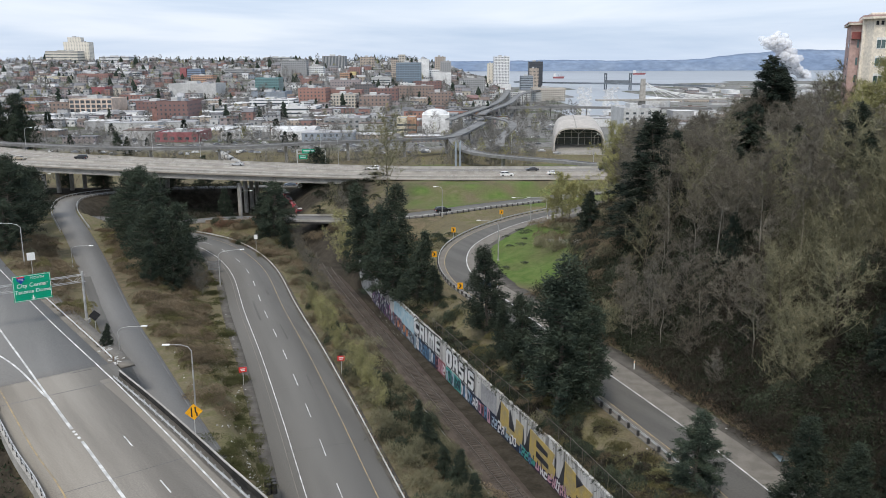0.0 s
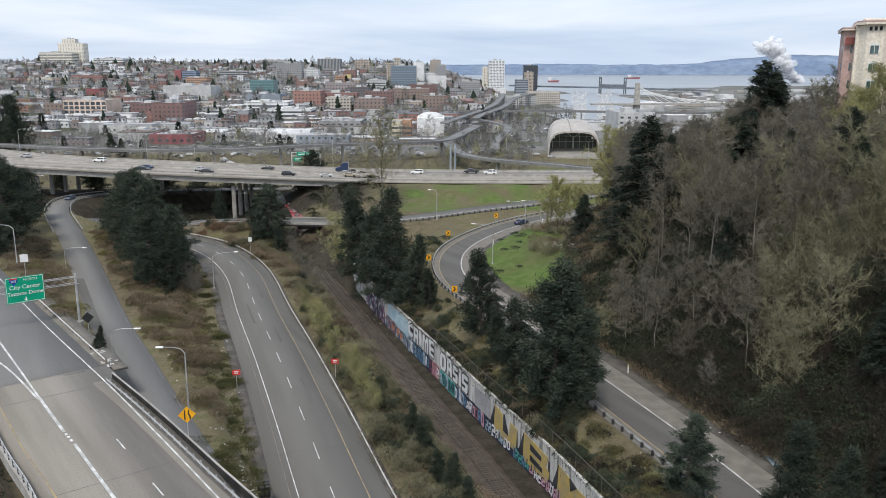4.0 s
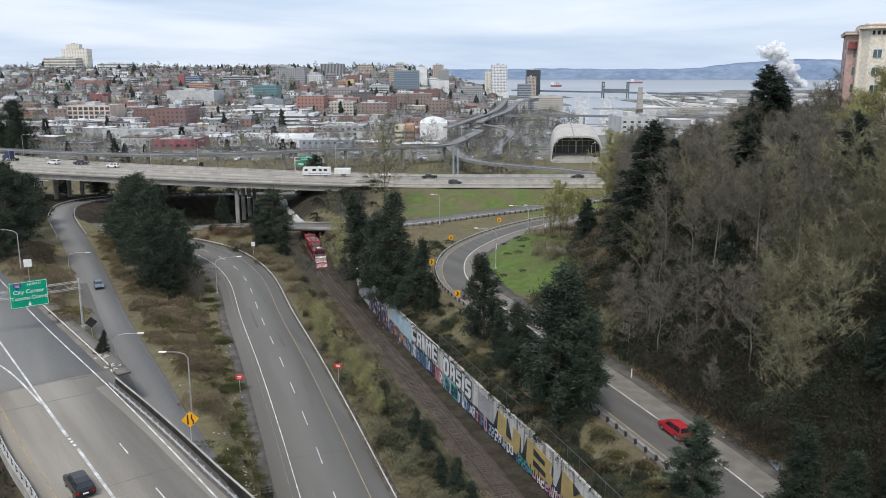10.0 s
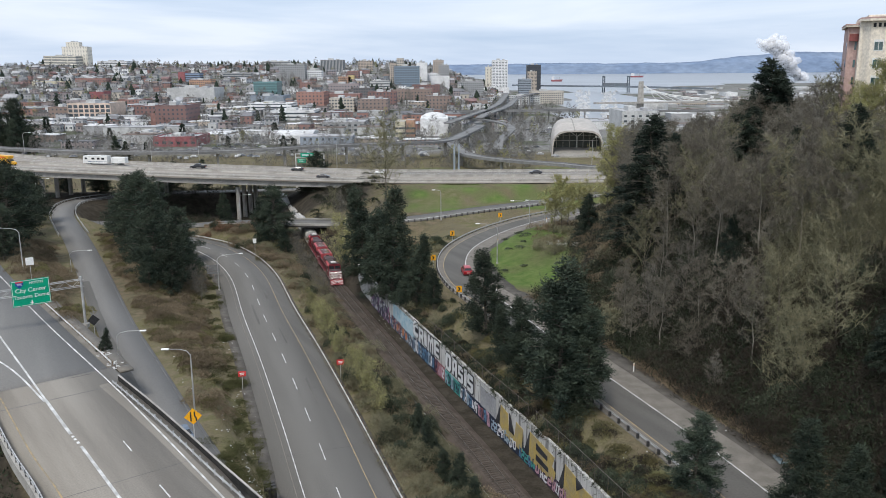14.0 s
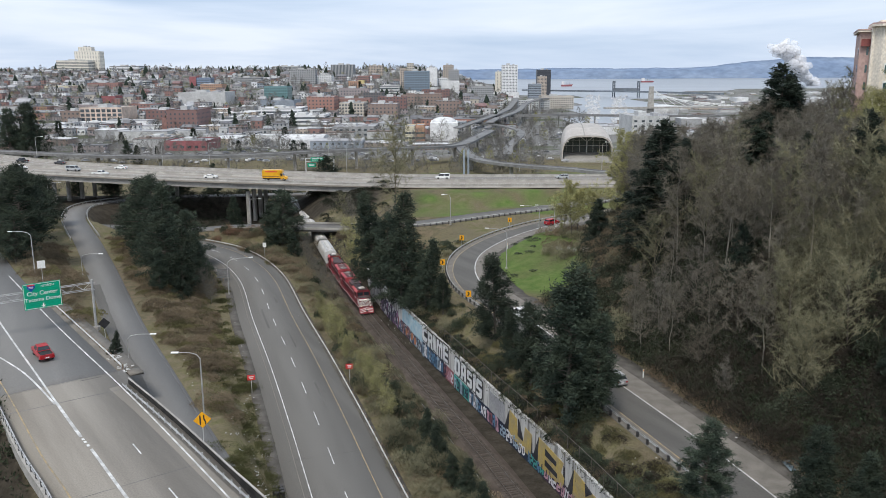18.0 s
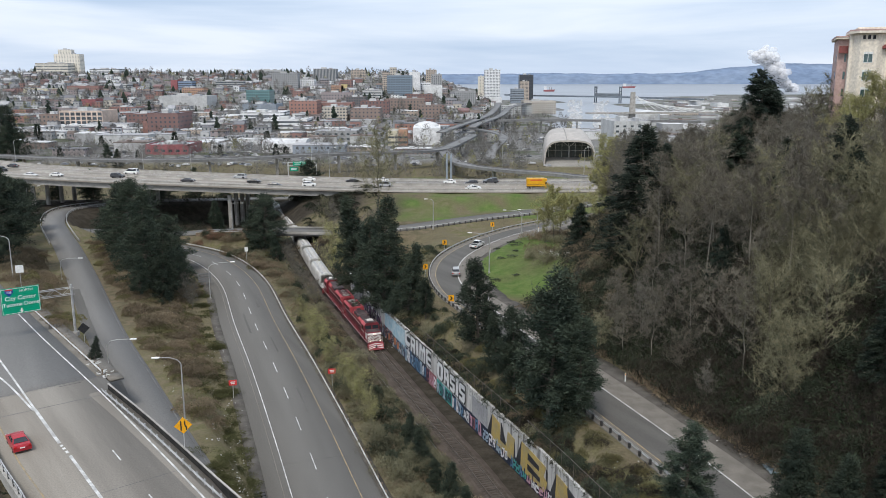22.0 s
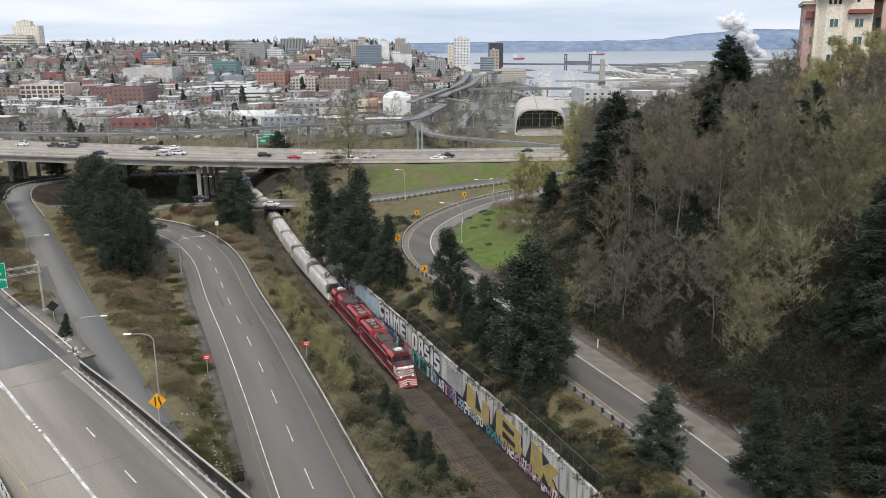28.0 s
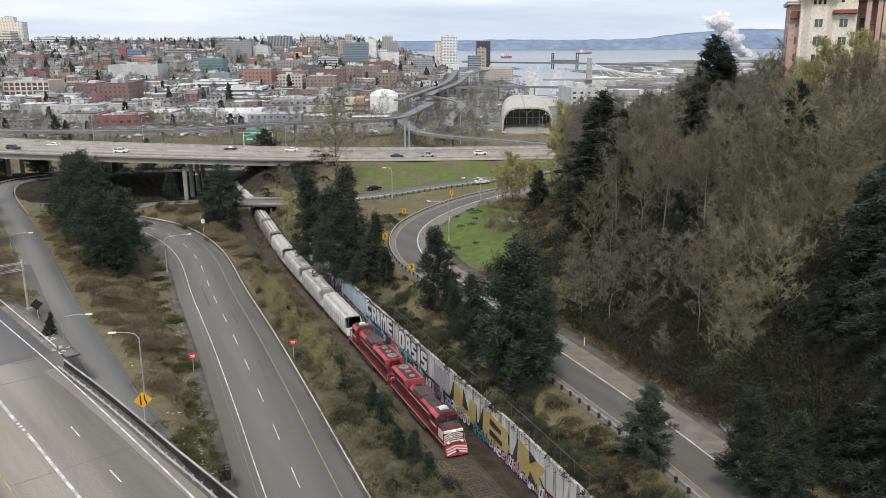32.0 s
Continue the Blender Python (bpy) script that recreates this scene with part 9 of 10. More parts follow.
# ---- graffiti: paint on the wall in plain shapes ----
def paint_mat(name, colours, scale, seed):
    """Overlapping sprayed patches of several colours with dark outlines."""
    m = bpy.data.materials.new(name)
    m.use_nodes = True
    n, l = m.node_tree.nodes, m.node_tree.links
    b = n["Principled BSDF"]
    b.inputs["Roughness"].default_value = 0.7
    co = n.new("ShaderNodeTexCoord")
    mp = n.new("ShaderNodeMapping")
    mp.inputs["Location"].default_value = (seed, seed, seed)
    mp.inputs["Scale"].default_value = (1.25, 1.25, 0.6)
    l.new(co.outputs["Object"], mp.inputs["Vector"])
    warp = n.new("ShaderNodeTexNoise")
    warp.inputs["Scale"].default_value = 2.2
    l.new(mp.outputs["Vector"], warp.inputs["Vector"])
    mixv = n.new("ShaderNodeVectorMath")
    mixv.operation = "ADD"
    l.new(mp.outputs["Vector"], mixv.inputs[0])
    l.new(warp.outputs["Color"], mixv.inputs[1])
    vor = n.new("ShaderNodeTexVoronoi")
    vor.inputs["Scale"].default_value = scale
    l.new(mixv.outputs[0], vor.inputs["Vector"])
    sep = n.new("ShaderNodeSeparateColor")
    l.new(vor.outputs["Color"], sep.inputs["Color"])
    ramp = n.new("ShaderNodeValToRGB")
    ramp.color_ramp.interpolation = "CONSTANT"
    for k, c in enumerate(colours):
        e = ramp.color_ramp.elements[k] if k < 2 else ramp.color_ramp.elements.new(k / len(colours))
        e.position = k / len(colours)
        e.color = rgb(c)
    l.new(sep.outputs["Red"], ramp.inputs["Fac"])
    edge = n.new("ShaderNodeTexVoronoi")
    edge.feature = "DISTANCE_TO_EDGE"
    edge.inputs["Scale"].default_value = scale
    l.new(mixv.outputs[0], edge.inputs["Vector"])
    lt = n.new("ShaderNodeMath")
    lt.operation = "LESS_THAN"
    lt.inputs[1].default_value = 0.12
    l.new(edge.outputs["Distance"], lt.inputs[0])
    mx = n.new("ShaderNodeMix")
    mx.data_type = "RGBA"
    l.new(lt.outputs[0], mx.inputs[0])
    l.new(ramp.outputs["Color"], mx.inputs[6])
    mx.inputs[7].default_value = rgb((0.02, 0.02, 0.035))
    l.new(mx.outputs[2], b.inputs["Base Color"])
    return m


G_BLUE = paint_mat("spray_blue", [(0.05, 0.1, 0.2), (0.6, 0.63, 0.66), (0.08, 0.2, 0.32), (0.5, 0.53, 0.56), (0.25, 0.42, 0.5)], 1.7, 1)
G_PINK = paint_mat("spray_pink", [(0.42, 0.22, 0.22), (0.6, 0.6, 0.62), (0.05, 0.05, 0.09), (0.3, 0.1, 0.12), (0.12, 0.2, 0.35)], 1.6, 9)
G_WHITE_BLUE = paint_mat("spray_violet", [(0.62, 0.62, 0.64), (0.04, 0.03, 0.07), (0.12, 0.1, 0.2), (0.66, 0.66, 0.66), (0.35, 0.16, 0.3), (0.05, 0.05, 0.08)], 1.5, 13)
G_SKY = mat("spray_sky_blue", (0.3, 0.47, 0.56), (0.46, 0.56, 0.6), scale=0.6, rough=0.7, fine=8)
G_WHITE = mat("spray_white", (0.72, 0.72, 0.71), (0.6, 0.61, 0.62), scale=0.5, rough=0.7)
G_BLACK = mat("spray_black", (0.025, 0.025, 0.03), (0.05, 0.05, 0.055), scale=0.6, rough=0.75)
G_GOLD = mat("spray_gold", (0.46, 0.34, 0.11), (0.36, 0.29, 0.15), scale=0.7, rough=0.7)
G_GREY = mat("spray_grey", (0.3, 0.3, 0.31), (0.38, 0.38, 0.38), scale=0.4, rough=0.8)


def wall_plate(y_far, y_near, z0, z1, material, proud, name="graffiti_patch", label=""):
    a, b = y_len(WALL, y_near), y_len(WALL, y_far)
    ob = part(name, sweep(cut(WALL, a, b), 0.0, [(-proud, z0), (-proud + 0.03 * (z1 - z0) / 6, z1), (0.1, z1), (0.1, z0)]), material, retaining, label)
    return ob


def wall_poly(pts, material, proud, name="graffiti_patch", label=""):
    """A painted shape on the wall: points of (y along the wall, height)."""
    def at(y, z, out):
        x = float(np.interp(y, WALL[:, 1], WALL[:, 0]))
        return (x - out * 0.94 + 0.005 * z, y - out * 0.33, z)
    n = len(pts)
    b = Build()
    b.add([at(y, z, proud) for y, z in pts] + [at(y, z, -0.03) for y, z in pts], [tuple(range(n)), tuple(range(2 * n - 1, n - 1, -1))] + [(i, (i + 1) % n, n + (i + 1) % n, n + i) for i in range(n)])
    return part(name, b, material, retaining, label)


wall_plate(155, 141.5, 0.2, 5.4, G_SKY, 0.02, label="pale blue sprayed panel")
for far, near, top, m in ((172, 158, 3.6, G_WHITE_BLUE), (158, 150, 2.6, G_PINK), (150, 142.4, 2.3, G_BLUE)):
    wall_plate(far, near, 0.05, top, m, 0.035, label="dense layered sprayed lettering, not legible")
SPRAY_ORANGE = mat("spray_orange", (0.5, 0.2, 0.1), (0.36, 0.16, 0.1), scale=1.0, rough=0.7)
for y, z in ((152.6, 0.5), (149.0, 0.7), (147.2, 0.4)):
    wall_poly([(y, z), (y - 1.0, z + 0.1), (y - 1.3, z + 0.9), (y - 0.9, z + 1.5), (y + 0.1, z + 1.2)], SPRAY_ORANGE, 0.05, "graffiti_patch", "orange sprayed blot")
# tall white block letters: an outline, a white block and black slots, in the cell's own (u, v)
BOX = [(0, 0), (1, 0), (1, 1), (0, 1)]
ROUND = [(0.2, 0), (0.8, 0), (1, 0.2), (1, 0.82), (0.8, 1), (0.2, 1), (0, 0.8), (0, 0.2)]
SHAPE = {"C": ROUND, "O": ROUND, "S": [(0, 0), (0.85, 0), (1, 0.15), (1, 1), (0.15, 1), (0, 0.85)], "A": [(0, 0), (1, 0), (0.86, 1), (0.14, 1)], "R": [(0, 0), (1, 0), (0.88, 0.4), (1, 0.6), (0.9, 1), (0, 1)]}
SLOT = {"C": [(0.42, 0.33, 1.02, 0.64)], "R": [(0.38, 0.6, 0.66, 0.8), (0.4, -0.02, 0.62, 0.34)], "I": [], "M": [(0.25, -0.02, 0.39, 0.62), (0.61, -0.02, 0.75, 0.62), (0.42, 0.8, 0.58, 1.02)],
        "E": [(0.42, 0.2, 1.02, 0.38), (0.42, 0.6, 1.02, 0.78)], "O": [(0.4, 0.22, 0.62, 0.78)], "A": [(0.4, 0.5, 0.6, 0.76), (0.38, -0.02, 0.62, 0.27)], "S": [(0.38, 0.6, 1.02, 0.76), (-0.02, 0.24, 0.6, 0.4)]}
y = 142.6
for k, (letter, w) in enumerate(zip("CRIME OASIS", (3.2, 2.9, 1.6, 3.2, 2.6, 2.5, 2.9, 2.7, 2.4, 1.4, 2.6))):
    if letter != " ":
        low = 3.0 - 0.25 * (k % 2) if k < 5 else 2.55 + 0.15 * (k % 2)
        tall, wide = (2.95 if k < 5 else 2.9) - 0.1 * (k % 3), w - 0.42
        lean = 0.12 * (1 - k % 3)

        def cell(u, v, grow=0.0):
            return (y - 0.21 - u * wide - lean * v + grow * (1 - 2 * u), low + v * tall - grow * (1 - 2 * v))
        edge = SHAPE.get(letter, BOX)
        wall_poly([cell(u, v, 0.2) for u, v in edge], G_BLACK, 0.05, "letter_outline", "black sprayed outline")
        wall_poly([cell(u, v) for u, v in edge], G_WHITE, 0.08, "letter_block", "white sprayed letter block")
        for u0, v0, u1, v1 in SLOT[letter]:
            wall_poly([cell(u0, v0), cell(u1, v0), cell(u1, v1), cell(u0, v1)], G_BLACK, 0.1, "letter_slot", "black slot")
    y -= w
wall_plate(112, 107, 2.2, 5.2, G_GREY, 0.03, label="grey buffed patch")
# tall gold shapes with black shadows
GOLD = ([(105.8, 1.2), (99.2, 1.0), (98.9, 4.3), (100.9, 4.5), (101.2, 2.5), (103.1, 2.7), (103.3, 4.6), (105.5, 5.0)],
        [(97.2, 1.1), (90.6, 1.1), (90.2, 2.7), (91.2, 3.0), (90.6, 4.5), (97.0, 4.9)],
        [(88.2, 1.0), (81.0, 1.0), (83.0, 2.6), (81.4, 4.3), (83.9, 4.3), (85.1, 3.1), (85.4, 4.7), (88.0, 5.0)])
SLOTS = ([(102.9, 2.4), (101.3, 2.3), (102.8, 4.9)], [(95.2, 3.3), (92.3, 3.2), (92.3, 3.8), (95.2, 4.2)], [(95.2, 1.9), (92.0, 1.8), (92.0, 2.4), (95.2, 2.7)], [(85.0, 3.2), (83.6, 4.3), (85.3, 4.7)], [(85.2, 1.0), (83.2, 1.0), (84.9, 2.3)])
for pts in GOLD:
    y0 = pts[0][0]
    wall_poly([(y0 + 1.5, 1.2), (y0 - 0.1, 1.1), (y0 - 0.1, 4.9)], G_BLACK, 0.05, "letter_shadow", "black sprayed wedge")
    wall_poly(pts, G_GOLD, 0.055, "letter_block", "gold sprayed letter block")
    wall_poly([(pts[1][0] - 0.02, 1.0), (pts[1][0] - 0.5, 1.2), (pts[1][0] - 0.3, 4.0), (pts[1][0] - 0.02, 4.2)] if pts[1][0] > 90 else [(81.0, 0.9), (80.5, 0.9), (82.6, 2.6), (83.0, 2.6)], G_BLACK, 0.045, "letter_shadow", "black sprayed edge")
for pts in SLOTS:
    wall_poly(pts, G_BLACK, 0.12, "letter_slot", "black slot")


# a running band of tags along the foot of the wall: crooked outlined letters, not legible
INK = {n: mat("tag_" + n, c, tuple(v * 0.85 for v in c), scale=1.5, rough=0.7) for n, c in {"white": (0.7, 0.7, 0.72), "pink": (0.5, 0.3, 0.36), "teal": (0.07, 0.32, 0.29), "ice": (0.33, 0.42, 0.5), "navy": (0.022, 0.03, 0.055), "plum": (0.045, 0.025, 0.05), "rose": (0.25, 0.1, 0.11), "sky": (0.1, 0.2, 0.32)}.items()}
gt = np.random.default_rng(31)
for far, near, top, under, inks in ((142.4, 131.2, 2.6, "navy", ("white", "ice", "sky", "white")), (131.2, 126.8, 2.4, "rose", ("pink", "white", "plum", "pink")), (126.6, 120, 2.2, "teal", ("navy", "navy", "ice", "navy")), (120, 113, 2.2, "navy", ("sky", "ice", "white")), (113, 108.5, 2.3, "navy", ("rose", "pink", "white", "sky")), (108.5, 100, 2.1, "navy", ("white", "ice", "white")), (100, 95.5, 1.9, "navy", ("teal", "ice", "sky")), (95.5, 72, 1.9, "plum", ("white", "white", "pink"))):
    wall_plate(far, near, -0.08, top, INK[under], 0.036, "tag_ground", "%s sprayed band" % ("dark" if under in ("navy", "plum") else under))
    y = far - 0.15
    while y - 0.9 > near:
        w, low, high = gt.uniform(0.6, 1.05), gt.uniform(0.02, 0.3), top - gt.uniform(0.1, 0.5)
        lean, ink = gt.uniform(-0.35, 0.35), INK[inks[int(gt.integers(0, len(inks)))]]
        j = gt.uniform(-0.12, 0.12, 8)

        def at_uv(u, v):
            return (y - u * w - lean * (v - 0.5), low + v * (high - low))
        wall_poly([at_uv(0, j[0]), at_uv(0.55, j[1]), at_uv(1, 0.08 + j[2]), at_uv(0.92, 0.55 + j[3]), at_uv(1, 1 + j[4]), at_uv(0.45, 0.93 + j[5]), at_uv(0, 1 + j[6]), at_uv(0.1, 0.5 + j[7])], ink, 0.06, "tag_letter")
        kind_of = int(gt.integers(0, 4))
        for u0, v0, u1, v1 in (((0.35, 0.55, 0.7, 0.75), (0.38, -0.1, 0.64, 0.3)), ((0.4, 0.15, 1.02, 0.36), (0.0, 0.6, 0.6, 0.8)), ((0.38, 0.22, 0.66, 0.8),), ((0.38, 0.45, 0.62, 1.05), (0.4, -0.1, 0.6, 0.25)))[kind_of]:
            q = gt.uniform(-0.06, 0.06, 2)
            wall_poly([at_uv(u0, v0), at_uv(u1 + q[0], v0 + q[1]), at_uv(u1, v1), at_uv(u0 + q[1], v1 + q[0])], INK["navy" if under == "teal" and ink is not INK["navy"] else under], 0.075, "tag_slot")
        y -= w + gt.uniform(0.02, 0.2)


def text_part(words, size, material, parent, m, name="lettering"):
    data = bpy.data.curves.new(name, "FONT")
    data.body, data.size, data.extrude, data.align_x, data.align_y = words, size, 0.006, "CENTER", "CENTER"
    tmp = bpy.data.objects.new(name, data)
    me = bpy.data.meshes.new_from_object(tmp)
    bpy.data.objects.remove(tmp)
    bpy.data.curves.remove(data)
    me.materials.clear()
    me.materials.append(material)
    return piece(name, me, parent, m)


def face_to(x, y, z, to=(0, 0), extra=0.0):
    """A pose whose -y side looks towards a place."""
    return pose(x, y, z, 0, 0, math.degrees(math.atan2(x - to[0], -(y - to[1]))) + 180 + extra)


def sign_gantry():
    ob = thing("sign_gantry", "pale steel sign bridge with a green overhead road sign", "road sign")
    px, py = -58.9, 127.9
    ux, uy = -0.795, -0.607
    part("post", Build().tube((px, py, 9.5), (px, py, 18.2), 0.22, 0.18, 12), GALV, ob)
    part("base_plate", Build().box(px - 0.5, py - 0.5, 9.5, px + 0.5, py + 0.5, 10.2, bevel=0.05), CONCRETE, ob)
    L = 24.0
    truss = [(0.45, 16.6), (0.45, 17.7), (-0.45, 16.6), (-0.45, 17.7)]
    nx, ny = -uy, ux
    def at(s, o, z):
        return (px + ux * s + nx * o, py + uy * s + ny * o, z)
    for o, z in truss:
        part("chord", Build().tube(at(-0.3, o, z), at(L, o, z), 0.06, n=6), GALV, ob)
    for k in range(18):
        s0, s1 = k * 1.3, (k + 1) * 1.3
        za, zb = (16.6, 17.7) if k % 2 else (17.7, 16.6)
        for o in (-0.45, 0.45):
            part("brace", Build().tube(at(s0, o, za), at(s1, o, zb), 0.03, n=5, caps=False), GALV, ob)
        part("brace", Build().tube(at(s0, -0.45, 17.7), at(s1, 0.45, 17.7), 0.03, n=5, caps=False), GALV, ob)
    cx, cy, cz = at(7.6, 0.62, 17.0)
    m = pose(cx, cy, cz, 0, 0, math.degrees(math.atan2(-uy, -ux))) @ pose(0, 0, 0, 0, 0, 0)
    w, h = 5.5, 4.2
    panel = part("sign_panel", Build().box(-w / 2, -0.04, -h / 2, w / 2, 0.04, h / 2, bevel=0.02), SIGN_GREEN, ob, "green reflective panel")
    panel.matrix_basis = m
    for x0, z0, x1, z1 in ((-w / 2 + 0.08, h / 2 - 0.16, w / 2 - 0.08, h / 2 - 0.1), (-w / 2 + 0.08, -h / 2 + 0.1, w / 2 - 0.08, -h / 2 + 0.16), (-w / 2 + 0.08, -h / 2 + 0.1, -w / 2 + 0.14, h / 2 - 0.1), (w / 2 - 0.14, -h / 2 + 0.1, w / 2 - 0.08, h / 2 - 0.1)):
        part("border", Build().box(x0, -0.055, z0, x1, -0.03, z1), SIGN_WHITE, panel)
    up = lambda x, z: pose(x, -0.05, z, 90, 0, 0)
    text_part("NORTH", 0.56, SIGN_WHITE, panel, up(0.85, 1.52))
    text_part("City Center", 0.92, SIGN_WHITE, panel, up(0, 0.42))
    text_part("Tacoma Dome", 0.86, SIGN_WHITE, panel, up(0, -0.58))
    sh = [(-0.55, 0.5), (-0.6, -0.1), (0, -0.75), (0.6, -0.1), (0.55, 0.5), (0, 0.38)]
    shield = part("route_shield", Build().prism([(x - 1.55, z + 1.5) for x, z in sh], -0.055, -0.03, "y"), SIGN_BLUE, panel, "blue route shield")
    part("shield_top", Build().box(-2.08, -0.065, 1.72, -1.02, -0.05, 1.92), SIGN_RED, panel)
    text_part("705", 0.5, SIGN_WHITE, panel, pose(-1.55, -0.06, 1.42, 90, 0, 0))
    part("arrow", Build().prism([(0, -1.95), (-0.32, -1.6), (-0.09, -1.66), (-0.09, -1.25), (0.09, -1.25), (0.09, -1.66), (0.32, -1.6)], -0.055, -0.03, "y"), SIGN_WHITE, panel)
    for s in (5.6, 7.6, 9.6):
        a = at(s, 0.5, 14.9)
        part("hanger", Build().tube(a, at(s, 0.5, 19.1), 0.05, n=5), GALV, ob)


sign_gantry()


def plate_sign(name, label, x, y, z0, z1, w, h, face, symbol=None, tilt=0, post=GALV, to=(0, 0), turn=0.0, two=False):
    """A flat sign on a post that looks towards a place."""
    ob = thing(name, label, "road sign", face_to(x, y, z0, to, turn))
    H = z1 - z0
    part("post", Build().box(-0.05, -0.04, -0.4, 0.05, 0.04, H + h * 0.3), post, ob)
    b = Build().box(-w / 2, -0.02, -h / 2, w / 2, 0.02, h / 2)
    panel = part("panel", b, face, ob)
    panel.matrix_basis = pose(0, -0.07, H, 0, tilt, 0)
    if symbol:
        symbol(panel)
    return ob


def merge_symbol(panel):
    r = pose(0, 0, 0, 0, -45, 0)
    for sx, pts in ((-1, [(-0.3, -0.55), (-0.16, -0.55), (-0.16, 0.55), (-0.3, 0.55)]), (1, [(0.1, 0.55), (0.24, 0.55), (0.24, 0.1), (0.38, -0.2), (0.38, -0.55), (0.24, -0.55), (0.24, -0.25), (0.1, 0.05)])):
        ob = part("symbol", Build().prism(pts, -0.035, -0.02, "y"), BLACK, panel, "black lane symbol")
        ob.matrix_basis = r


def bars_symbol(panel):
    for z, w in ((0.12, 0.36), (-0.13, 0.28)):
        part("lettering_bar", Build().box(-w, -0.035, z - 0.07, w, -0.018, z + 0.07), SIGN_WHITE, panel, "white bar")


def chevron_symbol(panel):
    part("chevron", Build().prism([(-0.3, 0.42), (-0.02, 0.42), (0.3, 0), (-0.02, -0.42), (-0.3, -0.42), (0.0, 0)], -0.035, -0.018, "y"), BLACK, panel, "black chevron")


plate_sign("merge_sign", "yellow diamond lane-merge sign on the bridge parapet", -27.0, 81.5, 11.6, 14.4, 1.32, 1.32, SIGN_YELLOW, merge_symbol, 45)
plate_sign("wrong_way_sign", "red rectangular warning sign with white lettering", -31.0, 118.0, 2.2, 5.0, 1.2, 0.85, SIGN_RED, bars_symbol)
plate_sign("wrong_way_sign", "red rectangular warning sign with white lettering", -16.3, 122.6, 1.5, 5.1, 1.2, 0.85, SIGN_RED, bars_symbol)
plate_sign("diamond_sign", "dark back of a diamond road sign", -55.6, 123.6, 9.0, 12.1, 1.3, 1.3, BLACK, None, 45)
plate_sign("small_sign", "small white road sign on a post", -79.3, 151.6, 10.5, 15.2, 1.4, 1.5, SIGN_WHITE)
plate_sign("small_sign", "small white road sign on a post", -49.6, 210.2, 2.4, 6.5, 0.9, 1.2, SIGN_WHITE)
for x, y, z0, z1 in ((-1.8, 174.1, 6.2, 10.1), (3.4, 149.7, 6.5, 9.6), (2.8, 198.1, 7, 10.7), (16.8, 225.8, 7.4, 10.2)):
    plate_sign("chevron_sign", "yellow curve sign with a black chevron", x, y, z0, z1, 1.05, 1.25, SIGN_YELLOW, chevron_symbol)
for x, y in ((9.5, 180.7), (14.2, 197.8), (27.7, 110.1), (10.8, 152.5), (30.0, 226)):
    z = ground_z(x, y)
    post = thing("marker_post", "slim white roadside marker post", "marker post", pose(x, y, z))
    part("post", Build().box(-0.09, -0.05, -0.3, 0.09, 0.05, 1.35, bevel=0.02), SIGN_WHITE, post)
    part("reflector", Build().box(-0.06, -0.06, 1.1, 0.06, -0.045, 1.28), SIGN_YELLOW, post)
board = thing("board_sign", "back of a slatted sign board on three posts", "road sign", face_to(-54.5, 187.6, 2.4))
for x in (-1.1, 0, 1.1):
    part("post", Build().box(x - 0.07, -0.05, -0.4, x + 0.07, 0.05, 3.1), TIMBER, board)
for k in range(4):
    part("slat", Build().box(-1.5, -0.09, 0.9 + k * 0.58, 1.5, -0.05, 1.35 + k * 0.58), SIGN_BACK, board)


def street_lamp(x, y, z, top, arm, label="tall galvanised street lamp with a curved arm", thick=1.0, steel=GALV):
    ob = thing("street_lamp", label, "street lamp")
    part("pole", Build().tube((x, y, z - 0.3), (x, y, top - 0.8), 0.13 * thick, 0.08 * thick, 8), steel, ob)
    part("base", Build().tube((x, y, z - 0.3), (x, y, z + 0.35 * thick), 0.28 * thick, n=10), CONCRETE, ob)
    bend = Build()
    pts = [Vector((x, y, top - 0.8)), Vector((x + arm[0] * 0.15, y + arm[1] * 0.15, top - 0.25)), Vector((x + arm[0] * 0.45, y + arm[1] * 0.45, top)), Vector((x + arm[0], y + arm[1], top + 0.02))]
    for a, b in zip(pts, pts[1:]):
        bend.tube(a, b, 0.06, 0.05, 6)
    part("arm", bend, GALV, ob)
    m = pose(x + arm[0], y + arm[1], top, 0, 0, math.degrees(math.atan2(arm[1], arm[0])))
    head = part("head", Build().box(-0.15, -0.2, -0.08, 0.85, 0.2, 0.1, m, bevel=0.05), SIGN_WHITE, ob, "pale lamp head")
    return ob


street_lamp(-32.7, 99.6, 6.0, 15.6, (-2.9, 0.0))
street_lamp(-86.0, 161.6, 10.8, 19.7, (-4.0, 0.3))
street_lamp(0.0, 230.2, 8.3, 16.8, (-1.8, 0.2))
street_lamp(-50.0, 175.5, 2.4, 10.6, (4.6, 1.6))
street_lamp(-51.6, 122.3, 6.0, 10.6, (3.8, 0.2), "slim pale lamp post reaching over the ramp", 0.7)
street_lamp(-84.8, 180.0, 6.0, 10.9, (4.2, 0.2), "slim pale lamp post reaching over the ramp", 0.7)
street_lamp(12.5, 176, 8.0, 17.0, (-4.0, 1.5))
street_lamp(23.5, 211, 8.4, 16.5, (-4.2, 1.0))
street_lamp(28.5, 218, 8.4, 15.5, (-4.5, 0.8))
street_lamp(-132, 262, 6, 16.5, (3.0, 1.5))
street_lamp(-100, 262, 5, 12.5, (3.6, -0.6))
street_lamp(-66, 262, 1, 11.0, (3.2, -0.3))
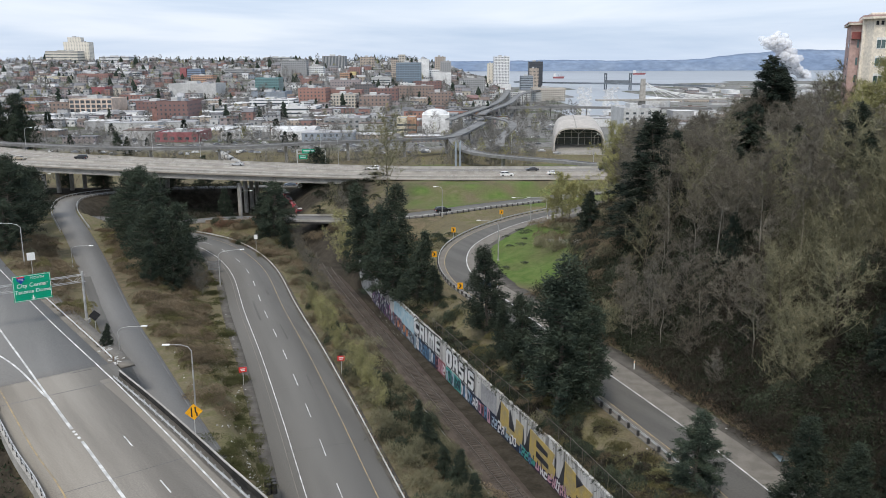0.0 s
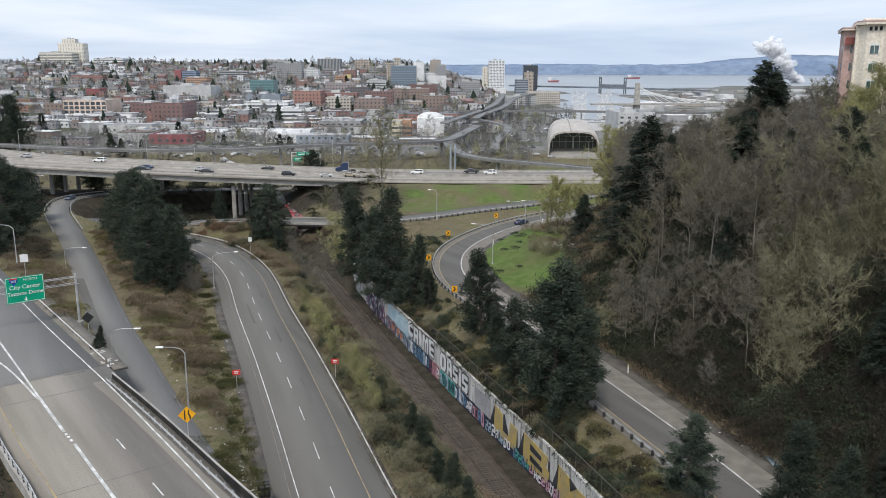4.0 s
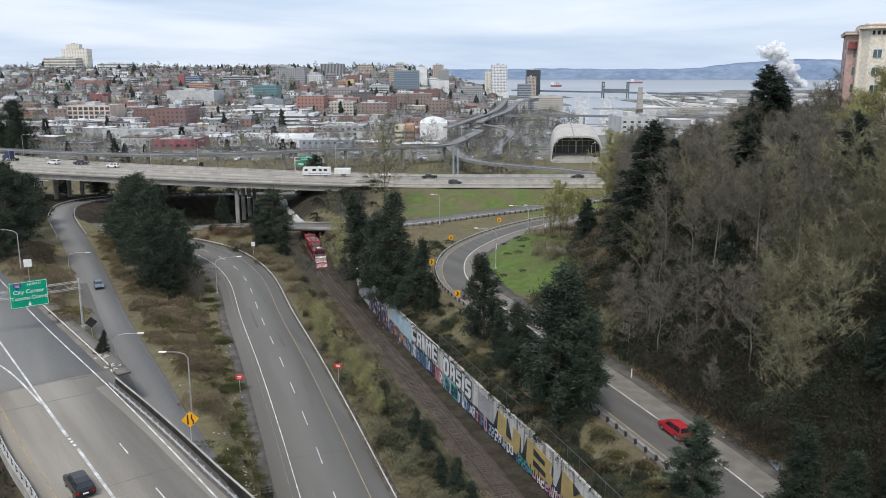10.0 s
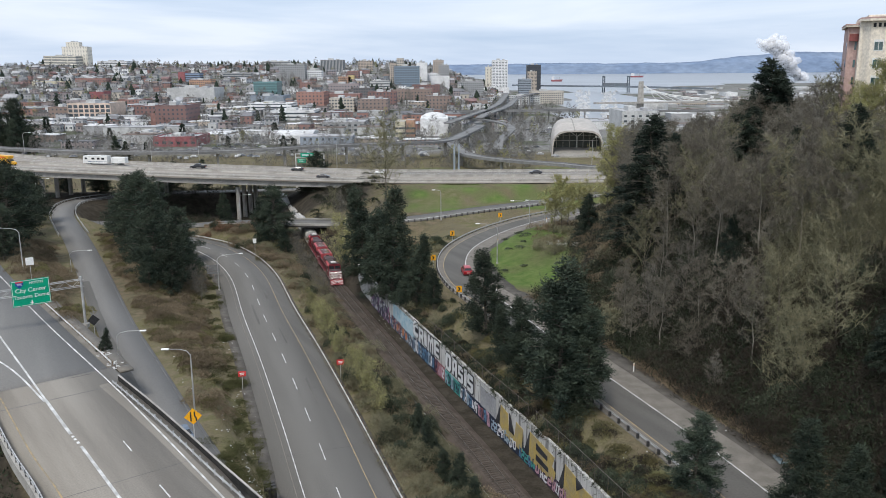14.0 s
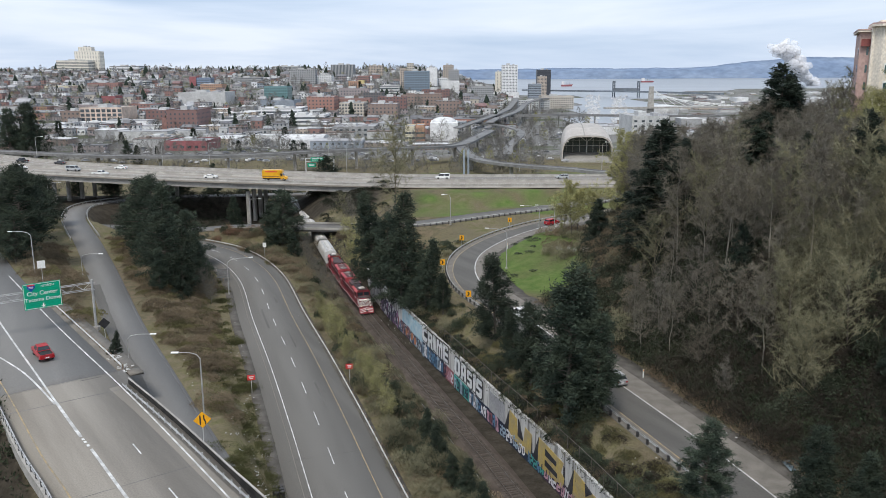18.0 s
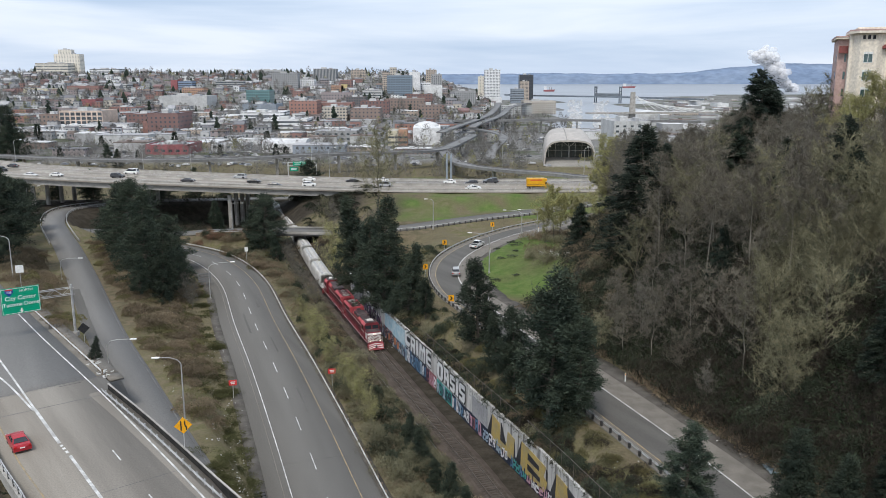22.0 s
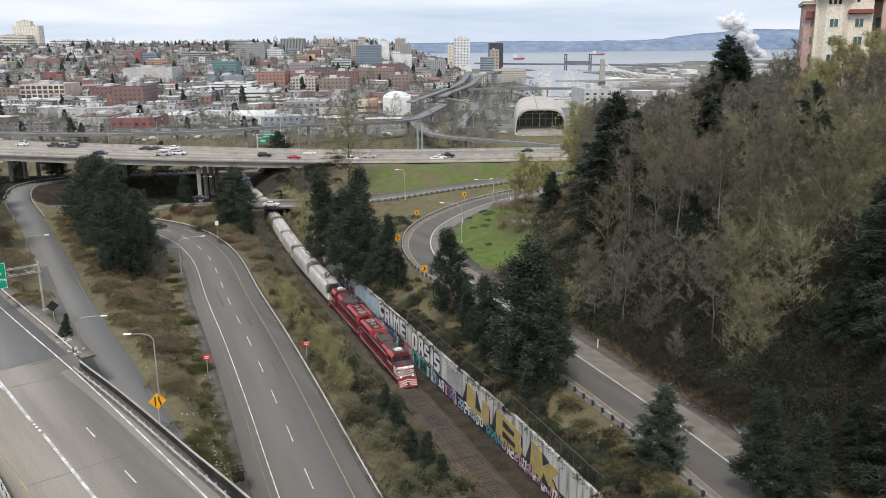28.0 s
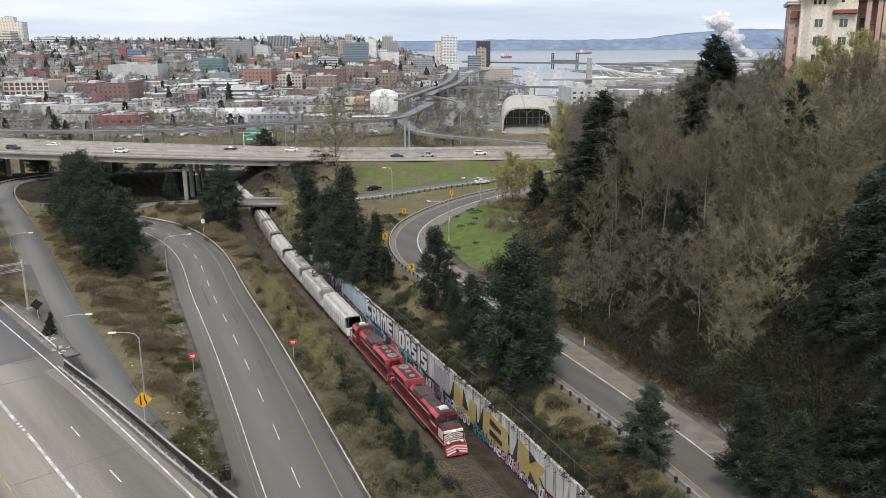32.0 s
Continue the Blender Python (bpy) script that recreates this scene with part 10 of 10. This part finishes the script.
for x, y, z, t in ((-180, 351, 3, 25), (-47, 366, 3, 20.2), (-60, 400, 2, 22), (-140, 392, 2, 20), (-120, 402, 2, 18), (62, 312, 3, 23), (36, 420, 2, 17), (75, 400, 2, 17)):
    street_lamp(x, y, ground_z(x, y), t, (2.5, 0.3), "far galvanised street lamp behind the freeway")
mono = thing("freeway_pylon", "slim blue-grey twin pylon beside the freeway", "pylon", pose(6.6, 336, 1))
for x in (-0.9, 0.9):
    part("blade", Build().prism([(-0.45, 0), (-0.35, 18.5), (0.35, 19.2), (0.45, 0)], -0.3, 0.3, "y", pose(x, 0, 0)), PLAIN["blue_grey"], mono)
fsign = thing("freeway_sign", "green overhead freeway signs on a pale frame", "road sign", pose(-51.2, 316, 2))
for x in (-5.4, 5.6):
    part("post", Build().tube((x, 0, -1), (x, 0, 16.7), 0.22, n=8), RAIL_PALE, fsign)
for z in (15.2, 16.5):
    part("beam", Build().box(-5.5, -0.16, z, 5.7, 0.16, z + 0.3), RAIL_PALE, fsign)
for x0, x1, z0, z1 in ((-3.4, 1.7, 15.4, 17.0), (-4.7, -1.4, 13.3, 14.8)):
    panel = part("panel", Build().box(x0, -0.35, z0, x1, -0.22, z1), SIGN_GREEN, fsign)
    for v in (0.3, 0.65):
        part("lettering_bar", Build().box(x0 + 0.5, -0.38, z0 + v * (z1 - z0), x1 - 0.5, -0.34, z0 + v * (z1 - z0) + 0.2), SIGN_WHITE, panel, "white bar")
PINES.at(-46.5, 308, ground_z(-46.5, 308) - 0.3, 1.35, which=3)
# lettering on the abutment as plain bars
for k in range(4):
    ob = part("lettering_bar", Build().box(-13.2 + k * 1.9, 0.66, -4.6, -12.3 + k * 1.9, 0.7, -2.3, pose(pa[0], pa[1], pa[2], 0, 0, ha - 90)), G_BLACK, abut, "black sprayed bar")

wing = part("wing_wall", Build().box(-0.6, -0.25, -4.6, 7.4, 0.25, 1.0, pose(-20.6, 271.2, 10.8), bevel=0.03), CONCRETE, abut, "pale painted wing wall")
for k, (x, w) in enumerate(((0.2, 0.35), (0.95, 0.35), (1.7, 0.4), (2.7, 0.4), (4.2, 0.35))):
    part("lettering_bar", Build().box(x, -0.3, -1.7, x + w, -0.24, 0.5 - 0.15 * k, pose(-20.6, 271.2, 10.8)), G_BLACK, abut, "black sprayed bar")

# crash cushion of black drums at the gore's foot
cushion = thing("crash_cushion", "black plastic crash cushion drums by the verge", "crash cushion", pose(-19.2, 82.3, 4.6, 0, 0, 20) @ Matrix.Diagonal((0.75, 0.75, 0.8, 1)))
for x in (-0.42, 0.42):
    for y in (0, 0.9, 1.8):
        drum = part("drum", Build().tube((x, y, -0.6), (x, y, 0.9), 0.42, 0.4, 14), BLACK, cushion)
        part("lid", Build().tube((x, y, 0.9), (x, y, 0.96), 0.34, n=12), STEEL_DARK, drum)

# litter along the verges
g = np.random.default_rng(77)
scraps = Build()
spots = []
for _ in range(170):
    q = g.random()
    if q < 0.55:
        y = g.uniform(78, 150)
        x = float(np.interp(y, MID[:, 1], MID[:, 0])) - g.uniform(7.5, 13)
    elif q < 0.7:
        y = g.uniform(80, 200)
        x = float(np.interp(y, MID[:, 1], MID[:, 0])) + g.uniform(5.0, 7.8)
    elif q < 0.85:
        y = g.uniform(100, 215)
        x = float(np.interp(y, RAMP[60:150, 1], RAMP[60:150, 0])) + g.uniform(4.2, 6.5)
    elif q < 0.93:
        y = g.uniform(74, 100)
        x = float(np.interp(y, *SORTED_LOOP)) - g.uniform(5.2, 9)
    else:
        y = g.uniform(78, 104)
        x = float(np.interp(y, *SORTED_LOOP)) + g.uniform(6.5, 9)
    spots.append((x, y))
for _ in range(130):
    y = 78 + 34 * g.random() ** 1.6
    spots.append((float(np.interp(y, MID[:, 1], MID[:, 0])) - 8.6 - abs(g.normal(0, 1.7)), y))
for _ in range(26):
    y = g.uniform(148, 166)
    spots.append((float(np.interp(y, TRACK[:, 1], TRACK[:, 0])) + g.uniform(2.2, 4.6), y))
for k in range(30):
    q, r = g.random(), g.uniform(0.06, 0.3)
    x, y = (-48.7 + g.normal(0, 0.5), 110.8 + g.normal(0, 0.6)) if q < 0.5 else (-45.4 + g.normal(0, 0.45), 106.2 + g.normal(0, 0.9))
    scraps.box(-r, -r * 0.4, 0, r, r * 0.4, r * 0.35, pose(x, y, 10.97, g.uniform(-15, 15), g.uniform(-15, 15), g.uniform(0, 180)))
for x, y, z in ground_at(spots):
    r = g.uniform(0.05, 0.14)
    scraps.box(-r, -r * 0.6, 0, r, r * 0.6, r * 0.4, pose(x, y, z + 0.05, g.uniform(-20, 20), g.uniform(-20, 20), g.uniform(0, 180)))
tagged(new("litter", scraps.mesh("litter", LITTER)), "scattered pale litter on the verges", "litter", kind="stuff")

tarp = thing("tarpaulin", "crumpled blue tarpaulin beside the loop road", "tarpaulin")
ty = 83.0
tx = float(np.interp(ty, *SORTED_LOOP)) + 8.6
sheet = Build()
tv = [(tx + i * 0.28 - 1.0, ty + j * 0.3 - 1.2, ground_z(tx, ty) + 0.12 + 0.3 * abs(noise.noise((i * 0.9, j * 0.8, 2.0)))) for j in range(9) for i in range(8)]
sheet.add(tv, [(j * 8 + i, j * 8 + i + 1, j * 8 + i + 9, j * 8 + i + 8) for j in range(8) for i in range(7)])
part("sheet", sheet, mat("blue_tarpaulin", (0.1, 0.16, 0.2), (0.2, 0.24, 0.26), scale=2, rough=0.6), tarp)
for y, d, l, turn in ((96, 9.0, 2.4, 30), (93, 8.2, 1.8, 80), (99, 9.4, 2.0, 10), (89, 8.4, 1.6, 55), (86, 9.2, 2.2, 20), (103, 9.0, 1.7, 120), (101, 8.5, 1.4, 70)):
    x = float(np.interp(y, *SORTED_LOOP)) + d
    log = thing("driftwood_log", "broken grey-brown branch on the verge", "log", pose(x, y, ground_z(x, y) + 0.12, 0, 6, turn))
    part("stem", Build().tube((-l / 2, 0, 0), (0, 0.1, 0.05), 0.11, 0.09, 7).tube((0, 0.1, 0.05), (l / 2, 0, 0.1), 0.09, 0.05, 7), ROT_WOOD, log)

# sleepers, each its own
SLEEPER_ME = Build().box(-1.3, -0.115, -0.12, 1.3, 0.115, 0.045, bevel=0.015).mesh("sleeper", SLEEPER)
s = y_len(TRACK, 76)
for k in range(295):
    p, head = at_len(TRACK, s)
    piece("sleeper", SLEEPER_ME, railway, pose(p[0], p[1], p[2] + 0.01, 0, 0, head + g.normal(0, 1.2)))
    s += 0.56


# ---- apartment house on the hill ----
def apartments():
    ob = thing("apartment_building", "cream and pink stucco apartment building with red tiled eaves", "apartment building", pose(66.0, 131, 40.2, 0, 0, -23) @ Matrix.Diagonal((0.78, 1, 1, 1)))
    CREAM = mat("stucco_cream", (0.76, 0.69, 0.585), (0.73, 0.66, 0.555), scale=0.3, rough=0.85)
    PINK = mat("stucco_pink", (0.54, 0.38, 0.34), (0.47, 0.33, 0.3), scale=0.3, rough=0.85)
    ORANGE = mat("stucco_orange", (0.6, 0.46, 0.35), (0.53, 0.4, 0.31), scale=0.3, rough=0.85)
    TILE = mat("red_tile", (0.2, 0.06, 0.055), (0.15, 0.05, 0.045), scale=1.5, rough=0.8)
    FRAME = mat("window_frame_white", (0.75, 0.75, 0.72), rough=0.6)
    PANE = glass_mat("apartment_glass", (0.05, 0.09, 0.09))
    part("wall", Build().box(0, 0, -3, 10.6, 16, 17.6, bevel=0.03), CREAM, ob, "cream stucco wall")
    part("wall", Build().box(-1.9, 2.2, -3, 0.0, 14, 17.2, bevel=0.03), PINK, ob, "pink stucco corner tower")
    part("wall", Build().box(10.6, 3.4, -3, 30, 18, 17.0, bevel=0.03), ORANGE, ob, "orange stucco wall")
    # an eight-sided bay stands forward of the cream wall, under its own stepped roof
    bay = [(0.6, 0.0), (1.9, -1.1), (5.0, -1.1), (6.3, 0.0), (6.3, 3.0), (0.6, 3.0)]
    part("bay", Build().prism(bay, -3.0, 17.5, "z"), CREAM, ob, "cream stucco corner bay")
    eaves = [(-0.2, -0.3), (1.5, -1.9), (5.4, -1.9), (7.1, -0.3), (7.1, 9.0), (-0.2, 9.0)]
    part("roof", Build().prism(eaves, 17.5, 17.85, "z"), CREAM, ob, "cream flat roof with deep eaves")
    part("fascia", Build().prism([(x * 0.97 + 0.1, y) for x, y in eaves], 17.85, 18.1, "z"), PINK, ob, "thin pink roof edge")
    part("roof", Build().box(1.6, 4, 18.1, 8.5, 14, 18.7, bevel=0.08), CREAM, ob)
    part("roof", Build().box(-2.5, 1.5, 16.75, 0.1, 14.6, 17.05, bevel=0.05), CREAM, ob, "cream overhanging roof")
    part("fascia", Build().box(-2.55, 1.45, 17.05, 0.1, 14.6, 17.25), PINK, ob)
    part("roof", Build().box(10.2, -0.2, 17.2, 30.5, 18.4, 17.9, bevel=0.08), CREAM, ob)
    part("fascia", Build().box(10.1, -0.3, 17.9, 30.6, 18.4, 18.1), PINK, ob)
    part("eave", Build().prism([(-0.85, 15.2), (0.0, 15.1), (1.6, 16.9)], 5.9, 10.5, "x"), TILE, ob, "dark red tiled eave")
    part("eave", Build().prism([(1.5, 14.6), (2.25, 14.6), (2.25, 15.8)], -1.7, 0.1, "x"), TILE, ob, "dark red tiled eave")
    for x in (2.2, 3.1, 4.0):
        part("vent", Build().box(x, -1.14, 16.6, x + 0.5, -1.06, 17.2), BLACK, ob)
    part("vent", Build().box(7.4, -0.04, 16.9, 8.0, 0.04, 17.4), BLACK, ob)
    for z in (5.6, 8.4, 11.1, 13.85):
        for x, y in ((3.45, -1.1), (8.2, 0.0)):
            win = part("window", Build().box(x - 0.85, y - 0.06, z - 0.85, x + 0.85, y + 0.06, z + 0.85), FRAME, ob, "white framed window")
            for sx in (-0.4, 0.4):
                part("pane", Build().box(x + sx - 0.34, y - 0.09, z - 0.72, x + sx + 0.34, y - 0.05, z + 0.5), PANE, win)
        part("window", Build().box(-0.6, 2.14, z - 0.6, -0.2, 2.26, z + 0.6), PANE, ob)
        part("window", Build().box(-1.95, 4.0, z - 0.6, -1.86, 5.2, z + 0.6), PANE, ob)
        for k in range(3):
            x = 11.0 + k * 5.6
            part("balcony", Build().box(x, 0.6, z - 1.6, x + 3.0, 3.5, z - 1.4), PINK, ob)
            part("balcony_door", Build().box(x + 0.4, 3.3, z - 1.4, x + 2.6, 3.42, z + 0.7), PANE, ob)
            rail = Build().box(x, 0.6, z - 0.4, x + 3.0, 0.66, z - 0.34)
            for j in range(9):
                rail.box(x + j * 0.36, 0.6, z - 1.4, x + j * 0.36 + 0.04, 0.64, z - 0.4)
            part("railing", rail, STEEL_DARK, ob)
    for x, m in ((12.2, PINK), (14.2, PINK), (15.3, ORANGE), (19.8, PINK), (25.4, ORANGE)):
        part("pillar", Build().box(x, 0.1, -3, x + (1.5 if m == ORANGE else 0.9), 1.2, 17.2, bevel=0.03), m, ob)


apartments()


# ---- what moves ----
def motions():
    key_train()
    key_cars()


motions()
